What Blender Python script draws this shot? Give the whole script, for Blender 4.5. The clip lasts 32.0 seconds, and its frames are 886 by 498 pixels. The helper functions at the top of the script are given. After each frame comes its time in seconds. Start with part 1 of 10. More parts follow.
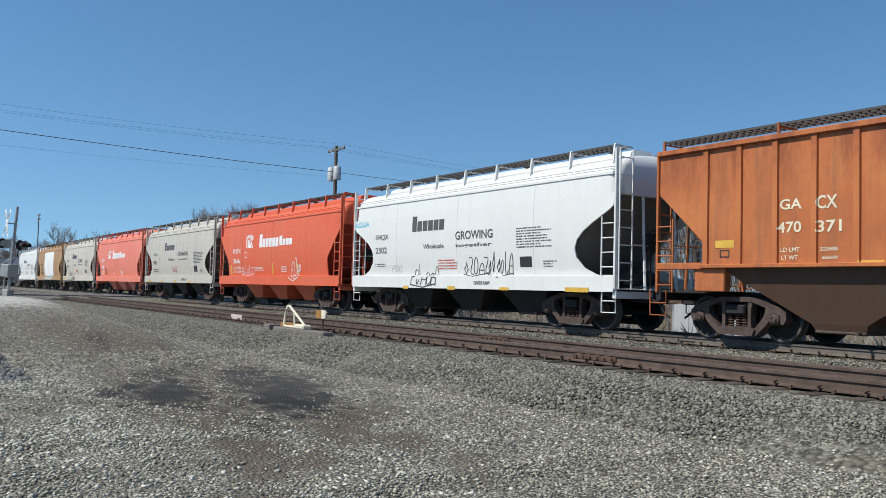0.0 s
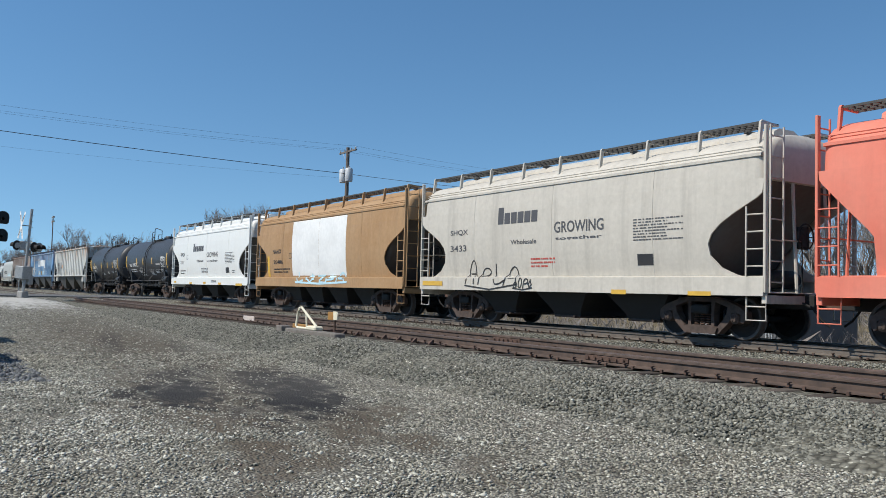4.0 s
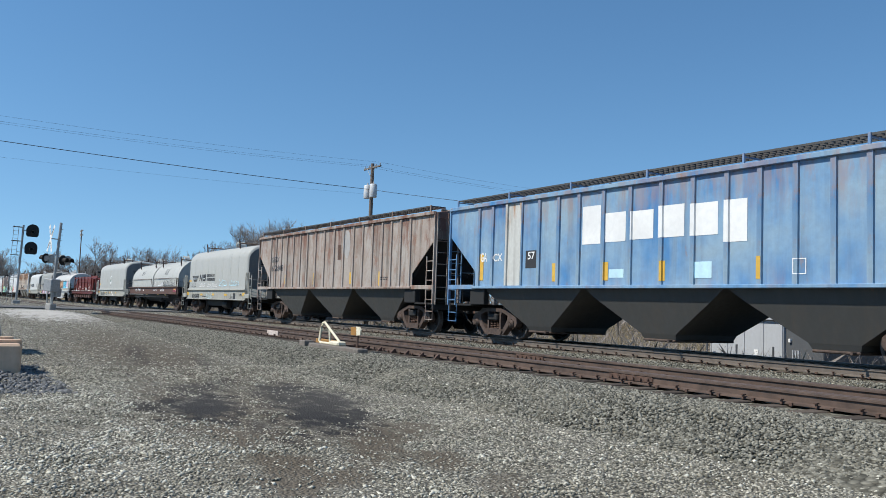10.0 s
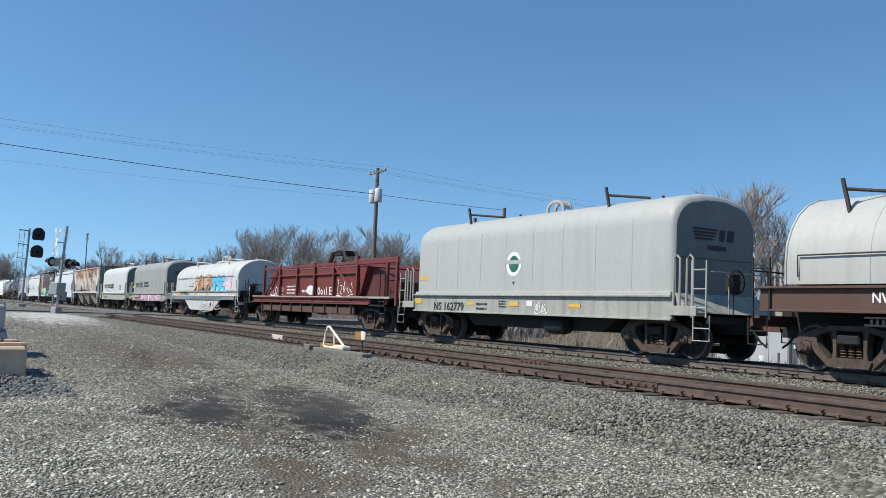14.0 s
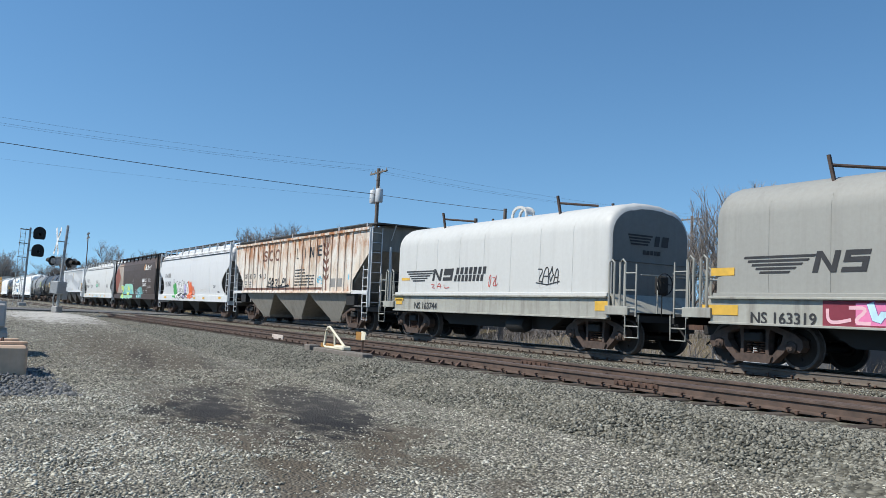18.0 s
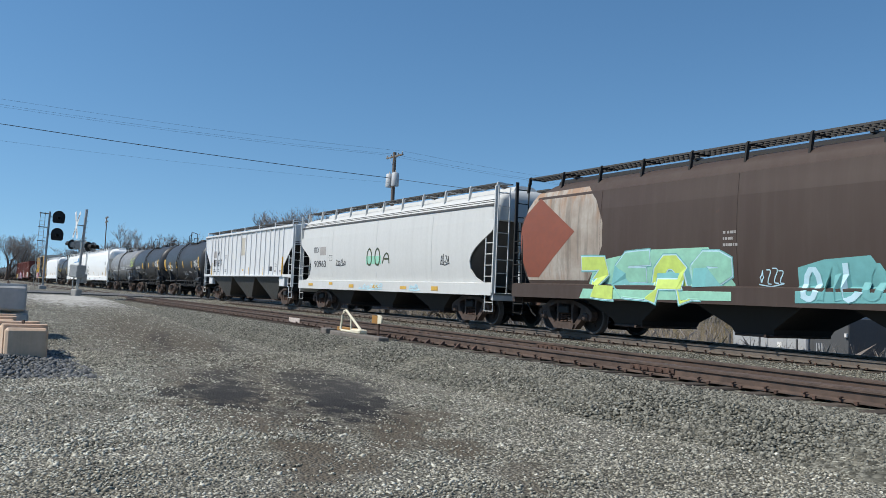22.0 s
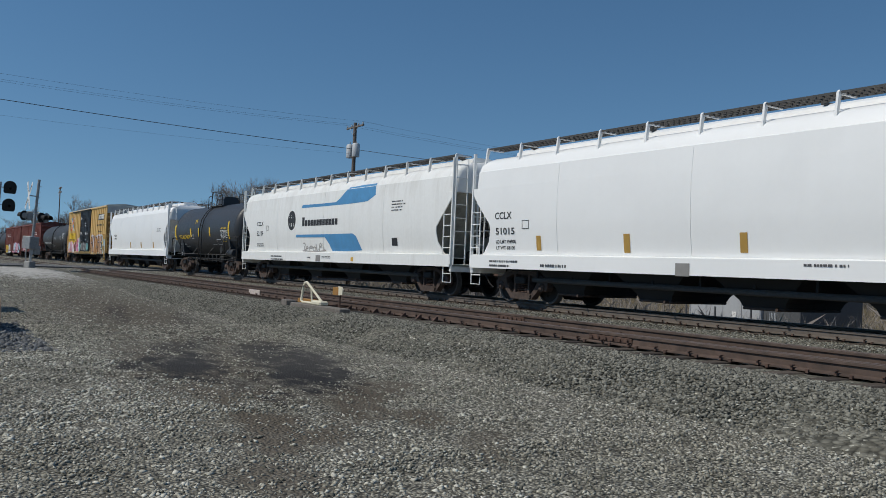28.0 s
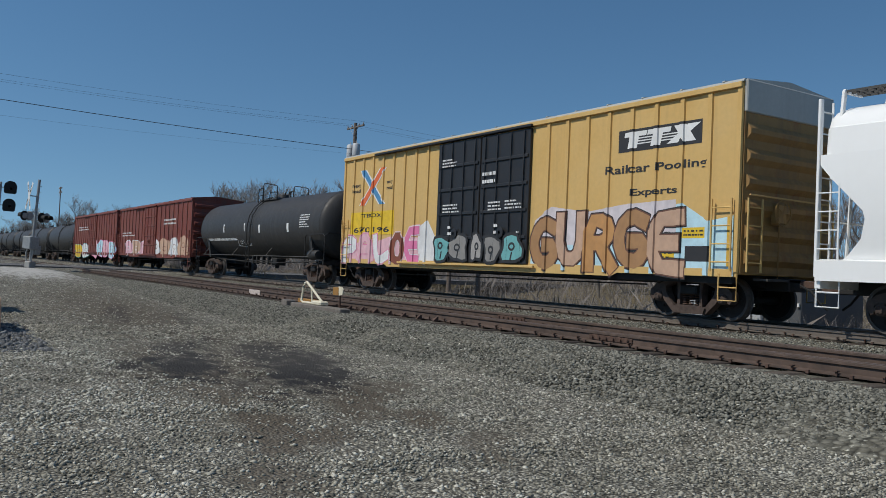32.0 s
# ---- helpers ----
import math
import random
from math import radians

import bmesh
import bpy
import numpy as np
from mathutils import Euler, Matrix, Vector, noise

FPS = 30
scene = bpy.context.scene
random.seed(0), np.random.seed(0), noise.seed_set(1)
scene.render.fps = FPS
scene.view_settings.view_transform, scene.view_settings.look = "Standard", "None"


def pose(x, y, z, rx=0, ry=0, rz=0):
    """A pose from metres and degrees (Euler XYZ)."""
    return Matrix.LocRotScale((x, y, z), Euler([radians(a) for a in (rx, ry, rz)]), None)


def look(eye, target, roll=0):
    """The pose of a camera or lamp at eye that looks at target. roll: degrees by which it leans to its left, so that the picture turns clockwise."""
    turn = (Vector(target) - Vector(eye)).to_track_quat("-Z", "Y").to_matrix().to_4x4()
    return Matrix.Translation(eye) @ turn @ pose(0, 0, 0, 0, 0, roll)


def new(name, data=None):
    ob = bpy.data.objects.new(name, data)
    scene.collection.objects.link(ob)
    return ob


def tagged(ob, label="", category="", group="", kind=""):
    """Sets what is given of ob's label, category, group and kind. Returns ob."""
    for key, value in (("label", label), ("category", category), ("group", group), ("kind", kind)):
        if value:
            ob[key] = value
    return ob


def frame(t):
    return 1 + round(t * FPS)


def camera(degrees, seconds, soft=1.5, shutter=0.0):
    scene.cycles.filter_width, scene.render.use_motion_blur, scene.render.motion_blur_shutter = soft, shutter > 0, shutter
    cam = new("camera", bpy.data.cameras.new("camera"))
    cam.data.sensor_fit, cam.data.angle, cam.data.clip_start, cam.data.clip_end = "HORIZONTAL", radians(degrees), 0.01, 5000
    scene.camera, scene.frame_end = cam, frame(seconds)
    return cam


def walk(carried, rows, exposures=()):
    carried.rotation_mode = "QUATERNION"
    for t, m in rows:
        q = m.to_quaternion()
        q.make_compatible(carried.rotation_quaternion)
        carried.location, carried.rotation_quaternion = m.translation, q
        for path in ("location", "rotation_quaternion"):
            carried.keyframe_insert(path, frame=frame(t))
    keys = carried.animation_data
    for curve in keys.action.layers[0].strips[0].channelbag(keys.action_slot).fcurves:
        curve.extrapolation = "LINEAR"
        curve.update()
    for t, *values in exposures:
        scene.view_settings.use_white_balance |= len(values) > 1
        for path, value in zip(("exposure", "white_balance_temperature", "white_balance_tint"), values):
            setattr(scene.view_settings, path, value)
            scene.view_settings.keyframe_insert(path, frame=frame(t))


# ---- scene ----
# ---- the camera: held by hand at one spot, turned a little ----
EYE = (0.0, 0.0, 0.833)


def aim(yaw, tilt, roll):
    """The camera's pose: yaw from the tracks' far end towards them, tilt up, roll, in degrees."""
    a, b = radians(yaw), radians(tilt)
    d = Vector((-math.cos(a) * math.cos(b), math.sin(a) * math.cos(b), math.sin(b)))
    return look(EYE, Vector(EYE) + d * 10, roll)


cam = camera(55.53, 32.0, soft=0.65)
TURNS = [
    (0, 33.98, 2.90, 1.55), (0.5, 33.85, 2.90, 1.53), (1, 33.53, 2.88, 1.51), (1.5, 33.38, 2.90, 1.47), (2, 33.37, 2.92, 1.50),
    (2.5, 33.32, 2.92, 1.49), (3, 33.26, 2.96, 1.49), (3.5, 33.27, 2.94, 1.50), (5.5, 32.63, 3.26, 1.53), (6, 32.53, 3.30, 1.54),
    (6.5, 32.45, 3.34, 1.55), (7, 32.45, 3.36, 1.56), (7.5, 32.43, 3.34, 1.59), (8, 32.47, 3.40, 1.62), (8.5, 32.47, 3.49, 1.69),
    (9, 32.56, 3.67, 1.81), (9.5, 32.46, 3.71, 1.93), (10, 31.55, 4.03, 2.06), (10.5, 31.34, 4.27, 2.18), (11, 31.27, 4.28, 2.22),
    (11.5, 31.29, 4.28, 2.25), (12, 31.33, 4.31, 2.28), (12.5, 31.26, 4.28, 2.28), (13, 31.25, 4.30, 2.27), (13.5, 31.24, 4.31, 2.28),
    (14, 31.21, 4.34, 2.28), (14.5, 31.20, 4.40, 2.31), (16.5, 31.12, 4.32, 2.36), (17, 31.12, 4.34, 2.41), (17.5, 31.16, 4.36, 2.44),
    (18, 31.16, 4.37, 2.48), (18.5, 31.19, 4.36, 2.50), (19, 31.20, 4.32, 2.52), (19.5, 31.15, 4.33, 2.54), (20, 31.09, 4.28, 2.61),
    (20.5, 31.08, 4.26, 2.62), (21, 30.81, 4.17, 2.70), (21.5, 30.35, 3.67, 2.67), (22, 30.12, 3.23, 2.58), (22.5, 30.10, 3.16, 2.55),
    (23, 30.06, 2.90, 2.59), (23.5, 30.25, 2.55, 2.61), (24, 31.78, 2.31, 2.66), (24.5, 32.75, 1.49, 2.61), (25, 32.97, 1.25, 2.54),
    (25.5, 33.00, 1.23, 2.54), (27.5, 32.91, 1.40, 2.49), (28, 32.85, 1.40, 2.47), (28.5, 32.81, 1.45, 2.45), (29, 32.85, 1.47, 2.45),
    (29.5, 32.90, 1.47, 2.42), (30, 32.87, 1.45, 2.45), (30.5, 32.85, 1.48, 2.46), (31, 32.85, 1.46, 2.45), (31.5, 32.85, 1.44, 2.49),
    (32, 32.83, 1.41, 2.48),
]
EXPOSURES = [(0, 0.22), (1, 0.13), (2, 0.2), (3.5, 0.22), (6, 0.16), (7, 0.42), (8, 0.45), (9, 0.32), (13, 0.38), (14.5, 0.4), (17, 0.24), (18, 0.36), (19, 0.26), (21, 0.18), (23, 0.17), (24.4, 0.25), (25.4, 0.36), (27.3, -0.46), (28.5, -0.43), (29.2, -0.26), (30, -0.1), (31, -0.4), (32, -0.38)]
walk(cam, [(t, aim(a, b, c)) for t, a, b, c in TURNS], EXPOSURES)

# ---- light: clear sky and sun ----
SUN_FROM = Vector((-0.22, -0.86, 1.0)).normalized()
SUN_ELEV = math.asin(SUN_FROM.z)
SUN_AZ = math.atan2(SUN_FROM.x, SUN_FROM.y)

world = bpy.data.worlds.new("sky")
scene.world = world
world.use_nodes = True
wn = world.node_tree.nodes
sky = wn.new("ShaderNodeTexSky")
sky.sky_type = "NISHITA"
sky.sun_disc = False
sky.sun_elevation = SUN_ELEV
sky.sun_rotation = SUN_AZ
sky.air_density, sky.dust_density, sky.ozone_density = 1.0, 0.0, 3.0
lookup = wn.new("ShaderNodeMapping")
lookup.inputs["Location"].default_value = (0, 0, 0.13)
around = wn.new("ShaderNodeTexCoord")
world.node_tree.links.new(around.outputs["Generated"], lookup.inputs["Vector"])
world.node_tree.links.new(lookup.outputs[0], sky.inputs["Vector"])
richer = wn.new("ShaderNodeHueSaturation")
richer.inputs["Saturation"].default_value = 1.16
wn["Background"].inputs["Strength"].default_value = 0.126
world.node_tree.links.new(sky.outputs[0], richer.inputs["Color"])
toned = wn.new("ShaderNodeMix")
toned.data_type, toned.blend_type = "RGBA", "MULTIPLY"
toned.inputs[0].default_value = 1.0
toned.inputs[7].default_value = (1.0, 1.03, 0.955, 1)
world.node_tree.links.new(richer.outputs[0], toned.inputs[6])
world.node_tree.links.new(toned.outputs[2], wn["Background"].inputs["Color"])

sun = new("sun", bpy.data.lights.new("sun", "SUN"))
sun.data.energy, sun.data.angle, sun.data.color = 4.0, radians(0.53), (1.0, 0.945, 0.845)
sun.matrix_basis = look(SUN_FROM * 100, (0, 0, 0))


# ---- materials ----
def nodes_of(name):
    m = bpy.data.materials.new(name)
    m.use_nodes = True
    t = m.node_tree
    return m, t.nodes, t.links, t.nodes["Principled BSDF"]


def noise_at(n, l, coords, scale, detail=4.0, rough=0.6, stretch=(1, 1, 1)):
    mp = n.new("ShaderNodeMapping")
    mp.inputs["Scale"].default_value = stretch
    l.new(coords, mp.inputs["Vector"])
    t = n.new("ShaderNodeTexNoise")
    t.inputs["Scale"].default_value, t.inputs["Detail"].default_value, t.inputs["Roughness"].default_value = scale, detail, rough
    l.new(mp.outputs[0], t.inputs["Vector"])
    return t.outputs["Fac"]


def ramp(n, l, fac, lo, hi, a=0.0, b=1.0):
    r = n.new("ShaderNodeMapRange")
    r.inputs["From Min"].default_value, r.inputs["From Max"].default_value = lo, hi
    r.inputs["To Min"].default_value, r.inputs["To Max"].default_value = a, b
    l.new(fac, r.inputs["Value"])
    return r.outputs[0]


def blend(n, l, fac, a, b, kind="MIX"):
    m = n.new("ShaderNodeMix")
    m.data_type, m.blend_type = "RGBA", kind
    if isinstance(fac, float):
        m.inputs[0].default_value = fac
    else:
        l.new(fac, m.inputs[0])
    for s, v in ((m.inputs[6], a), (m.inputs[7], b)):
        if isinstance(v, tuple):
            s.default_value = (*v, 1)
        else:
            l.new(v, s)
    return m.outputs[2]


def times(n, l, a, b):
    m = n.new("ShaderNodeMath")
    m.operation = "MULTIPLY"
    for s, v in ((m.inputs[0], a), (m.inputs[1], b)):
        if isinstance(v, float):
            s.default_value = v
        else:
            l.new(v, s)
    return m.outputs[0]


def bump(n, l, bsdf, height, strength, distance):
    b = n.new("ShaderNodeBump")
    b.inputs["Strength"].default_value, b.inputs["Distance"].default_value = strength, distance
    l.new(height, b.inputs["Height"])
    l.new(b.outputs[0], bsdf.inputs["Normal"])


def paint(name, colour, rust=0.0, dirt=0.25, rough=0.5, streak=0.4, rust_colour=(0.17, 0.062, 0.022), dirt_colour=(0.09, 0.075, 0.06), fade=None, seed=0.0, metal=0.0, bleed=0.0, bleed_colour=(0.24, 0.11, 0.04)):
    """Weathered vehicle paint: broad fading, run-down streaks, rust patches, fine grain."""
    m, n, l, p = nodes_of(name)
    tc = n.new("ShaderNodeTexCoord")
    mp = n.new("ShaderNodeMapping")
    mp.inputs["Location"].default_value = (seed * 7.3, seed * 3.1, seed * 1.7)
    l.new(tc.outputs["Object"], mp.inputs["Vector"])
    co = mp.outputs[0]
    broad = noise_at(n, l, co, 0.55, 3)
    fine = noise_at(n, l, co, 9, 5)
    run = noise_at(n, l, co, 1.0, 6, 0.65, (3.2, 3.2, 0.22))
    spots = noise_at(n, l, co, 2.3, 8, 0.7, (1, 1, 0.55))
    c = blend(n, l, ramp(n, l, broad, 0.35, 0.7), tuple(colour), fade or tuple(min(1, v * 1.05) for v in colour))
    wash = noise_at(n, l, co, 1.0, 5, 0.6, (4.5, 4.5, 0.35))
    c = blend(n, l, ramp(n, l, wash, 0.45, 0.75, 0.0, min(0.6, 2.2 * dirt)), c, fade or tuple(min(1, v * 1.15 + 0.01) for v in colour))
    c = blend(n, l, ramp(n, l, fine, 0.3, 0.75, 0.0, min(0.18, 0.7 * dirt)), c, dirt_colour)
    c = blend(n, l, times(n, l, ramp(n, l, run, 0.50, 0.74), streak * dirt * 2.2), c, dirt_colour)
    c = blend(n, l, times(n, l, ramp(n, l, broad, 0.5, 0.75), dirt * 0.5), c, dirt_colour)
    if rust:
        patch = times(n, l, ramp(n, l, spots, 0.66 - 0.22 * rust, 0.74 - 0.12 * rust), ramp(n, l, run, 0.62 - 0.35 * rust, 0.75 - 0.3 * rust))
        rc = blend(n, l, fine, rust_colour, tuple(v * 2.1 for v in rust_colour))
        c = blend(n, l, patch, c, rc)
    if bleed:
        # rust running down from the roof seam and up from the sill
        sep = n.new("ShaderNodeSeparateXYZ")
        l.new(tc.outputs["Object"], sep.inputs[0])
        runs = noise_at(n, l, co, 1.0, 6, 0.7, (2.2, 2.2, 0.5))
        high = times(n, l, ramp(n, l, sep.outputs[2], 2.5, 3.9), ramp(n, l, runs, 0.44, 0.66, 0.0, 1.6))
        low = times(n, l, ramp(n, l, sep.outputs[2], 2.2, 1.5), ramp(n, l, runs, 0.5, 0.7, 0.0, 0.8))
        rc = blend(n, l, fine, bleed_colour, tuple(v * 2.0 for v in bleed_colour))
        c = blend(n, l, times(n, l, ramp(n, l, high, 0.15, 0.9), bleed), c, rc)
        c = blend(n, l, times(n, l, low, bleed), c, rc)
    l.new(c, p.inputs["Base Color"])
    l.new(ramp(n, l, fine, 0.2, 0.8, rough - 0.08, rough + 0.16), p.inputs["Roughness"])
    p.inputs["Metallic"].default_value = metal
    p.inputs["Specular IOR Level"].default_value = 0.35
    bump(n, l, p, spots, 0.12, 0.01)
    return m


def plain(name, colour, rough=0.6, metal=0.0, var=0.25, scale=14):
    m, n, l, p = nodes_of(name)
    tc = n.new("ShaderNodeTexCoord")
    f = noise_at(n, l, tc.outputs["Object"], scale, 5)
    g = noise_at(n, l, tc.outputs["Object"], scale * 0.13, 3)
    c = blend(n, l, ramp(n, l, f, 0.3, 0.7, 0.0, 1.0), tuple(v * (1 - var) for v in colour), tuple(min(1, v * (1 + var)) for v in colour))
    c = blend(n, l, ramp(n, l, g, 0.4, 0.7, 0.0, 0.35), c, tuple(v * 0.7 for v in colour))
    l.new(c, p.inputs["Base Color"])
    l.new(ramp(n, l, f, 0.2, 0.8, max(0.05, rough - 0.1), min(1, rough + 0.15)), p.inputs["Roughness"])
    p.inputs["Metallic"].default_value = metal
    bump(n, l, p, f, 0.15, 0.005)
    return m


def stones(name, dark, light, warm, scale, rough=0.95, deep=0.02, pale=0.12):
    """Crushed stone: cells of differing grey with dark joints, a few pale chips, broad dusty patches."""
    m, n, l, p = nodes_of(name)
    tc = n.new("ShaderNodeTexCoord")
    co = tc.outputs["Object"]
    big = noise_at(n, l, co, 0.35, 5, 0.6)
    mid = noise_at(n, l, co, 2.1, 4, 0.6)
    v = n.new("ShaderNodeTexVoronoi")
    v.inputs["Scale"].default_value = scale
    l.new(co, v.inputs["Vector"])
    e = n.new("ShaderNodeTexVoronoi")
    e.inputs["Scale"].default_value = scale * 2.3
    l.new(co, e.inputs["Vector"])
    sep = n.new("ShaderNodeSeparateColor")
    l.new(v.outputs["Color"], sep.inputs[0])
    sep2 = n.new("ShaderNodeSeparateColor")
    l.new(e.outputs["Color"], sep2.inputs[0])
    c = blend(n, l, sep.outputs[0], dark, light)
    c = blend(n, l, ramp(n, l, mid, 0.35, 0.7, 0.0, 0.7), c, warm)
    c = blend(n, l, times(n, l, ramp(n, l, sep2.outputs[1], 1 - pale, 1 - pale + 0.02), 0.8), c, tuple(min(0.75, x * 2.6) for x in light))
    c = blend(n, l, ramp(n, l, big, 0.42, 0.66, 0.0, 0.55), c, tuple(x * 1.15 for x in warm))
    c = blend(n, l, ramp(n, l, v.outputs["Distance"], 0.45, 0.85, 0.0, 0.75), c, tuple(x * 0.35 for x in dark))
    l.new(c, p.inputs["Base Color"])
    p.inputs["Roughness"].default_value = rough
    p.inputs["Specular IOR Level"].default_value = 0.15
    inv = ramp(n, l, v.outputs["Distance"], 0.0, 0.9, 1.0, 0.0)
    bump(n, l, p, inv, 0.9, deep)
    return m


def per_piece(name, a, b, rough=0.9, island=False, metal=0.0):
    """Pieces that differ one by one between two colours."""
    m, n, l, p = nodes_of(name)
    r = n.new("ShaderNodeNewGeometry").outputs["Random Per Island"] if island else n.new("ShaderNodeObjectInfo").outputs["Random"]
    tc = n.new("ShaderNodeTexCoord")
    f = noise_at(n, l, tc.outputs["Object"], 18, 4)
    c = blend(n, l, r, a, b)
    c = blend(n, l, ramp(n, l, f, 0.35, 0.75, 0.0, 0.5), c, tuple(v * 0.55 for v in a))
    l.new(c, p.inputs["Base Color"])
    p.inputs["Roughness"].default_value, p.inputs["Metallic"].default_value = rough, metal
    p.inputs["Specular IOR Level"].default_value = 0.2
    return m


# ---- mesh building ----
class Shape:
    """Collects vertices and faces of one mesh."""

    def __init__(self):
        self.v, self.f = [], []

    def add(self, verts, faces):
        k = len(self.v)
        self.v += [tuple(p) for p in verts]
        self.f += [tuple(i + k for i in q) for q in faces]
        return self

    def box(self, x0, x1, y0, y1, z0, z1, b=0.0):
        if not b:
            return self.add([(x, y, z) for x in (x0, x1) for y in (y0, y1) for z in (z0, z1)],
                            [(0, 1, 3, 2), (4, 6, 7, 5), (0, 4, 5, 1), (2, 3, 7, 6), (0, 2, 6, 4), (1, 5, 7, 3)])
        b = min(b, (x1 - x0) * 0.45, (y1 - y0) * 0.45, (z1 - z0) * 0.45)
        lo, hi = (x0, y0, z0), (x1, y1, z1)
        vs, at = [], {}
        for c in range(8):
            for ax in range(3):
                p = []
                for k in range(3):
                    up = c >> k & 1
                    e = hi[k] if up else lo[k]
                    p.append(e if k == ax else e + (-b if up else b))
                at[c, ax] = len(vs)
                vs.append(p)
        fs = []
        for ax in range(3):
            u, w = (ax + 1) % 3, (ax + 2) % 3
            for up in (0, 1):
                q = [up << ax, up << ax | 1 << u, up << ax | 1 << u | 1 << w, up << ax | 1 << w]
                q = [at[c, ax] for c in q]
                fs.append(tuple(q if up else q[::-1]))
            for a in (0, 1):
                for d in (0, 1):
                    c0 = a << u | d << w
                    c1 = c0 | 1 << ax
                    q = (at[c0, u], at[c1, u], at[c1, w], at[c0, w])
                    fs.append(q if a != d else q[::-1])
        for c in range(8):
            q = (at[c, 0], at[c, 1], at[c, 2])
            fs.append(q if bin(c).count("1") % 2 else q[::-1])
        return self.add(vs, fs)

    def prism(self, poly, axis, lo, hi):
        """A flat outline drawn in the other two axes (x,y / x,z / y,z), pulled from lo to hi."""
        n = len(poly)
        put = {"x": lambda a, b, h: (h, a, b), "y": lambda a, b, h: (a, h, b), "z": lambda a, b, h: (a, b, h)}[axis]
        vs = [put(a, b, lo) for a, b in poly] + [put(a, b, hi) for a, b in poly]
        return self.add(vs, [tuple(range(n))[::-1], tuple(range(n, 2 * n))] + [(i, (i + 1) % n, n + (i + 1) % n, n + i) for i in range(n)])

    def tube(self, pts, r, n=6, ring=False):
        pts = [Vector(p) for p in pts]
        k = len(pts)
        vs = []
        for i, p in enumerate(pts):
            if ring:
                d = pts[(i + 1) % k] - pts[i - 1]
            else:
                d = pts[min(i + 1, k - 1)] - pts[max(i - 1, 0)]
            d.normalize()
            u = d.cross(Vector((0.31, 0.17, 0.93))) if abs(d.z) < 0.9 else d.cross(Vector((0.93, 0.31, 0.1)))
            u.normalize()
            w = d.cross(u)
            rr = r[i] if isinstance(r, (list, tuple)) else r
            vs += [p + (u * math.cos(a) + w * math.sin(a)) * rr for a in (2 * math.pi * j / n for j in range(n))]
        fs = []
        for i in range(k if ring else k - 1):
            a, b = i * n, (i + 1) % k * n
            fs += [(a + j, a + (j + 1) % n, b + (j + 1) % n, b + j) for j in range(n)]
        if not ring:
            fs += [tuple(range(n))[::-1], tuple(range((k - 1) * n, k * n))]
        return self.add(vs, fs)

    def rings(self, loops, cap=True, closed=True):
        """Skin over loops of equal count."""
        n = len(loops[0])
        vs = [p for q in loops for p in q]
        fs = []
        for i in range(len(loops) - 1):
            for j in range(n if closed else n - 1):
                a, b = i * n + j, i * n + (j + 1) % n
                fs.append((a, b, b + n, a + n))
        if cap:
            fs += [tuple(range(n))[::-1], tuple(range((len(loops) - 1) * n, len(loops) * n))]
        return self.add(vs, fs)

    def lathe(self, profile, axis="y", n=24, centre=(0, 0, 0)):
        """profile: (radius, along the axis)."""
        loops = []
        for i in range(n):
            a = 2 * math.pi * i / n
            c, s = math.cos(a), math.sin(a)
            loops.append([{"x": (h, r * c, r * s), "y": (r * c, h, r * s), "z": (r * c, r * s, h)}[axis] for r, h in profile])
        k = len(profile)
        vs = [tuple(p[d] + centre[d] for d in range(3)) for q in loops for p in q]
        fs = [(i * k + j, (i + 1) % n * k + j, (i + 1) % n * k + j + 1, i * k + j + 1) for i in range(n) for j in range(k - 1)]
        return self.add(vs, fs)

    def mesh(self, name, mat, smooth=None):
        me = bpy.data.meshes.new(name)
        me.from_pydata(self.v, [], self.f)
        me.materials.append(mat)
        if smooth:
            me.polygons.foreach_set("use_smooth", [True] * len(me.polygons))
            me.set_sharp_from_angle(angle=radians(smooth))
        return me


def part(name, shape, mat, parent=None, label="", smooth=None, at=None):
    """One mesh object, under a thing or a part. shape: a Shape or a mesh made before."""
    ob = new(name, shape.mesh(name, mat, smooth) if isinstance(shape, Shape) else shape)
    if parent is not None:
        ob.parent = parent
    if at is not None:
        ob.matrix_basis = at
    if label:
        ob["label"] = label
    return ob


def thing(name, label, category, group="", kind="", at=None):
    ob = new(name)
    ob.empty_display_size = 0.2
    if at is not None:
        ob.matrix_basis = at
    return tagged(ob, label, category, group, kind)


def arc(cx, cz, r, a0, a1, n):
    return [(cx + r * math.cos(radians(a0 + (a1 - a0) * i / n)), cz + r * math.sin(radians(a0 + (a1 - a0) * i / n))) for i in range(n + 1)]


STEEL = plain("brown_grey_cast_steel", (0.075, 0.052, 0.042), 0.85, 0.0, 0.5, 6)
# also carries shade: ribbed cars' end sheets, the backing behind the perforated walkway
BLACK = plain("sooty_black_underframe_and_shade", (0.016, 0.0155, 0.015), 0.75, 0.0, 0.35, 7)
WHEEL = plain("dark_wheel_steel", (0.026, 0.02, 0.017), 0.85, 0.0, 0.45, 8)
TREAD = plain("worn_wheel_rim", (0.075, 0.066, 0.06), 0.6, 0.0, 0.35, 14)
RUSTY = plain("rusty_brown_steel", (0.095, 0.055, 0.04), 0.85, 0.0, 0.45, 11)
# grating kept near black: its shaded underside is put into the colour
GRATE = plain("shade_dark_galvanised_grating", (0.065, 0.063, 0.06), 0.7, 0.0, 0.3, 16)
ZINC = plain("galvanised_steel", (0.33, 0.34, 0.34), 0.55, 0.2, 0.2, 10)
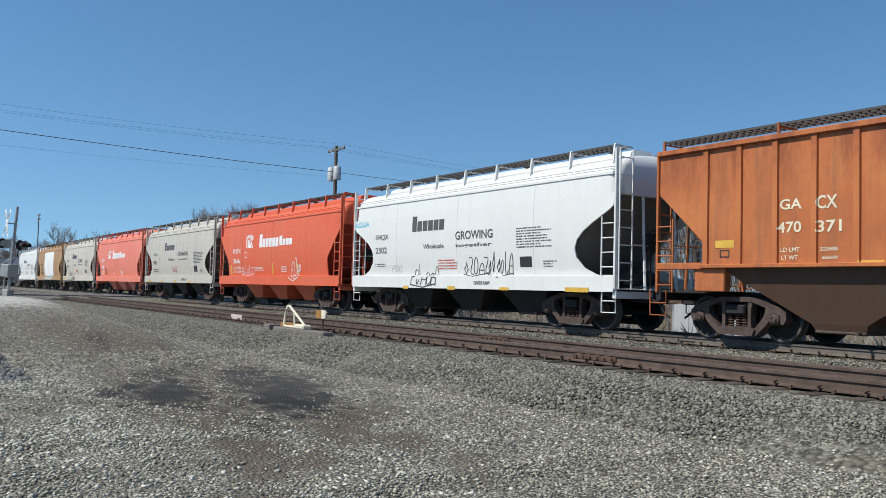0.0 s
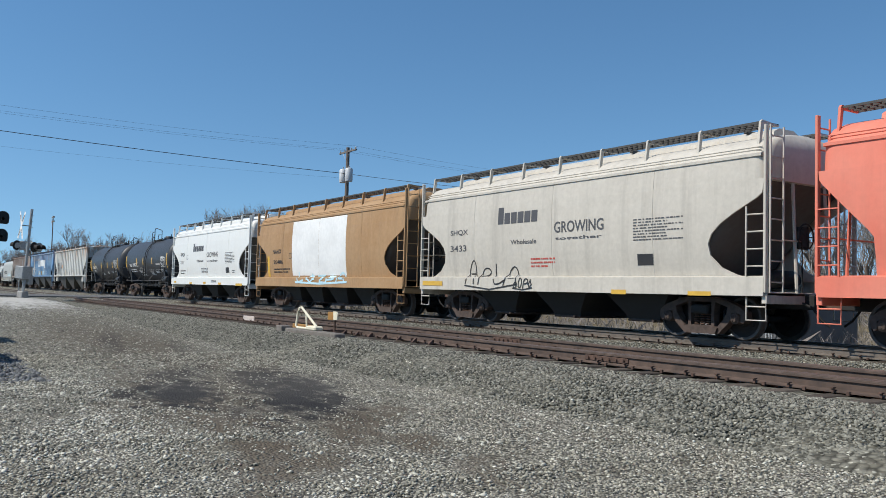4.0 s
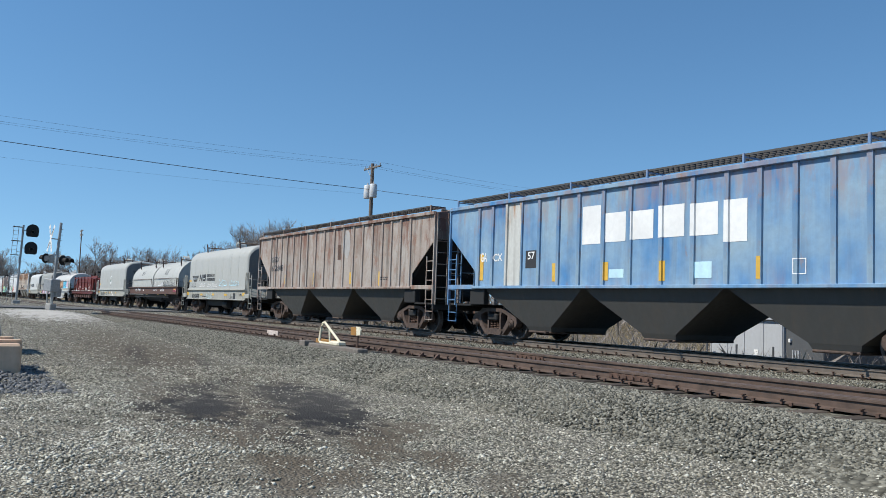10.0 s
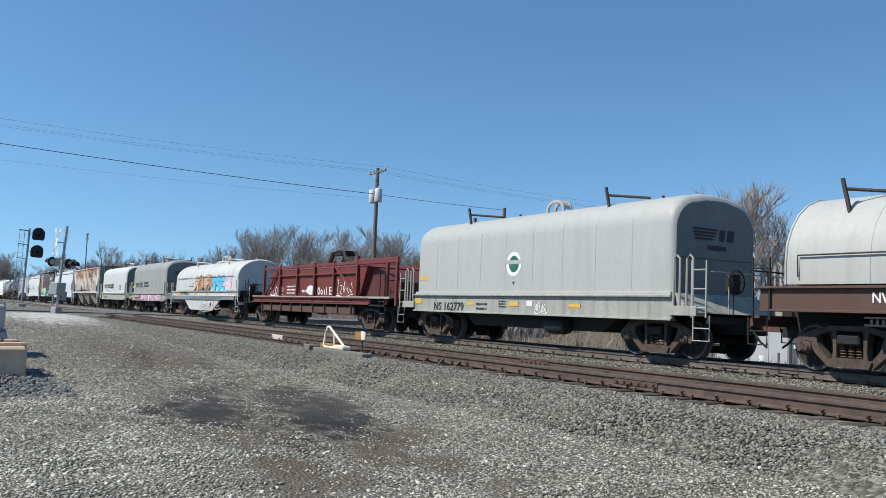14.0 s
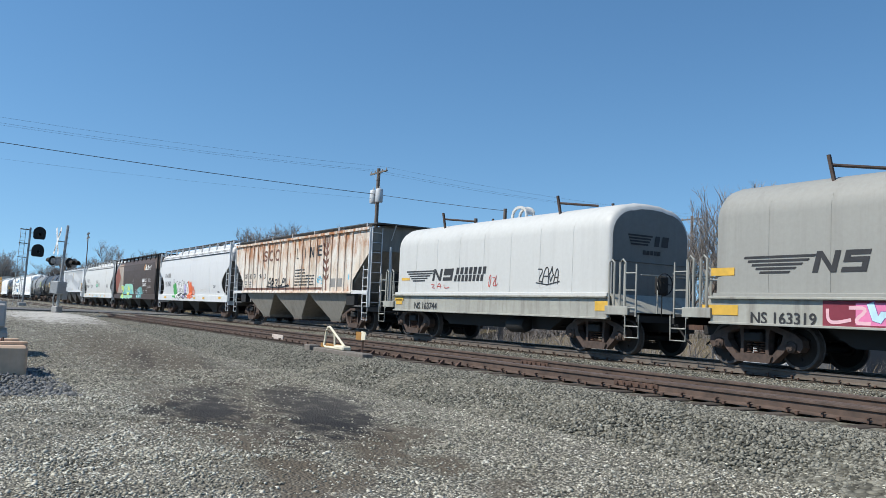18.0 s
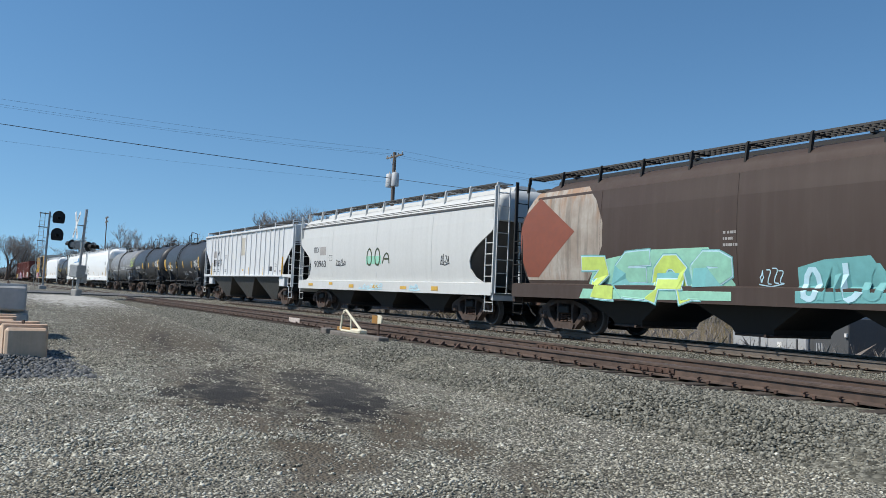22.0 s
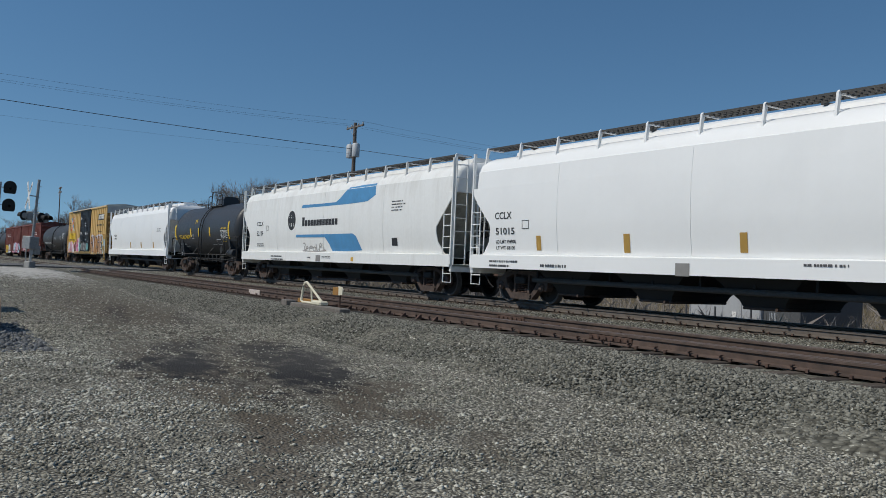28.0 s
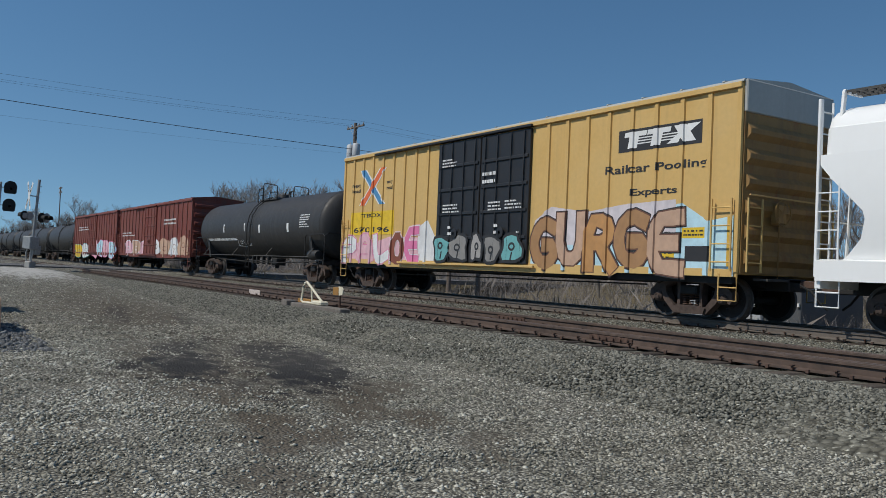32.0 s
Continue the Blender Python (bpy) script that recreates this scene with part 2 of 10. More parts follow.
WHITE = plain("white_lettering_paint", (0.78, 0.78, 0.76), 0.6, 0.0, 0.06, 6)
INK = plain("black_lettering_paint", (0.03, 0.03, 0.032), 0.6, 0.0, 0.2, 6)
GREY_INK = plain("dark_grey_lettering_paint", (0.085, 0.085, 0.09), 0.6, 0.0, 0.2, 6)
YELLOW = plain("yellow_reflector_tape", (0.66, 0.40, 0.06), 0.5, 0.0, 0.12, 6)

# ---- the ground ----
TRACK_1, TRACK_2, GAUGE = 9.75, 15.75, 1.435


def smooth(a, b, v):
    u = min(1.0, max(0.0, (v - a) / (b - a)))
    return u * u * (3 - 2 * u)


def lot_level(x, y):
    z = -0.5 + 0.44 * smooth(-16, -50, x)
    z += 0.035 * noise.noise((x * 0.35, y * 0.35, 1.0)) + 0.012 * noise.noise((x * 1.7, y * 1.7, 4.0))
    return z


def ground_level(x, y):
    z = lot_level(x, y)
    z += (-0.42 - z) * smooth(6.6, 7.6, y) * smooth(-53, -50, x)
    z += (-2.1 - z) * smooth(19.5, 24.5, y) * smooth(-95, -70, x)
    z += (2.35 + 0.5 * noise.noise((x * 0.12, y * 0.12, 5.0))) * smooth(33, 45, y) * smooth(-95, -70, x)
    z += 0.10 * math.exp(-(((x + 44) / 7) ** 2 + ((y - 5.0) / 2.2) ** 2) * 1.6)
    return z


def spread(inner, step, far, n):
    a, b = inner
    core = [a + (b - a) * i / round((b - a) / step) for i in range(round((b - a) / step) + 1)]
    out = [far * ((i + 1) / n) ** 3 for i in range(n)]
    return [a - o for o in out[::-1]] + core + [b + o for o in out]


xs, ys = spread((-70, 8), 0.6, 2600, 14), spread((-6, 27), 0.45, 2600, 14)
land = Shape()
land.v = [(x, y, ground_level(x, y)) for x in xs for y in ys]
k = len(ys)
land.f = [(i * k + j, (i + 1) * k + j, (i + 1) * k + j + 1, i * k + j + 1) for i in range(len(xs) - 1) for j in range(k - 1)]


# wheel-worn strips of finer brown dirt, and dark oily patches: middle, half sizes, turn, strength
DIRT = ((-15.3, 4.66, 2.9, 0.93, -17, 0.8), (-21.3, 4.7, 4.93, 1.4, -10, 0.8), (-16.5, 3.7, 2.75, 1.16, -12, 0.75), (-9.6, 2.9, 1.89, 0.93, -16, 0.75), (-7.65, 3.97, 1.67, 0.42, -27, 1), (-6.41, 2.58, 0.8, 0.4, -22, 1), (-5.87, 2.51, 0.52, 0.31, -24, 1), (-6.02, 3, 0.43, 0.26, -26, 0.85), (-8.15, 4.63, 0.8, 0.39, -29, 0.9), (-6.43, 3.95, 0.72, 0.29, -31, 0.95), (-8.3, 2.87, 0.87, 0.46, -19, 0.9), (-12.3, 3, 1.89, 0.65, -13, 0.85), (-11.1, 3.93, 2.75, 0.78, -18, 0.6), (-26, 4.5, 7.25, 1.4, -6, 0.65), (-9, 3.7, 2.32, 0.78, -20, 0.55), (-5.3, 3.9, 0.72, 0.23, -32, 0.65), (-13.6, 5.3, 2.61, 0.46, -20, 0.55), (-18.3, 4.9, 3.19, 0.54, -12, 0.65), (-4.9, 2, 0.58, 0.34, -20, 0.75))
OIL = ((-10.71, 2.51, 0.75, 0.33, -14, 0.75), (-10.68, 3.06, 1.58, 0.59, -15, 1), (-12.67, 3.51, 0.93, 0.43, -15, 0.75), (-12, 4.61, 1.72, 0.43, -20, 0.85), (-10.24, 4.5, 2.62, 0.61, -23, 1), (-9.22, 4.42, 0.83, 0.46, -25, 0.8), (-13.6, 4.2, 1.5, 0.23, -16, 0.5), (-20.4, 4.3, 3, 0.26, -10, 0.5), (-18, 5.2, 2.7, 0.23, -14, 0.45), (-8.9, 3.2, 0.75, 0.2, -20, 0.5))


def worn(x, y):
    """How far the gravel is worn away here, 0 to 1."""
    k = 0.0
    for rows, gain in ((DIRT, 0.75), (OIL, 1.0)):
        for cx, cy, rx, ry, turn, amount in rows:
            c, d = math.cos(radians(turn)), math.sin(radians(turn))
            u, w = ((x - cx) * c + (y - cy) * d) / rx, ((y - cy) * c - (x - cx) * d) / ry
            k = max(k, gain * amount * smooth(1.25, 0.65, math.hypot(u, w) + 0.5 * noise.noise((x * 2, y * 5, 8.0))))
    return k


def lot_material():
    m, n, l, p = nodes_of("packed_gravel_with_dirt_and_oil_stains")
    tc = n.new("ShaderNodeTexCoord")
    co = tc.outputs["Object"]
    sep = n.new("ShaderNodeSeparateXYZ")
    l.new(co, sep.inputs[0])
    wob = noise_at(n, l, co, 1.4, 6, 0.65)
    wob2 = noise_at(n, l, co, 3.4, 7, 0.72, (0.6, 1.3, 1))
    big = noise_at(n, l, co, 0.28, 5, 0.6)
    v = n.new("ShaderNodeTexVoronoi")
    v.inputs["Scale"].default_value = 34
    l.new(co, v.inputs["Vector"])
    v2 = n.new("ShaderNodeTexVoronoi")
    v2.inputs["Scale"].default_value = 62
    l.new(co, v2.inputs["Vector"])
    s1 = n.new("ShaderNodeSeparateColor")
    l.new(v.outputs["Color"], s1.inputs[0])
    s2 = n.new("ShaderNodeSeparateColor")
    l.new(v2.outputs["Color"], s2.inputs[0])
    v3 = n.new("ShaderNodeTexVoronoi")
    v3.inputs["Scale"].default_value = 19
    l.new(co, v3.inputs["Vector"])
    s3 = n.new("ShaderNodeSeparateColor")
    l.new(v3.outputs["Color"], s3.inputs[0])
    c = blend(n, l, s1.outputs[0], (0.085, 0.082, 0.066), (0.50, 0.475, 0.385))
    c = blend(n, l, times(n, l, ramp(n, l, s3.outputs[0], 0.5, 0.6), 0.55), c, blend(n, l, s3.outputs[1], (0.095, 0.095, 0.08), (0.29, 0.275, 0.225)))
    c = blend(n, l, ramp(n, l, wob, 0.45, 0.66, 0.0, 0.55), c, (0.19, 0.165, 0.12))
    c = blend(n, l, times(n, l, ramp(n, l, s2.outputs[1], 0.80, 0.84), ramp(n, l, wob, 0.60, 0.40, 0.2, 0.95)), c, (0.68, 0.65, 0.56))
    c = blend(n, l, ramp(n, l, v.outputs["Distance"], 0.38, 0.66, 0.0, 0.82), c, (0.03, 0.029, 0.026))

    def spot(cx, cy, rx, ry, turn=0.0):
        mp = n.new("ShaderNodeMapping")
        mp.vector_type = "TEXTURE"
        mp.inputs["Location"].default_value = (cx, cy, 0)
        mp.inputs["Rotation"].default_value = (0, 0, radians(turn))
        mp.inputs["Scale"].default_value = (rx, ry, 1e4)
        l.new(co, mp.inputs["Vector"])
        d = n.new("ShaderNodeVectorMath")
        d.operation = "LENGTH"
        l.new(mp.outputs[0], d.inputs[0])
        a = n.new("ShaderNodeMath")
        a.operation = "ADD"
        l.new(d.outputs["Value"], a.inputs[0])
        l.new(ramp(n, l, wob2, 0.25, 0.75, -1.05, 1.05), a.inputs[1])
        return ramp(n, l, a.outputs[0], 1.15, 0.45)

    # wheel-worn strips of finer brown dirt, then dark oily patches
    for cx, cy, rx, ry, turn, amount in DIRT:
        c = blend(n, l, times(n, l, spot(cx, cy, rx, ry, turn), float(amount)), c, (0.118, 0.099, 0.075))
    for cx, cy, rx, ry, turn, amount in OIL:
        c = blend(n, l, times(n, l, spot(cx, cy, rx, ry, turn), float(amount)), c, (0.036, 0.035, 0.035))
    # dry grass land beyond the tracks
    far = ramp(n, l, sep.outputs[1], 20.5, 22.5)
    grass = blend(n, l, wob, (0.13, 0.105, 0.06), (0.27, 0.22, 0.13))
    c = blend(n, l, far, c, grass)
    sand = spot(-44, 5.0, 8.5, 2.4)
    c = blend(n, l, sand, c, (0.52, 0.50, 0.46))
    c = blend(n, l, ramp(n, l, big, 0.45, 0.7, 0.0, 0.3), c, (0.20, 0.185, 0.16))
    l.new(c, p.inputs["Base Color"])
    p.inputs["Roughness"].default_value = 0.95
    p.inputs["Specular IOR Level"].default_value = 0.12
    bump(n, l, p, ramp(n, l, v.outputs["Distance"], 0.0, 0.9, 1.0, 0.0), 1.0, 0.02)
    return m


LOT = lot_material()
ground = tagged(part("ground", land, LOT, smooth=40), "grey-brown gravel lot with oily dark patches and wheel ruts", "ground", kind="structure")

BALLAST = stones("grey_green_crushed_ballast", (0.062, 0.06, 0.049), (0.29, 0.28, 0.23), (0.16, 0.145, 0.11), 15, deep=0.03, pale=0.03)


def bed_level(y):
    """Cross-section of the ballast under both tracks."""
    pts = [(6.2, -0.56), (7.35, -0.24), (7.7, -0.205), (11.8, -0.205), (12.5, -0.27), (13.1, -0.27), (13.7, -0.205), (17.8, -0.205), (18.4, -0.26), (20.6, -1.3)]
    for (a, za), (b, zb) in zip(pts, pts[1:]):
        if y <= b:
            return za + (zb - za) * (y - a) / (b - a)
    return pts[-1][1]


bed = Shape()
bx = [-400, -250, -150, -100, -80, -66] + [-64 + 0.7 * i for i in range(104)] + [20, 60, 150, 300]
by = [6.2, 6.5, 6.8, 7.1, 7.35, 7.7, 8.2, 8.7, 9.2, 9.75, 10.3, 10.9, 11.4, 11.8, 12.2, 12.5, 12.9, 13.3, 13.7, 14.2, 14.8, 15.4, 16, 16.6, 17.2, 17.8, 18.4, 19.2, 20.6]
bed.v = [(x, y + 0.12 * noise.noise((x * 0.6, 9, 2)) * (y < 7.2), bed_level(y) + 0.03 * noise.noise((x * 1.3, y * 1.3, 7)) + (lot_level(x, y) + 0.5) * smooth(7.4, 6.2, y)) for x in bx for y in by]
k = len(by)
bed.f = [(i * k + j, (i + 1) * k + j, (i + 1) * k + j + 1, i * k + j + 1) for i in range(len(bx) - 1) for j in range(k - 1)]
tagged(part("ballast_bed", bed, BALLAST, smooth=50), "grey crushed-stone ballast bed under two railway tracks", "ballast", kind="structure")

# ---- loose stones, real geometry where they are near ----
ICO = bmesh.new()
bmesh.ops.create_icosphere(ICO, subdivisions=1, radius=1.0)
BALL_V = np.array([v.co[:] for v in ICO.verts])
BALL_F = np.array([[v.index for v in f.verts] for f in ICO.faces])
ICO.free()


OCTA_V = np.array([(1, 0, 0), (-1, 0, 0), (0, 1, 0), (0, -1, 0), (0, 0, 1), (0, 0, -1)], float)
OCTA_F = np.array([(0, 2, 4), (2, 1, 4), (1, 3, 4), (3, 0, 4), (2, 0, 5), (1, 2, 5), (3, 1, 5), (0, 3, 5)])


def scatter(name, label, category, mat, places, sizes, rng, flat=0.7, chip=False):
    n = len(places)
    ICO_V, ICO_F = (OCTA_V, OCTA_F) if chip else (BALL_V, BALL_F)
    v = ICO_V[None] * (1 + rng.uniform(-0.35, 0.35, (n, len(ICO_V), 1)))
    v = v * (sizes[:, None, None] * rng.uniform(0.65, 1.25, (n, 1, 3)) * np.array([1, 1, flat]))
    a = rng.uniform(0, 2 * np.pi, n)
    t = rng.uniform(-0.7, 0.7, n)
    ca, sa, ct, st = np.cos(a), np.sin(a), np.cos(t), np.sin(t)
    x, y, z = v[..., 0], v[..., 1], v[..., 2]
    y, z = y * ct[:, None] - z * st[:, None], y * st[:, None] + z * ct[:, None]
    x, y = x * ca[:, None] - y * sa[:, None], x * sa[:, None] + y * ca[:, None]
    v = np.stack([x, y, z], -1) + places[:, None, :]
    f = (ICO_F[None] + (np.arange(n) * len(ICO_V))[:, None, None]).reshape(-1, 3)
    me = bpy.data.meshes.new(name)
    me.vertices.add(n * len(ICO_V))
    me.vertices.foreach_set("co", v.reshape(-1).astype(np.float32))
    me.loops.add(f.size)
    me.loops.foreach_set("vertex_index", f.reshape(-1).astype(np.int32))
    me.polygons.add(len(f))
    me.polygons.foreach_set("loop_start", np.arange(0, f.size, 3, dtype=np.int32))
    me.update(calc_edges=True)
    me.validate()
    me.materials.append(mat)
    return tagged(new(name, me), label, category, kind="stuff")


rng = np.random.default_rng(5)
STONE = per_piece("grey_ballast_stone", (0.055, 0.055, 0.046), (0.37, 0.355, 0.295), island=True)
PEBBLE = per_piece("mixed_gravel_stone", (0.09, 0.088, 0.07), (0.52, 0.49, 0.40), island=True)
PALE = per_piece("pale_limestone_chip", (0.45, 0.43, 0.355), (0.78, 0.75, 0.64), island=True)


def strew(n, x0, x1, y0, y1, power=1.0):
    u = rng.uniform(0, 1, n) ** power
    return np.stack([x1 + (x0 - x1) * u, rng.uniform(y0, y1, n)], -1)


def bed_stone_level(x, y):
    return bed_level(y) + (lot_level(x, y) + 0.5) * smooth(7.4, 6.2, y)


shoulder = strew(72000, -38, -1.5, 6.05, 8.5, 1.5)
between = strew(26000, -34, -4, 10.9, 14.7, 1.3)
inside = strew(6000, -28, -4, 9.2, 10.4, 1.3)
q = np.concatenate([shoulder, between, inside])
qz = np.array([bed_stone_level(x, y) for x, y in q])
scatter("ballast_stones", "loose angular grey ballast stones beside the rails", "stones", STONE, np.column_stack([q, qz + 0.005]), rng.uniform(0.013, 0.034, len(q)), rng, flat=0.62, chip=True)
q = np.concatenate([strew(64000, -17, -2.2, -1.5, 6.7, 1.35), strew(14000, -36, -14, -1.0, 6.6, 1.3)])
keep = rng.uniform(0, 1, len(q)) > np.array([worn(x, y) for x, y in q])
q = q[keep]
qz = np.array([ground_level(x, y) for x, y in q])
scatter("gravel_chips", "small mixed grey-brown gravel chips strewn over the lot", "gravel", PEBBLE, np.column_stack([q, qz]), rng.uniform(0.009, 0.022, len(q)) * np.where(q[:, 0] < -14, 1.5, 1.0), rng, chip=True)
q = np.concatenate([strew(19000, -17, -2.2, -1.5, 7.4, 1.2), strew(5000, -40, -15, -1.5, 7.2, 1.2), strew(34000, -14, -3.0, -1.2, 4.6, 1.0)])
pale = rng.uniform(0, 1, len(q)) > np.array([worn(x, y) for x, y in q])
pale &= rng.uniform(0, 1, len(q)) < np.array([0.15 + 0.85 * smooth(-0.45, 0.45, noise.noise((x * 0.45, y * 0.6, 3.0)) + 0.5 * noise.noise((x * 1.8, y * 1.8, 6.0))) for x, y in q])
thin_out = np.arange(len(q)) >= 24000
pale &= ~thin_out | (rng.uniform(0, 1, len(q)) < np.array([smooth(4.4, 0.8, y) * smooth(-14, -10.5, x) for x, y in q]))
q = q[pale]
qz = np.array([max(ground_level(x, y), bed_stone_level(x, y) if y > 6.2 else -9) for x, y in q])
scatter("pale_chips", "scattered pale limestone chips among the gravel", "gravel", PALE, np.column_stack([q, qz + 0.003]), rng.uniform(0.006, 0.017, len(q)) * rng.choice([1, 1, 1, 1, 1.9], len(q)), rng, flat=0.5, chip=True)
q = strew(2600, -17.5, -12.5, -0.6, 1.9, 1.0)
qz = np.array([ground_level(x, y) + 0.1 * max(0.0, 1 - math.hypot((x + 14.7) / 2.2, (y - 0.7) / 1.1)) for x, y in q])
scatter("rubble_stones", "heap of dark blue-grey stones beside the blocks", "stones", per_piece("blue_grey_rubble", (0.07, 0.073, 0.075), (0.27, 0.275, 0.275), island=True), np.column_stack([q, qz]), rng.uniform(0.02, 0.055, len(q)), rng, chip=True)

# ---- the tracks ----
RAIL_SIDE = plain("dull_brown_rail_steel", (0.092, 0.062, 0.048), 0.85, 0.0, 0.4, 5)
MAIN_SIDE = plain("grey_brown_main_rail_steel", (0.13, 0.108, 0.09), 0.8, 0.0, 0.3, 5)
RAIL_TOP = plain("polished_rail_head", (0.075, 0.07, 0.068), 0.4, 0.6, 0.1, 6)
RAIL_TOP_DULL = plain("dull_rail_head", (0.12, 0.085, 0.068), 0.6, 0.3, 0.35, 5)
TIE = per_piece("weathered_oak_tie", (0.055, 0.045, 0.038), (0.13, 0.105, 0.085))
RAIL_OUT = [(-0.07, -0.17), (0.07, -0.17), (0.07, -0.155), (0.012, -0.135), (0.01, -0.05), (0.035, -0.04), (0.035, -0.006), (-0.035, -0.006), (-0.035, -0.04), (-0.01, -0.05), (-0.012, -0.135), (-0.07, -0.155)]
HEAD_OUT = [(-0.036, -0.02), (0.036, -0.02), (0.034, -0.004), (0.024, 0.0), (-0.024, 0.0), (-0.034, -0.004)]
tie_box = Shape().box(-0.11, 0.11, -1.3, 1.3, -0.17, 0.0, 0.015).mesh("tie", TIE)
plate_box = Shape().box(-0.09, 0.09, -0.19, 0.19, 0.0, 0.014).mesh("tie_plate", RUSTY)


def spikes(x0, x1, y, step, shift):
    s = Shape()
    i = 0
    x = x0 + shift
    while x < x1:
        for dy in (-0.085, 0.085):
            dx = random.uniform(-0.05, 0.05)
            s.box(x + dx - 0.012, x + dx + 0.012, y + dy - 0.012, y + dy + 0.012, -0.172, -0.118)
            s.box(x + dx - 0.02, x + dx + 0.02, y + dy - 0.03, y + dy + 0.03, -0.122, -0.108)
        s.box(x + 0.13, x + 0.17, y - 0.09, y + 0.09, -0.185, -0.145)
        x += step
        i += 1
    return s


def track(name, yc, label, top, ties_from, ties_to, side):
    tr = thing(name, label, "railway track", kind="structure", at=pose(0, yc, 0))
    for y in (-GAUGE / 2 - 0.035, GAUGE / 2 + 0.035):
        part("rail", Shape().prism([(y + a, b) for a, b in RAIL_OUT], "x", -420, 300), side, tr, "brown steel rail")
        part("rail_head", Shape().prism([(y + a, b) for a, b in HEAD_OUT], "x", -420, 300), top, tr)
        tagged(part("rail_spikes", spikes(ties_from, 6, y, 0.54, 0.0), RUSTY, tr, "rusty spikes and rail anchors"), kind="stuff")
    x = ties_from
    while x < ties_to:
        part("tie", tie_box, None, tr, at=pose(x, random.uniform(-0.05, 0.05), -0.186, 0, 0, random.uniform(-1.2, 1.2)))
        x += 0.54
    return tr


track_1 = track("track_1", TRACK_1, "rusty unused siding track with spiked wooden ties", RAIL_TOP_DULL, -52.5, 6, RAIL_SIDE)
track_2 = track("track_2", TRACK_2, "main line track with polished rail heads", RAIL_TOP, -52.5, 6, MAIN_SIDE)
# the siding's turnout rails, bolted joint and brace plates
for y0, y1, xa, xb in ((-0.73, -0.40, -17.0, 12.0), (0.73, 0.36, -13.0, 14.0)):
    for nm, outline, mat in (("point_rail", RAIL_OUT, RAIL_SIDE), ("point_rail_head", HEAD_OUT, RAIL_TOP_DULL)):
        part(nm, Shape().rings([[(xa, y0 + a, b) for a, b in outline], [(xb, y1 + a, b) for a, b in outline]]), mat, track_1)
for x, y in ((-9.2, -0.752), (-13.6, 0.752)):
    jb = Shape().box(x - 0.45, x + 0.45, y - 0.03, y - 0.012, -0.13, -0.05, 0.006)
    for i in range(6):
        jb.lathe([(0.001, -0.03), (0.02, -0.03), (0.02, 0.0)], "y", 6, (x - 0.37 + i * 0.148, y - 0.03, -0.09))
    part("joint_bar", jb, RUSTY, track_1, "bolted rusty joint bar")
for i in range(7):
    x = -17.6 + i * 0.62
    part("rail_brace", Shape().prism([(-0.86, -0.175), (-0.98, -0.175), (-0.96, -0.155), (-0.89, -0.09), (-0.86, -0.09)], "x", x, x + 0.05), RUSTY, track_1, "cast rail brace")


# ---- road crossing ----
ASPHALT = stones("worn_grey_asphalt", (0.10, 0.10, 0.10), (0.19, 0.19, 0.185), (0.16, 0.155, 0.15), 60, deep=0.002, pale=0.05)
road = Shape().prism([(-64.5, -60), (-55.5, -60), (-55.5, 90), (-64.5, 90)], "z", -0.3, 0.006)
tagged(part("road", road, ASPHALT), "pale worn asphalt road crossing both tracks", "road", kind="structure")
CONCRETE = plain("weathered_concrete", (0.36, 0.35, 0.33), 0.9, 0.0, 0.15, 6)


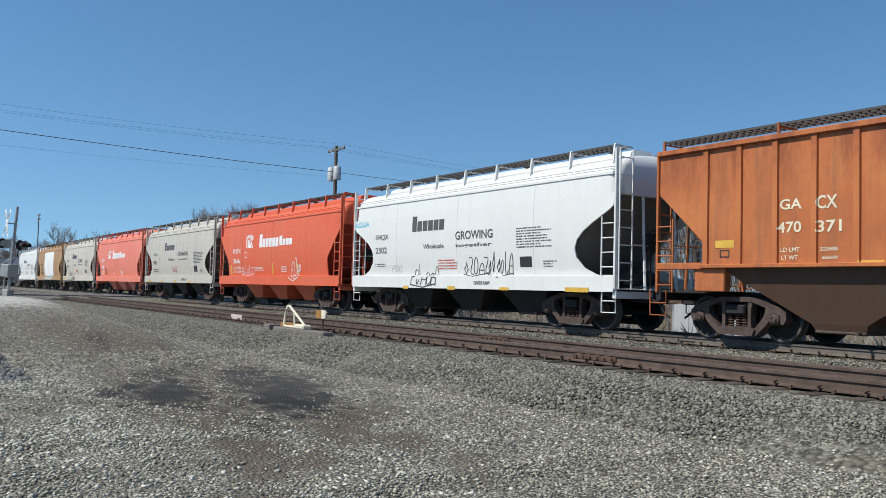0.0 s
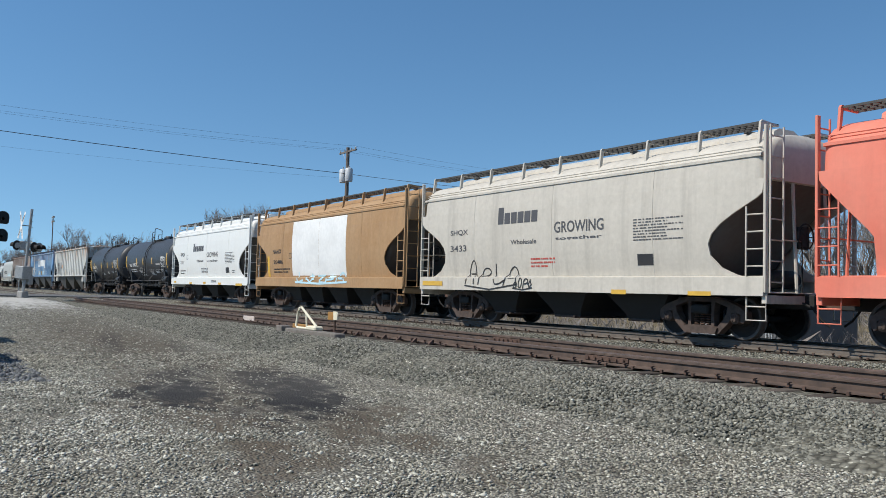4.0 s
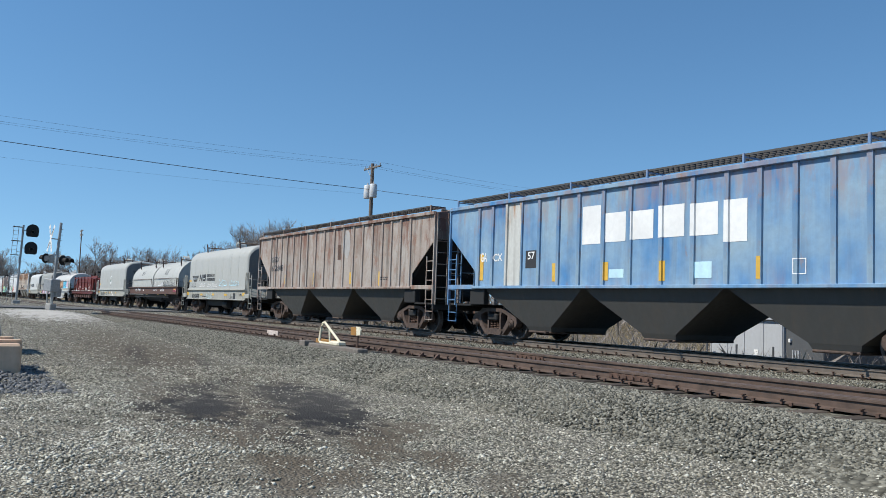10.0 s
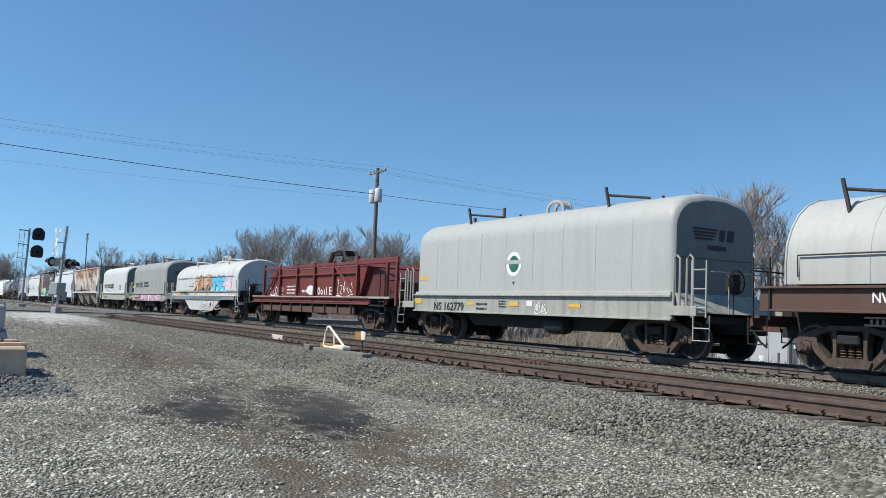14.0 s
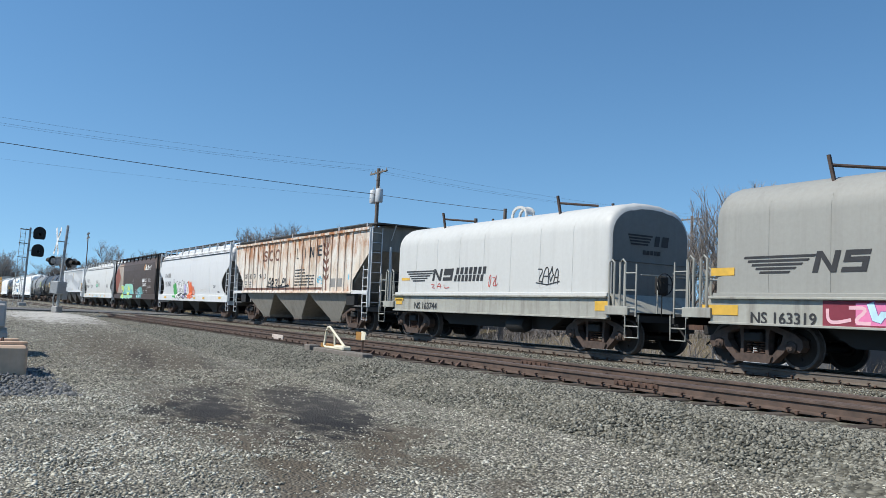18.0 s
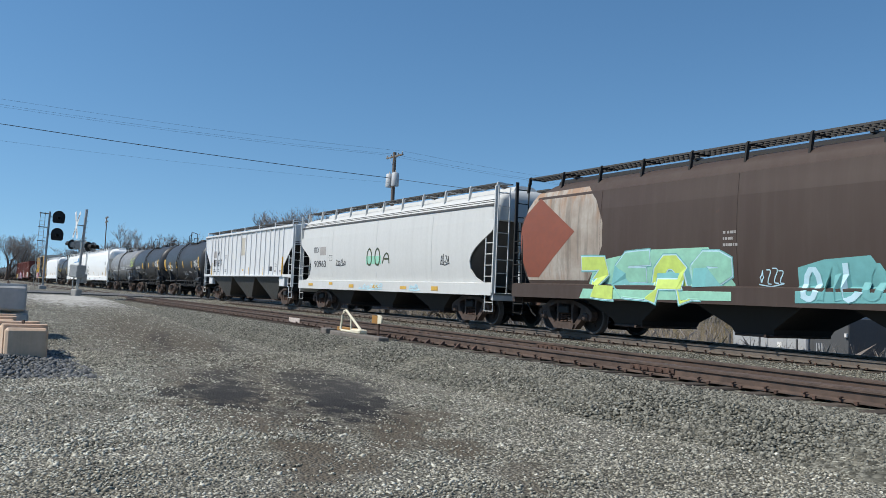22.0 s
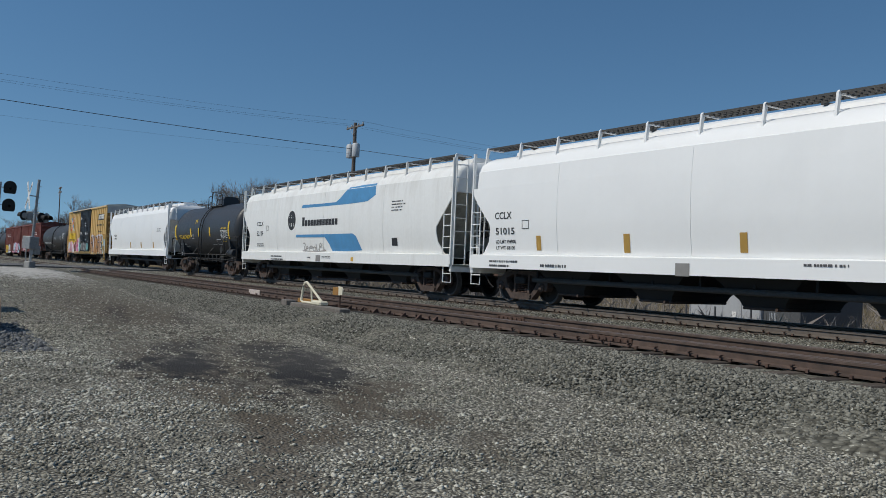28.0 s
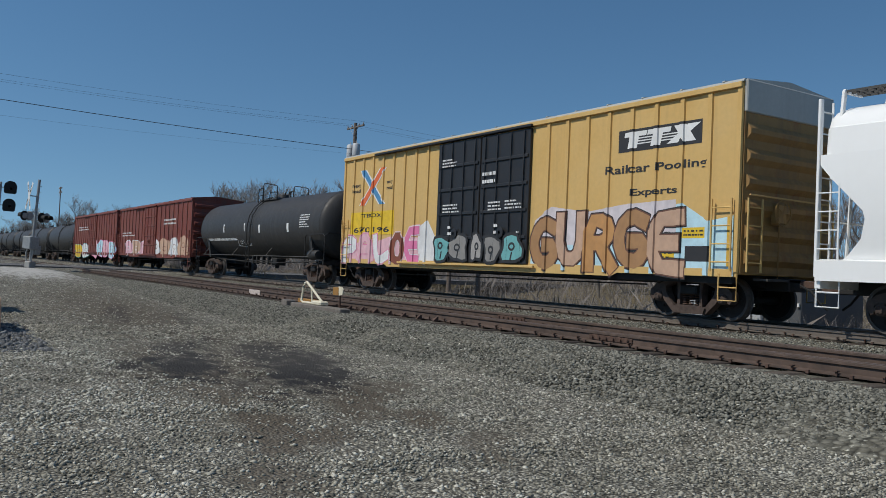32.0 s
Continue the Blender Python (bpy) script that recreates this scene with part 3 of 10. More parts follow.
# ---- the mast with crossed boards and lights at the road ----
def crossing_signal(x, y):
    s = thing("crossing_signal", "aluminium crossing signal with crossed boards, lamps and a relay box", "crossing signal", at=pose(x, y, ground_level(x, y), 0, 4.6, 35))
    part("base", Shape().box(-0.22, 0.22, -0.22, 0.22, -0.1, 0.36, 0.04), CONCRETE, s)
    for u in (-0.2, 0.18):
        part("cable_pipe", Shape().tube([(u, -0.1, 1.1), (u * 1.3, -0.12, 0.8), (u * 0.9, -0.1, 0.2)], 0.035, 6), ZINC, s)
    part("mast", Shape().tube([(0, 0, 0.3), (0, 0, 4.95)], 0.075, 10), ZINC, s, smooth=40)
    turned = pose(0, 0, 0, 0, 0, -115)
    for a in (60, -60):
        c, d = math.cos(radians(a)), math.sin(radians(a))
        b = Shape().prism([(-0.85 * c - 0.1 * d, -0.85 * d + 0.1 * c), (-0.85 * c + 0.1 * d, -0.85 * d - 0.1 * c), (0.85 * c + 0.1 * d, 0.85 * d - 0.1 * c), (0.85 * c - 0.1 * d, 0.85 * d + 0.1 * c)], "x", 0.44 if a > 0 else 0.45, 0.45 if a > 0 else 0.46)
        b.v = [(p[0], p[1], p[2] + 4.0) for p in b.v]
        bd = part("crossed_board", b, WHITE, s, "white board of a crossing sign", at=turned)
        for t in (-0.6, -0.45, -0.3, 0.3, 0.45, 0.6):
            part("letter_bar", Shape().box(0.462, 0.468, t * c - 0.035, t * c + 0.035, 4.0 + t * d - 0.05, 4.0 + t * d + 0.05), INK, bd)
    part("sign_bracket", Shape().tube([(0, 0, 4.0), (-0.19, -0.4, 4.0)], 0.03, 6), ZINC, s)
    part("arm", Shape().tube([(-0.62, 0, 2.98), (-0.5, 0, 3.1), (0.5, 0, 3.1), (0.62, 0, 2.98)], 0.035, 8), ZINC, s, smooth=40)
    for d in (1, -1):
        for yy in (-0.16, 0.16):
            h = part("lamp_housing", Shape().lathe([(0.001, -0.14), (0.12, -0.13), (0.16, -0.02), (0.16, 0.03), (0.001, 0.04)], "x", 16, (0.62 * d, yy, 2.86)), ZINC, s, "grey round lamp housing", smooth=40)
            part("backing_disc", Shape().lathe([(0.001, 0.0), (0.27, 0.0), (0.28, 0.012), (0.27, 0.024), (0.001, 0.024)], "x", 20, (0.62 * d + (0.03 if d > 0 else -0.055), yy, 2.86)), BLACK if yy < 0 else ZINC, h, smooth=40)
            v = Shape()
            v.rings([[(0.64 * d + d * u, yy + r * math.cos(radians(g)), 2.86 + r * math.sin(radians(g))) for g in range(-30, 211, 20)] for u, r in ((0.0, 0.15), (0.36, 0.16), (0.36, 0.145), (0.0, 0.135))], cap=False, closed=False)
            part("visor", v, BLACK, h, "dark visor hood over a lamp")
    part("relay_box", Shape().box(-0.3, 0.3, -0.42, 0.22, 1.05, 1.75, 0.03), ZINC, s, "grey metal relay box")
    part("gate_mechanism", Shape().box(-0.22, 0.22, 0.1, 0.45, 0.75, 1.25, 0.04), ZINC, s)
    for i in range(5):
        part("step", Shape().tube([(0, 0, 3.3 + 0.32 * i), (0.0, 0.2, 3.3 + 0.32 * i)], 0.014, 5), ZINC, s)
    return s


crossing_signal(-52.0, 6.15)


def rail_signal(x, y):
    s = thing("railway_signal", "tall grey mast with two black signal heads and a ladder", "railway signal", at=pose(x, y, -0.05, -1.6, 0, 0))
    part("base", Shape().box(-0.3, 0.3, -0.3, 0.3, -0.3, 0.3, 0.05), CONCRETE, s)
    part("mast", Shape().tube([(0, 0, 0.2), (0, 0, 6.7)], 0.085, 10), ZINC, s, smooth=40)
    for z in (6.25, 4.75):
        face = [(0.72 + 0.5 * math.cos(radians(g)), z + 0.08 + 0.5 * math.sin(radians(g))) for g in range(0, 181, 15)] + [(0.24, z - 0.38), (0.34, z - 0.5), (1.1, z - 0.5), (1.2, z - 0.38)]
        b = part("signal_head", Shape().prism(face, "x", 0.22, 0.27), BLACK, s, "black round-topped signal backboard")
        part("backing_box", Shape().box(-0.05, 0.22, 0.45, 0.98, z - 0.32, z + 0.32, 0.04), BLACK, b)
        part("visor", Shape().lathe([(0.13, 0.2), (0.15, 0.52), (0.135, 0.52), (0.12, 0.2)], "x", 14, (0.05, 0.72, z - 0.08)), GRATE, b)
        part("bracket", Shape().tube([(0, 0, z), (0.05, 0.6, z)], 0.035, 6), ZINC, s)
    lad = Shape()
    for yy in (-0.72, -0.34):
        lad.tube([(-0.05, yy, 0.0), (-0.05, yy, 6.6)], 0.022, 5)
    for i in range(20):
        lad.tube([(-0.05, -0.72, 0.4 + 0.32 * i), (-0.05, -0.34, 0.4 + 0.32 * i)], 0.012, 4)
    part("ladder", lad, ZINC, s)
    for z in (2.2, 4.4, 6.5):
        part("stay", Shape().tube([(0, 0, z), (-0.05, -0.34, z)], 0.02, 5), ZINC, s)
    for z in (4.1, 5.3, 6.5):
        part("platform", Shape().box(-0.5, 0.3, -0.78, -0.1, z, z + 0.03), GRATE, s)
    return s


rail_signal(-80.0, 6.75)

# ---- derail stand at the siding ----
CREAM = plain("cream_painted_steel", (0.72, 0.66, 0.5), 0.55, 0.0, 0.1, 9)
AMBER = plain("faded_amber_target", (0.34, 0.17, 0.04), 0.6, 0.0, 0.15, 9)
TIMBER = plain("grey_weathered_timber", (0.17, 0.15, 0.13), 0.9, 0.0, 0.3, 10)


def derail_stand(x, y):
    s = thing("derail_stand", "hand-thrown derail stand with cream bent-tube lever on a timber", "derail stand", at=pose(x, y, -0.2))
    part("timber", Shape().box(-1.0, 1.7, -0.16, 0.1, -0.14, 0.1, 0.02), TIMBER, s)
    part("timber", Shape().box(-1.5, -1.15, -0.2, 0.06, -0.14, 0.14, 0.02), TIMBER, s)
    part("lever", Shape().tube([(-0.72, 0, 0.16), (-0.62, 0, 0.48), (-0.55, 0, 0.58), (-0.42, 0, 0.6), (-0.25, 0, 0.52), (0.5, 0, 0.16), (0.58, 0, 0.13), (-0.62, 0, 0.12)], 0.03, 7, ring=True), CREAM, s, "cream bent steel tube", smooth=60)
    part("cross_bar", Shape().tube([(-0.1, 0, 0.13), (-0.15, 0, 0.46)], 0.024, 6), CREAM, s)
    part("gear_box", Shape().box(0.1, 0.6, -0.12, 0.1, 0.09, 0.2, 0.03), CREAM, s)
    part("target_post", Shape().tube([(1.05, 0.15, 0.0), (1.05, 0.15, 0.42)], 0.025, 6), RUSTY, s)
    part("target", Shape().box(0.78, 1.05, 0.1, 0.125, 0.36, 0.54, 0.008), AMBER, s, "faded amber square target")
    part("target_edge", Shape().prism([(1.03, 0.56), (1.2, 0.55), (1.26, 0.5), (1.24, 0.38), (1.06, 0.36)], "y", 0.11, 0.135), CREAM, s, "white target plate")
    part("rod", Shape().tube([(0.2, 0.1, 0.1), (0.2, 1.9, 0.05)], 0.022, 6), RUSTY, s)
    return s


derail_stand(-18.0, 8.12)
PINK = plain("spray_marked_steel", (0.55, 0.47, 0.42), 0.8, 0.0, 0.3, 20)
part("painted_joint", Shape().box(-24.6, -23.7, -0.80, -0.765, -0.15, -0.01, 0.01), PINK, track_1, "rail joint marked with pale spray paint")
part("painted_tie_block", Shape().box(-20.4, -19.2, -1.0, -0.86, -0.17, -0.06, 0.01), AMBER, track_1, "faded orange painted plate")


# ---- concrete blocks at the lot's edge ----
ORANGE_BLOCK = paint("faded_orange_block_paint", (0.62, 0.42, 0.28), 0, 0.3, 0.85, fade=(0.7, 0.55, 0.42))
GREY_BLOCK = plain("grey_concrete_block", (0.44, 0.43, 0.41), 0.9, 0.0, 0.12, 5)


def barrier_block(x, y, z, w, mat, label, rz):
    s = thing("barrier_block", label, "concrete block", "blocks at the lot's edge", at=pose(x, y, z, 0, 0, rz))
    part("body", Shape().box(-w / 2, w / 2, -0.32, 0.32, 0, 0.52, 0.04), mat, s)
    for f in (-0.3, 0.28):
        part("rib", Shape().prism([(f * w - 0.16, -0.34), (f * w + 0.16, -0.34), (f * w + 0.12, 0.34), (f * w - 0.12, 0.34)], "z", 0.02, 0.57), mat, s)
    part("lifting_loop", Shape().tube([(0.1, 0, 0.5), (0.1, 0, 0.6), (0.25, 0, 0.62), (0.3, 0, 0.5)], 0.02, 5), RUSTY, s)
    return s


barrier_block(-16.35, 1.10, -0.52, 1.8, ORANGE_BLOCK, "weathered orange-painted concrete barrier block on gravel", 2)
barrier_block(-18.9, 0.82, -0.5, 1.9, ORANGE_BLOCK, "weathered orange-painted concrete barrier block on gravel", -3)
barrier_block(-21.3, 1.1, -0.46, 2.0, GREY_BLOCK, "grey concrete barrier block under another one", 4)
barrier_block(-21.2, 1.08, 0.12, 2.0, GREY_BLOCK, "grey concrete block stacked on another one", 1)


# ---- poles and wires ----
POLE = plain("creosoted_pole_wood", (0.15, 0.12, 0.10), 0.9, 0.0, 0.3, 7)
CAN = plain("pale_grey_transformer_paint", (0.55, 0.57, 0.58), 0.5, 0.0, 0.08, 6)


def utility_pole(x, y, top, arms, cans, label, thick=1.0):
    z0 = ground_level(x, y)
    s = thing("utility_pole", label, "utility pole", "poles along the road", at=pose(x, y, z0))
    h = top - z0
    part("shaft", Shape().tube([(0, 0, -0.5), (0, 0, h)], [0.19 * thick, 0.13 * thick], 10), POLE, s, smooth=40)
    for z in arms:
        a = part("crossarm", Shape().box(-1.35, 1.35, -0.06, 0.06, h - z - 0.12, h - z, 0.01), TIMBER, s)
        for i in (-1.25, -0.55, 0.55, 1.25):
            part("insulator", Shape().lathe([(0.02, 0), (0.05, 0.05), (0.06, 0.1), (0.03, 0.16), (0.001, 0.17)], "z", 8, (i, 0, h - z)), GREY_BLOCK, a)
        part("brace", Shape().tube([(-0.7, -0.08, h - z - 0.08), (0, -0.16, h - z - 0.7), (0.7, -0.08, h - z - 0.08)], 0.02, 4), ZINC, s)
    for dx in cans:
        c = part("transformer", Shape().lathe([(0.001, -0.5), (0.26, -0.5), (0.28, -0.45), (0.28, 0.42), (0.22, 0.5), (0.001, 0.52)], "z", 16, (dx, -0.1, h - 2.1)), CAN, s, "pale grey transformer can", smooth=40)
        part("bushing", Shape().lathe([(0.001, 0.0), (0.05, 0.0), (0.04, 0.2), (0.001, 0.22)], "z", 8, (dx, -0.1, h - 1.62)), GREY_BLOCK, c)
    return s


utility_pole(-56.1, 28.0, 11.45, (0.25,), (-0.48, 0.48), "tall wooden utility pole with crossarm and two transformers")
utility_pole(-54.5, -14.0, 11.4, (0.25,), (), "wooden utility pole with one crossarm beside the road")
utility_pole(-56.5, 62.0, 11.2, (0.25,), (), "wooden utility pole with one crossarm beside the road")
utility_pole(-50.0, 35.4, 8.65, (), (), "short bare wooden utility pole")
utility_pole(-50.5, 33.2, 7.75, (), (), "short bare wooden utility pole")
utility_pole(-150.0, 21.7, 11.7, (0.2, 0.9), (), "far wooden utility pole with two crossarms", 0.55)
WIRE = plain("weathered_wire", (0.05, 0.052, 0.055), 0.6, 0.2, 0.1, 4)


def wire(a, b, sag, r, label="thin dark overhead wire between wooden poles"):
    a, b = Vector(a), Vector(b)
    pts = [a.lerp(b, i / 24) - Vector((0, 0, sag * 4 * (i / 24) * (1 - i / 24))) for i in range(25)]
    tagged(part("overhead_wire", Shape().tube(pts, r, 4), WIRE), label, "wire", "overhead wires")


for dx in (-1.25, -0.55, 1.25):
    wire((-56.1 + dx, 28, 11.4), (-54.5 + dx, -14, 11.4), 0.5, 0.005)
    wire((-56.1 + dx, 28, 11.4), (-56.5 + dx, 62, 11.2), 0.4, 0.005)
wire((-56.2, 27.9, 9.5), (-54.5, -14, 10.3), 0.3, 0.02, "thick dark cable strung between wooden poles")
wire((-56.2, 27.9, 9.15), (-54.5, -14, 9.0), 0.35, 0.004)
wire((-56.2, 27.9, 9.5), (-50.0, 35.4, 8.5), 0.05, 0.016, "thick dark cable strung between wooden poles")


# ---- grey shed beyond the tracks ----
CLAD = paint("pale_grey_metal_cladding", (0.42, 0.44, 0.46), 0.0, 0.15, 0.5)
CLAD_DARK = paint("dark_grey_metal_cladding", (0.085, 0.092, 0.1), 0.0, 0.15, 0.5)


def shed(x, y):
    s = thing("metal_shed", "low grey metal-clad shed with a darker lean-to", "shed", at=pose(x, y, -2.1))
    part("wall", Shape().box(0, 3.71, 0, 5, 0, 2.95, 0.03), CLAD, s)
    for u in (0.02, 0.9, 1.8, 2.75, 3.66):
        part("cladding_seam", Shape().box(u - 0.015, u + 0.015, -0.025, 0.005, 0.05, 2.9), CLAD, s)
    for u in (0.1, 1.68, 3.5):
        part("bollard", Shape().tube([(u, -0.35, 0), (u, -0.35, 1.85)], 0.045, 8), CLAD_DARK, s)
    lean = part("lean_to", Shape().box(3.71, 5.44, 0.15, 4.5, 0, 2.8, 0.03), CLAD_DARK, s, "dark grey lean-to")
    for k in range(5):
        part("vent_slat", Shape().box(4.05 + 0.07 * k, 4.08 + 0.07 * k, 0.12, 0.155, 0.8, 1.75), CLAD, lean)
    for u in (3.95, 5.35):
        part("wall_lamp", Shape().box(u - 0.05, u + 0.05, 0.05, 0.15, 2.05, 2.2, 0.01), WHITE, lean)
    part("roof", Shape().prism([(-0.15, 2.95), (5.1, 2.95), (5.1, 3.0), (-0.15, 3.05)], "x", -0.1, 3.8), CLAD, s, "pale grey metal roof edge")
    part("notice", Shape().box(2.3, 2.52, -0.02, 0.0, 1.45, 1.68), WHITE, s)
    return s


shed(-25.78, 30.0)


# ---- bare trees and scrub ----
BARK = plain("grey_brown_bark", (0.13, 0.10, 0.08), 0.95, 0.0, 0.3, 5)
TWIG = per_piece("bare_twig", (0.19, 0.17, 0.155), (0.42, 0.38, 0.35), island=True)
DRY = per_piece("dry_grass_blade", (0.19, 0.15, 0.10), (0.42, 0.35, 0.25), island=True)


def tree_meshes(seed, spread_, stems):
    """A trunk with limbs, and a crown of fine bare twigs; one metre tall."""
    r = random.Random(seed)
    wood, fine = Shape(), Shape()

    def grow(p, d, length, rad, depth):
        q = p
        pts, rads = [p], [rad]
        steps = 3 if depth < 4 else 2
        if depth == 5:
            tip = p + d * length
            u = d.cross(Vector((0.3, 0.8, 0.2))).normalized() * 0.0008
            w = d.cross(u)
            fine.add([p + u, p - u * 0.5 + w, p - u * 0.5 - w, tip], [(0, 1, 3), (1, 2, 3), (2, 0, 3)])
            return
        for i in range(steps):
            d = (d + Vector((r.uniform(-1, 1), r.uniform(-1, 1), r.uniform(-0.2, 0.75))) * 0.22).normalized()
            q = q + d * length / steps
            pts.append(q)
            rads.append(max(0.0011, rad * (1 - 0.14 * (i + 1))))
        (wood if depth < 2 else fine).tube(pts, rads, 6 if depth < 2 else 3)
        for i in range((3, 4, 4, 4, 7)[depth]):
            a = r.uniform(0, 2 * math.pi)
            side = Vector((math.cos(a), math.sin(a), r.uniform(0.3, 1.1))) * spread_
            at = pts[r.randint(1, steps)]
            grow(at, (d * 0.6 + side * 0.72).normalized(), length * r.uniform(0.55, 0.8), max(0.0012, rad * 0.42), depth + 1)

    for i in range(stems):
        grow(Vector((i * 0.03, 0, 0)), Vector((r.uniform(-0.3, 0.3), r.uniform(-0.3, 0.3), 1)).normalized(), 0.3, 0.02, 0)
    top = max(p[2] for p in fine.v)
    for s in (wood, fine):
        s.v = [(x / top, y / top, z / top) for x, y, z in s.v]
    return wood.mesh("trunk", BARK, 60), fine.mesh("crown", TWIG)


KINDS = [tree_meshes(3, 0.55, 1), tree_meshes(8, 0.8, 1), tree_meshes(21, 0.62, 2), tree_meshes(34, 0.85, 2)]


def tree(x, y, h, kind, turn, label):
    h -= max(0.0, ground_level(x, y) + 2.0) if x > -95 else 0.0
    s = thing("bare_tree", label, "tree", "trees beyond the tracks", at=pose(x, y, ground_level(x, y) - 0.1, 0, 0, turn))
    w, c = KINDS[kind]
    part("trunk", w, None, s, at=Matrix.Scale(h, 4))
    part("crown", c, None, s, at=Matrix.Scale(h, 4))


rt = random.Random(77)
# the tall clump, the lone tree, the thin trees behind the cars, and the woods' edge
for x, y, h, kk in ((-139, 46, 13.2, 1), (-134, 47, 14.2, 3), (-129, 46, 14.6, 2), (-124, 47, 14.4, 1), (-119, 46, 14.2, 3), (-115, 47, 13.2, 2), (-111, 46, 12.0, 1), (-136, 22, 10.2, 3), (-126, 44, 13.0, 0),
                    (-41, 46, 12.0, 0), (-37.5, 46, 13.2, 2), (-35, 47, 12.2, 0), (-32, 46, 9.8, 2), (-29, 46, 9.2, 0), (-26, 45, 8.8, 2), (-22, 45, 8.5, 0), (-17, 45, 8.8, 2), (-33.5, 44, 10.0, 0)):
    tree(x, y, h, kk, rt.uniform(0, 360), "bare deciduous tree with fine grey-brown twigs")
for i in range(34):
    tree(-112 + i * 2.1 + rt.uniform(-1.0, 1.0), 49 + rt.uniform(-2, 4), rt.uniform(10.4, 12.8), rt.randrange(4), rt.uniform(0, 360), "bare tree at the edge of far woods")
for i in range(62):
    x = -146 - i * 3.4 + rt.uniform(-2.0, 2.0)
    tree(x, 46 + rt.uniform(-6, 6), rt.uniform(9.5, 13.5), rt.randrange(4), rt.uniform(0, 360), "bare tree at the edge of far woods")
for i in range(26):
    tree(-240 - 4.5 * i, 4 + rt.uniform(-12, 30), rt.uniform(9, 14), rt.randrange(4), rt.uniform(0, 360), "bare tree beyond the road")


def brush(name, label, n, x0, x1, y0, y1, h0, h1, mat, lean, width):
    r = np.random.default_rng(n)
    x, y = r.uniform(x0, x1, n), r.uniform(y0, y1, n)
    base = np.column_stack([x, y, [ground_level(a, b) for a, b in zip(x, y)]])
    h = r.uniform(h0, h1, n)
    a = r.uniform(0, 2 * np.pi, n)
    side = np.column_stack([np.cos(a), np.sin(a), np.zeros(n)]) * width
    tip = base + np.column_stack([r.normal(0, lean, n) * h, r.normal(0, lean, n) * h, h])
    mid = base * 0.5 + tip * 0.5 + np.column_stack([r.normal(0, 0.05, n), r.normal(0, 0.05, n), 0.12 * h])
    v = np.stack([base - side, base + side, mid + side * 0.7, tip, mid - side * 0.7], 1).reshape(-1, 3)
    f = [(5 * i, 5 * i + 1, 5 * i + 2, 5 * i + 3, 5 * i + 4) for i in range(n)]
    me = bpy.data.meshes.new(name)
    me.from_pydata(v.tolist(), [], f)
    me.materials.append(mat)
    tagged(new(name, me), label, "brush", kind="stuff")


brush("dry_grass", "tall dry tan grass beyond the tracks", 30000, -75, 12, 19.6, 31, 0.15, 0.6, DRY, 0.3, 0.009)
brush("scrub", "bare brown scrub stems behind the grass", 42000, -110, 14, 24, 45, 0.5, 2.1, TWIG, 0.55, 0.009)
brush("far_scrub", "bare brown thicket at the edge of the woods", 24000, -380, 30, 44, 60, 2.0, 7.5, TWIG, 0.35, 0.022)

# ---- railcar running gear, shared by all cars ----
WHEEL_R = 0.457


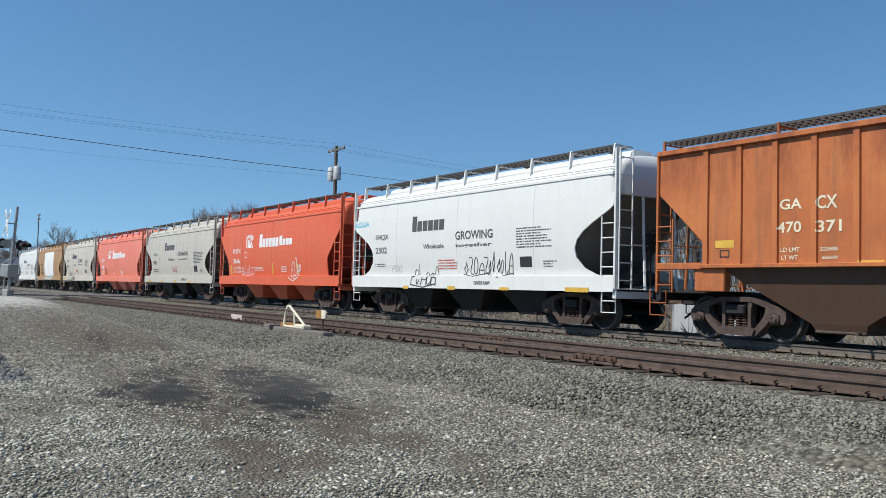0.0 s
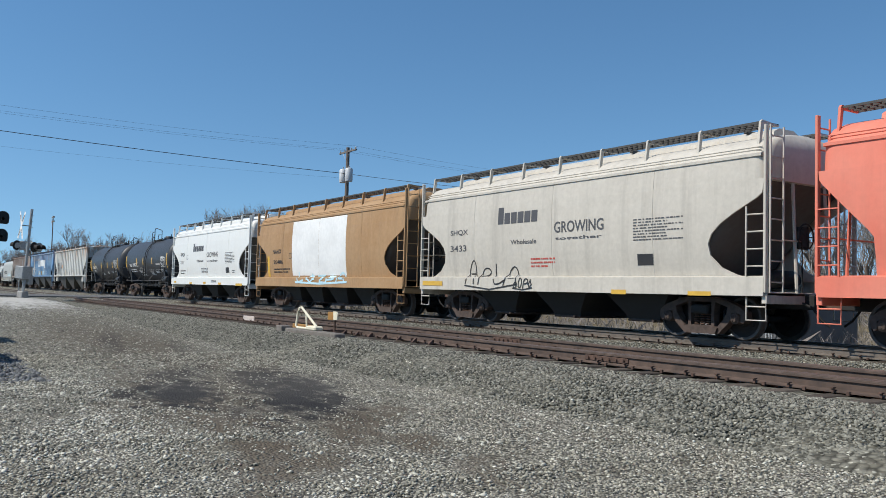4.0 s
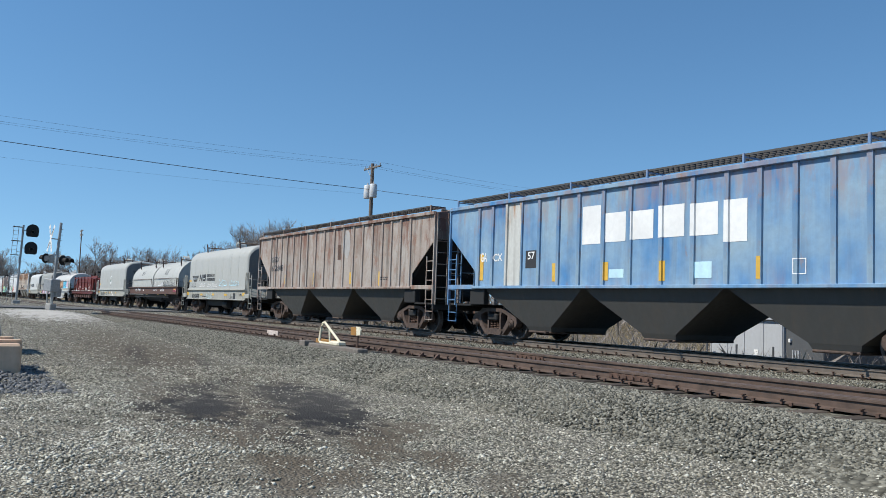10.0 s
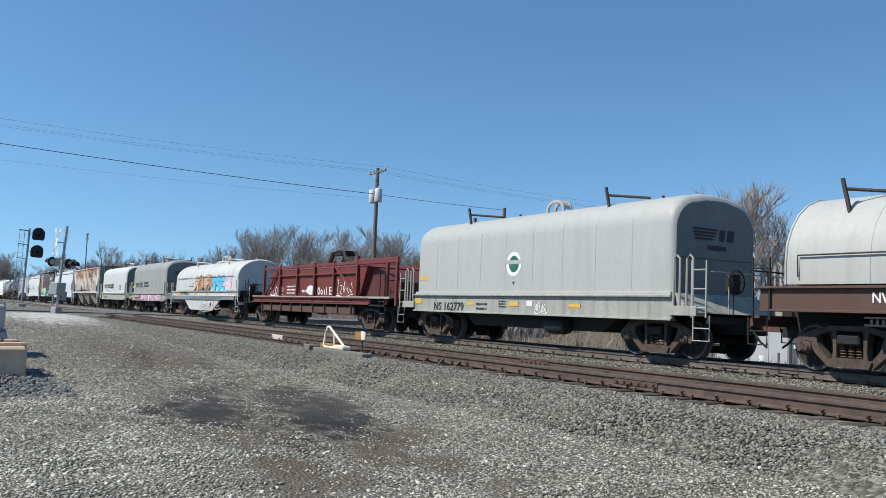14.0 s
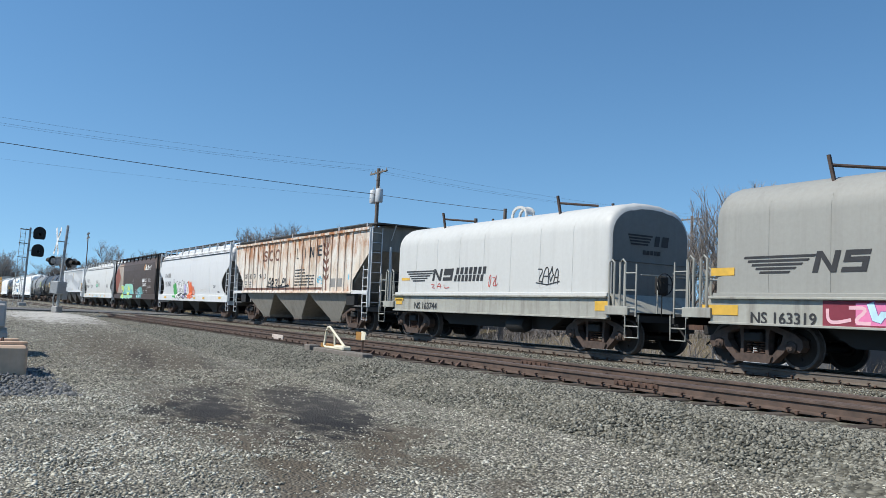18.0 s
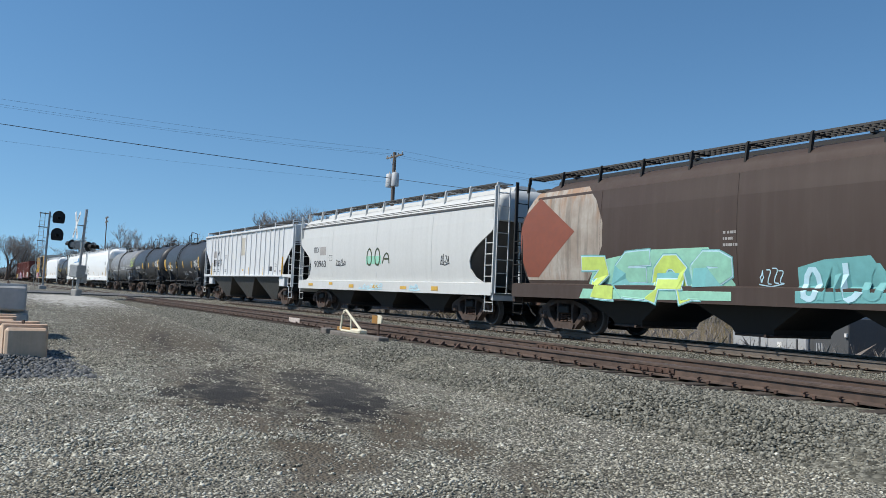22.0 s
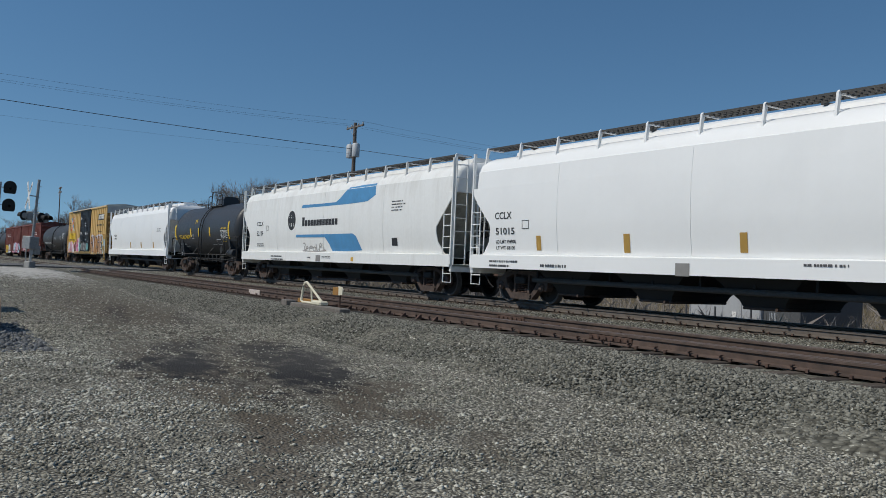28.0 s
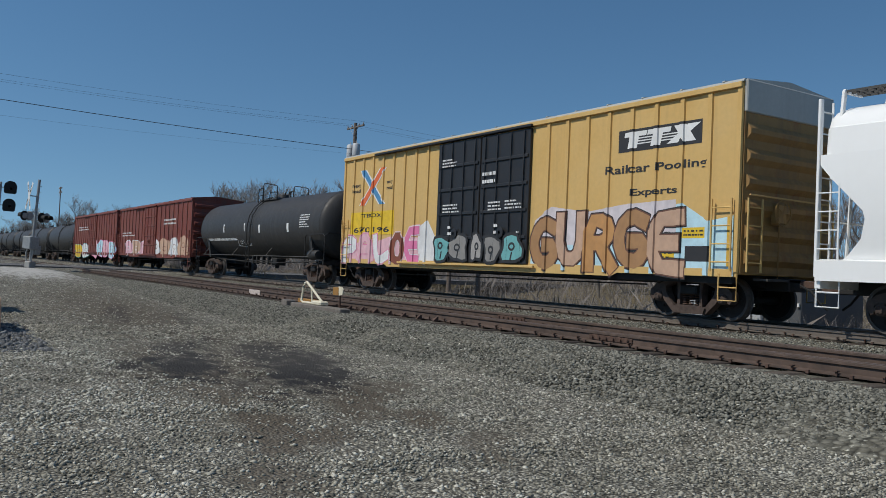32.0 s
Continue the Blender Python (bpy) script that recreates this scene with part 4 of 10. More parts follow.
def truck_meshes():
    f = Shape()
    # cast side frame: deep top chord with bulbous ends over the bearings, slanted struts round two windows, spring seat
    half_top = [(0.0, 0.89), (0.36, 0.89), (0.66, 0.82), (0.98, 0.71), (1.13, 0.60), (1.15, 0.46), (1.08, 0.36), (1.02, 0.38), (1.02, 0.53), (0.90, 0.585), (0.79, 0.56), (0.70, 0.68), (0.38, 0.79), (0.0, 0.79)]
    for d in (-1, 1):
        f.prism([(d * x, z) for x, z in half_top][::-d], "y", -0.11, 0.10)
        f.prism([(d * x, z) for x, z in ((0.80, 0.60), (0.76, 0.42), (0.70, 0.34), (0.46, 0.12), (0.30, 0.12), (0.31, 0.21), (0.42, 0.25), (0.56, 0.40), (0.67, 0.56), (0.69, 0.70))][::d], "y", -0.105, 0.1)
        f.prism([(d * x, z) for x, z in ((0.27, 0.80), (0.38, 0.80), (0.35, 0.66), (0.34, 0.42), (0.36, 0.24), (0.27, 0.22))][::d], "y", -0.095, 0.09)
    f.prism([(-0.46, 0.24), (-0.40, 0.11), (0.40, 0.11), (0.46, 0.24), (0.3, 0.29), (-0.3, 0.29)], "y", -0.15, 0.12)
    sp = Shape()
    for x in (-0.16, 0.0, 0.16):
        for i in range(5):
            sp.lathe([(0.045, 0.0), (0.072, 0.018), (0.045, 0.036)], "z", 9, (x, -0.03, 0.295 + i * 0.052))
    bo = Shape().box(-0.23, 0.23, -1.17, 1.17, 0.53, 0.73, 0.03)
    br = Shape().lathe([(0.001, -0.17), (0.07, -0.17), (0.085, -0.15), (0.115, -0.13), (0.12, 0.0), (0.12, 0.08)], "y", 14)
    for i in range(3):
        a = 2.1 * i
        br.lathe([(0.001, -0.19), (0.016, -0.19), (0.016, -0.165)], "y", 6, (0.05 * math.cos(a), 0, 0.05 * math.sin(a)))
    ax = Shape().lathe([(0.001, -1.05), (0.07, -1.05), (0.075, -0.8), (0.085, -0.6), (0.08, 0.0), (0.085, 0.6), (0.075, 0.8), (0.07, 1.05), (0.001, 1.05)], "y", 12)
    wheels = []
    for d in (-1, 1):
        w = Shape()
        w.lathe([(0.09, -0.10 * 1), (0.16, -0.09), (0.17, -0.05), (0.30, -0.02), (0.385, -0.045), (0.39, -0.07)], "y", 32, (0, 0.0, 0))
        w.lathe([(0.39, 0.06), (0.30, 0.035), (0.17, 0.02), (0.16, 0.08), (0.09, 0.09)], "y", 32)
        for i in range(3):
            a = 2 * math.pi * i / 3
            w.lathe([(0.001, -0.07), (0.03, -0.07), (0.03, -0.02)], "y", 8, (0.24 * math.cos(a), 0, 0.24 * math.sin(a)))
        rim = Shape().lathe([(0.385, -0.065), (0.44, -0.068), (0.452, -0.05), (WHEEL_R, 0.03), (0.462, 0.045), (0.484, 0.055), (0.482, 0.075), (0.45, 0.078), (0.385, 0.065)], "y", 36)
        for s in (w, rim):
            s.v = [(x, d * (0.775 - y), z) for x, y, z in s.v]
        wheels.append((w.mesh("wheel", WHEEL, 35), rim.mesh("tread_rim", TREAD, 35)))
    shoes = []
    for d in (-1, 1):
        shoes.append(Shape().prism(arc(0.89 * d, WHEEL_R, 0.50, 20 if d < 0 else 160, -20 if d < 0 else 200, 5) + arc(0.89 * d, WHEEL_R, 0.55, -20 if d < 0 else 200, 20 if d < 0 else 160, 5), "y", -0.06, 0.06).mesh("brake_shoe", BLACK))
    return dict(frame=f.mesh("side_frame", STEEL), spring=sp.mesh("spring_pack", RUSTY, 50), bolster=bo.mesh("bolster", BLACK), bearing=br.mesh("bearing", STEEL, 40),
                axle=ax.mesh("axle", BLACK, 40), wheels=wheels, shoes=shoes)


TRUCK = truck_meshes()
ROLLING = []


def add_truck(car, x):
    fm = TRUCK["frame"]
    for y in (-1.0, 1.0):
        part("side_frame", fm, None, car, at=pose(x, y, 0))
        part("spring_pack", TRUCK["spring"], None, car, at=pose(x, y, 0, 0, 0, 0 if y < 0 else 180))
        for shoe in TRUCK["shoes"]:
            part("brake_shoe", shoe, None, car, at=pose(x, y * 0.75, 0))
        for d in (-0.889, 0.889):
            part("bearing", TRUCK["bearing"], None, car, at=pose(x + d, y, WHEEL_R, 0, 0, 0 if y < 0 else 180))
    part("bolster", TRUCK["bolster"], None, car, at=pose(x, 0, 0))
    for d in (-0.889, 0.889):
        a = part("axle", TRUCK["axle"], None, car, at=pose(x + d, 0, WHEEL_R))
        for w, r in TRUCK["wheels"]:
            ROLLING.append(part("wheel", w, None, a))
            ROLLING.append(part("tread_rim", r, None, a))


def coupler_mesh():
    s = Shape().box(-0.75, -0.18, -0.09, 0.09, 0.76, 0.92, 0.02)
    s.prism([(-0.22, -0.14), (-0.05, -0.16), (0.10, -0.13), (0.12, -0.03), (0.0, 0.0), (0.02, 0.1), (0.12, 0.16), (-0.05, 0.17), (-0.22, 0.12)], "z", 0.70, 0.98)
    return s.mesh("coupler", RUSTY)


COUPLER = coupler_mesh()
HOSE = Shape().tube([(-0.55, -0.35, 0.82), (-0.3, -0.36, 0.72), (-0.12, -0.33, 0.48), (0.02, -0.28, 0.36)], 0.026, 6).mesh("brake_hose", BLACK, 60)
ROLL_CALL = []


def new_car(label, category, a, b, truck_in=2.45):
    """A railcar between the coupler faces at a (front) and b along the train."""
    L = a - b
    car = thing("railcar", label, category, "cars of the freight train", at=pose((a + b) / 2, TRACK_2, 0))
    ROLL_CALL.append((car, (a + b) / 2))
    for d in (1, -1):
        add_truck(car, d * (L / 2 - truck_in))
        part("coupler", COUPLER, None, car, at=pose(d * L / 2, 0, 0, 0, 0, 0 if d > 0 else 180))
        part("brake_hose", HOSE, None, car, at=pose(d * L / 2, 0, 0, 0, 0, 0 if d > 0 else 180))
    return car, L


def ladder_shape(p, along, height, width, rungs, r=0.018, off=(0, 0, 0)):
    """Two uprights from p, width apart in direction along, with rungs."""
    p, along = Vector(p), Vector(along)
    s = Shape()
    for k in (0, 1):
        s.tube([p + along * width * k, p + along * width * k + Vector((0, 0, height))], r * 1.25, 5)
    for i in range(rungs):
        z = Vector((0, 0, height * (i + 0.5) / rungs))
        s.tube([p + z, p + along * width + z], r * 0.85, 5)
    return s


def brake_wheel(car, x, y, z, d, mat=None):
    s = Shape()
    s.tube([(x, y + 0.26 * math.cos(t), z + 0.26 * math.sin(t)) for t in (2 * math.pi * i / 20 for i in range(20))], 0.016, 5, ring=True)
    for i in range(5):
        t = 2 * math.pi * i / 5
        s.tube([(x, y, z), (x, y + 0.26 * math.cos(t), z + 0.26 * math.sin(t))], 0.011, 4)
    part("brake_wheel", s, mat or BLACK, car, "round hand brake wheel")
    part("brake_housing", Shape().box(min(x, x - 0.2 * d), max(x, x - 0.2 * d), y - 0.16, y + 0.16, z - 0.25, z + 0.2, 0.04), mat or BLACK, car)
    part("brake_chain", Shape().tube([(x - 0.08 * d, y, z - 0.2), (x - 0.08 * d, y, 0.95)], 0.014, 5), mat or BLACK, car)


def steps(car, L, mat, inset=0.55, y=1.5, z=1.0):
    for d in (1, -1):
        for e in (1, -1):
            x = d * (L / 2 - inset)
            part("stirrup_step", Shape().tube([(x, e * y, z), (x, e * y, z - 0.55), (x - d * 0.45, e * y, z - 0.55), (x - d * 0.45, e * y, z)], 0.02, 5).tube([(x, e * y, z - 0.28), (x - d * 0.45, e * y, z - 0.28)], 0.016, 5), mat, car)


def side_at(levels):
    """The half-width of a body at a height, from its levels (z, end inset, half-width)."""
    zs, ws = [q[0] for q in levels], [q[2] for q in levels]
    return lambda z: float(np.interp(z, zs, ws))


FLOW = [(1.28, 0.98, 1.44), (1.36, 1.28, 1.455), (1.5, 1.62, 1.48), (1.75, 1.88, 1.51), (2.0, 1.93, 1.535), (2.2, 1.84, 1.546), (2.4, 1.62, 1.553), (2.6, 1.28, 1.558), (2.75, 0.98, 1.56), (2.87, 0.74, 1.558), (2.97, 0.61, 1.556), (3.25, 0.58, 1.545), (3.45, 0.58, 1.53), (3.74, 0.58, 1.505),
        (3.76, 0.58, 1.475), (3.92, 0.58, 1.42), (4.06, 0.60, 1.28), (4.17, 0.64, 1.0), (4.25, 0.7, 0.6), (4.28, 0.74, 0.2)]
# straight-edged cut-outs of the long white and the red cars, and the barrel ends of the dark one
FLOW_LONG = [(1.28, 0.95, 1.44), (1.4, 1.12, 1.46), (1.7, 1.38, 1.50), (2.05, 1.46, 1.535), (2.2, 1.42, 1.546), (2.5, 1.12, 1.555), (2.8, 0.82, 1.56), (3.05, 0.60, 1.555)] + FLOW[11:]
FLOW_BARREL = [(1.28, 1.30, 1.44), (1.5, 1.14, 1.48), (1.8, 1.0, 1.515), (2.2, 0.9, 1.546), (2.6, 0.87, 1.558), (3.0, 0.92, 1.556)] + [(z, 1.0 + 1.3 * ((z - 3.25) / 1.03) ** 1.6, w) for z, a, w in FLOW[11:]]
FLOW_RED = [(1.28, 1.62, 1.44), (1.6, 1.64, 1.495), (2.0, 1.62, 1.535), (2.12, 1.53, 1.542), (2.4, 1.25, 1.553), (2.7, 0.95, 1.56), (3.0, 0.66, 1.556), (3.08, 0.60, 1.553)] + FLOW[11:]
POST = [(1.50, 1.95, 1.47), (2.0, 1.95, 1.47), (3.12, 0.5, 1.47), (3.95, 0.5, 1.47), (4.0, 0.5, 1.45), (4.1, 0.52, 0.9), (4.16, 0.55, 0.2)]


def hopper_body(L, levels, chamfer, lift=0.0):
    loops = []
    for z, a, w in levels:
        e = L / 2 - a
        c = min(chamfer, w * 0.5)
        n = 4 if chamfer > 0.1 else 1
        loop = []
        for sx, sy, t0 in ((1, -1, -90), (1, 1, 0), (-1, 1, 90), (-1, -1, 180)):
            for i in range(n + 1):
                t = radians(t0 + 90 * i / n)
                loop.append((sx * (e - c) + c * math.cos(t), sy * (w - c) + c * math.sin(t), z + lift))
        loops.append(loop)
    return Shape().rings(loops)


def bays(car, L, count, mat, top, low, half, outer):
    """Pyramid-shaped hopper bays with outlet gates under a body."""
    span = (L - 2 * outer) / count
    for i in range(count):
        x0 = -L / 2 + outer + i * span
        x1, xm = x0 + span, x0 + span / 2
        ring = lambda a, b, w, z: [(a, -w, z), (b, -w, z), (b, w, z), (a, w, z)]
        q = part("hopper_bay", Shape().rings([ring(x0 + 0.02, x1 - 0.02, half, top), ring(x0 + span * 0.1, x1 - span * 0.1, half * 0.94, top - (top - low) * 0.25), ring(xm - 0.55, xm + 0.55, half * 0.74, low + 0.12), ring(xm - 0.5, xm + 0.5, half * 0.70, low)]), mat, car)
        part("outlet_gate", Shape().box(xm - 0.5, xm + 0.5, -half * 0.72, half * 0.72, low - 0.06, low, 0.02).tube([(xm + 0.4, -half * 0.72 - 0.12, low - 0.03), (xm + 0.4, half * 0.72, low - 0.03)], 0.035, 6), STEEL, q)


def roof_gear(car, L, bracket_mat, edge_y, edge_z, board_z, hatch_mat, step=1.55, board_y=0.98):
    half = L / 2 - 0.85
    for y in (-board_y, board_y):
        s = Shape()
        for yy in (-0.27, -0.09, 0.09, 0.27):
            s.box(-half, half, y + yy - 0.012, y + yy + 0.012, board_z - 0.045, board_z)
        n = int(2 * half / 0.16)
        for i in range(n + 1):
            x = -half + 2 * half * i / n
            s.box(x - 0.01, x + 0.01, y - 0.27, y + 0.27, board_z - 0.035, board_z - 0.005)
        part("running_board", s, GRATE, car, "open steel grating walkway")
    n = round(2 * half / step)
    br = Shape().prism([(-edge_y - 0.01, edge_z - 0.05), (-edge_y + 0.07, edge_z), (-1.22, board_z - 0.06), (-0.72, board_z - 0.06), (-0.72, board_z - 0.03), (-1.27, board_z + 0.02), (-1.31, board_z - 0.02)], "x", -0.025, 0.025)
    if board_y > 1:
        br = Shape().box(-0.03, 0.03, -edge_y - 0.01, -edge_y + 0.035, edge_z - 0.1, board_z + 0.01, 0.006).box(-0.02, 0.02, -edge_y, -0.9, board_z - 0.08, board_z - 0.05)
    bm = br.mesh("roof_bracket", bracket_mat)
    for i in range(n + 1):
        x = -half + 2 * half * i / n
        for t in (0, 180):
            part("roof_bracket", bm, None, car, at=pose(x, 0, 0, 0, 0, t))
    part("trough_hatch", Shape().prism([(-0.5, board_z - 0.3), (-0.42, board_z - 0.06), (-0.25, board_z + 0.02), (0.25, board_z + 0.02), (0.42, board_z - 0.06), (0.5, board_z - 0.3)], "x", -half + 0.3, half - 0.3), hatch_mat, car)
    for i in range(4):
        x = -half + 1.0 + (2 * half - 2.0) * i / 3
        part("hatch_latch", Shape().box(x - 0.04, x + 0.04, -0.46, 0.46, board_z - 0.02, board_z + 0.05, 0.01), GRATE, car)


def end_gear(car, L, mat, post_mat, floor, top, inset, y=1.5, deck=1.0, ladder_rungs=8, ends=(1, -1)):
    for d in (1, -1):
        x = d * (L / 2 - inset)
        for e in (-1, 1):
            part("side_ladder", ladder_shape((x - d * 0.46, e * (y + 0.03), floor), (d, 0, 0), (top - floor) * 0.52, 0.44, 5), post_mat, car)
            part("corner_post", Shape().box(min(x, x - 0.06 * d), max(x, x - 0.06 * d), e * y - 0.05, e * y + 0.05, floor, top, 0.01), post_mat, car)
            part("end_ladder", ladder_shape((x + d * 0.03, e * (y - 0.05), floor), (0, -e, 0), top - floor, 0.42, ladder_rungs), post_mat, car)
            part("end_brace", Shape().tube([(x, e * 0.55, floor), (x - d * 0.15, e * 0.55, top - 0.2)], 0.035, 6), post_mat, car)
        part("end_platform", Shape().box(min(x, x - d * 1.3), max(x, x - d * 1.3), -y + 0.02, y - 0.02, deck - 0.06, deck, 0.01), mat, car)
        part("end_sill", Shape().box(min(x, x - d * 0.12), max(x, x - d * 0.12), -y, y, deck - 0.22, deck + 0.02, 0.01), mat, car)
        part("center_sill", Shape().box(min(x + 0.3 * d, x - d * 2.6), max(x + 0.3 * d, x - d * 2.6), -0.28, 0.28, 0.68, 0.98, 0.02), BLACK, car)
        part("grab_rail", Shape().tube([(x + d * 0.02, -y + 0.5, floor + 1.05), (x + d * 0.02, y - 0.5, floor + 1.05)], 0.016, 5), post_mat, car)
    x = L / 2 - inset
    brake_wheel(car, x + 0.06, -0.35, floor + 1.15, 1)
    part("air_tank", Shape().lathe([(0.001, -0.5), (0.16, -0.48), (0.2, -0.4), (0.2, 0.4), (0.16, 0.48), (0.001, 0.5)], "y", 12, (L / 2 - 1.4, 0.2, deck + 0.3)), BLACK, car, smooth=40)


def flow_hopper(a, b, paint_mat, label, ledge_mat=None, sill_mat=None, bay_mat=None, end_mat=None, rail_mat=None, hatch_mat=None, count=3, lift=0.0, seams=True, slope_mat=None, ledge=True, board_z=4.46, flow=FLOW):
    """Covered hopper with smooth, bulging sides and round-cornered end cut-outs."""
    car, L = new_car(label, "hopper car", a, b)
    sill_mat, rail_mat, end_mat = sill_mat or paint_mat, rail_mat or paint_mat, end_mat or paint_mat
    part("body", hopper_body(L, [q for q in flow if q[0] > 3.2], 0.26, lift), paint_mat, car, smooth=32)
    # most slope_mat paints put this recessed sheet's shade into its colour
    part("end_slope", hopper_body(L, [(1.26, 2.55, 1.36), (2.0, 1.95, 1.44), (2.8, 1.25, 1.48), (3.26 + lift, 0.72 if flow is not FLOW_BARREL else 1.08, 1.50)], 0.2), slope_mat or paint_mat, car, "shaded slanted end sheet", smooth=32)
    low = [(z + (lift if z > 3.2 else 0), a, w) for z, a, w in flow if z < 3.4]
    for e in (-1, 1):
        sh = Shape()
        n = len(low)
        sh.v = [(d * (L / 2 - a), e * (w - t), z) for t in (0.0, 0.035) for d in (-1, 1) for z, a, w in low]
        sh.f = [(k, k + n, k + n + 1, k + 1) for k in range(n - 1)] + [(2 * n + k, 2 * n + k + 1, 3 * n + k + 1, 3 * n + k) for k in range(n - 1)]
        sh.f += [(k, k + 1, 2 * n + k + 1, 2 * n + k) for k in range(n - 1)] + [(n + k, 3 * n + k, 3 * n + k + 1, n + k + 1) for k in range(n - 1)]
        sh.f += [(0, 2 * n, 3 * n, n), (n - 1, 2 * n - 1, 4 * n - 1, 3 * n - 1)]
        part("side_sheet", sh, paint_mat, car, smooth=32)
    for e in (-1, 1):
        part("side_sill", Shape().prism([(e * 1.54, 0.93), (e * 1.58, 0.93), (e * 1.58, 1.30), (e * 1.46, 1.33), (e * 1.46, 1.30), (e * 1.54, 1.27)][::e], "x", -L / 2 + 0.56, L / 2 - 0.56), sill_mat, car)
        for z, y in ((3.845, 1.452), (3.905, 1.43)) if ledge else ():
            part("roof_seam", Shape().tube([(-L / 2 + 0.7, e * y, z + lift), (L / 2 - 0.7, e * y, z + lift)], 0.012, 4), ledge_mat or paint_mat, car)
        if ledge:
            part("roof_ledge", Shape().prism([(e * 1.45, 3.70 + lift), (e * 1.535, 3.705 + lift), (e * 1.535, 3.765 + lift), (e * 1.44, 3.79 + lift)][::e], "x", -L / 2 + 0.66, L / 2 - 0.66), ledge_mat or paint_mat, car)
    if seams:
        w = side_at(FLOW)
        for i in range(1, 4):
            x = -L / 2 + L * i / 4
            zs = [1.33 + 0.2 * j for j in range(13)]
            part("weld_seam", Shape().tube([(x, -w(z) - 0.001, z + (lift if z > 2 else 0)) for z in zs], 0.007, 4), paint_mat, car)
    bays(car, L, count, bay_mat or BLACK, 1.25, 0.34, 1.35, 2.9)
    if count == 4 and not ledge:
        part("discharge_pipe", Shape().tube([(-L / 2 + 3.0, -1.12, 0.66), (L / 2 - 3.0, -1.12, 0.62)], 0.07, 8), GRATE, car, "long grey discharge pipe", smooth=40)
        for k in range(9):
            x = -L / 2 + 3.2 + (L - 6.4) * k / 8
            part("pipe_hanger", Shape().box(x - 0.03, x + 0.03, -1.16, -1.06, 0.66, 1.0), BLACK, car)
    roof_gear(car, L, rail_mat, 1.36, 4.0 + lift, board_z + lift, hatch_mat or paint_mat)
    end_gear(car, L, end_mat, rail_mat, 1.0, 4.3 + lift, 0.52, 1.52, 1.0)
    steps(car, L, rail_mat)
    return car, L, lambda z: -1.585 if z < 1.31 else -side_at(FLOW)(z - lift if z > 3.2 else z)


# outside posts stand closer towards the ends
POST_X = (0.48, 1.39, 2.28, 3.08, 3.88, 4.66, 5.35, 6.03, 6.72)
POSTS = {}


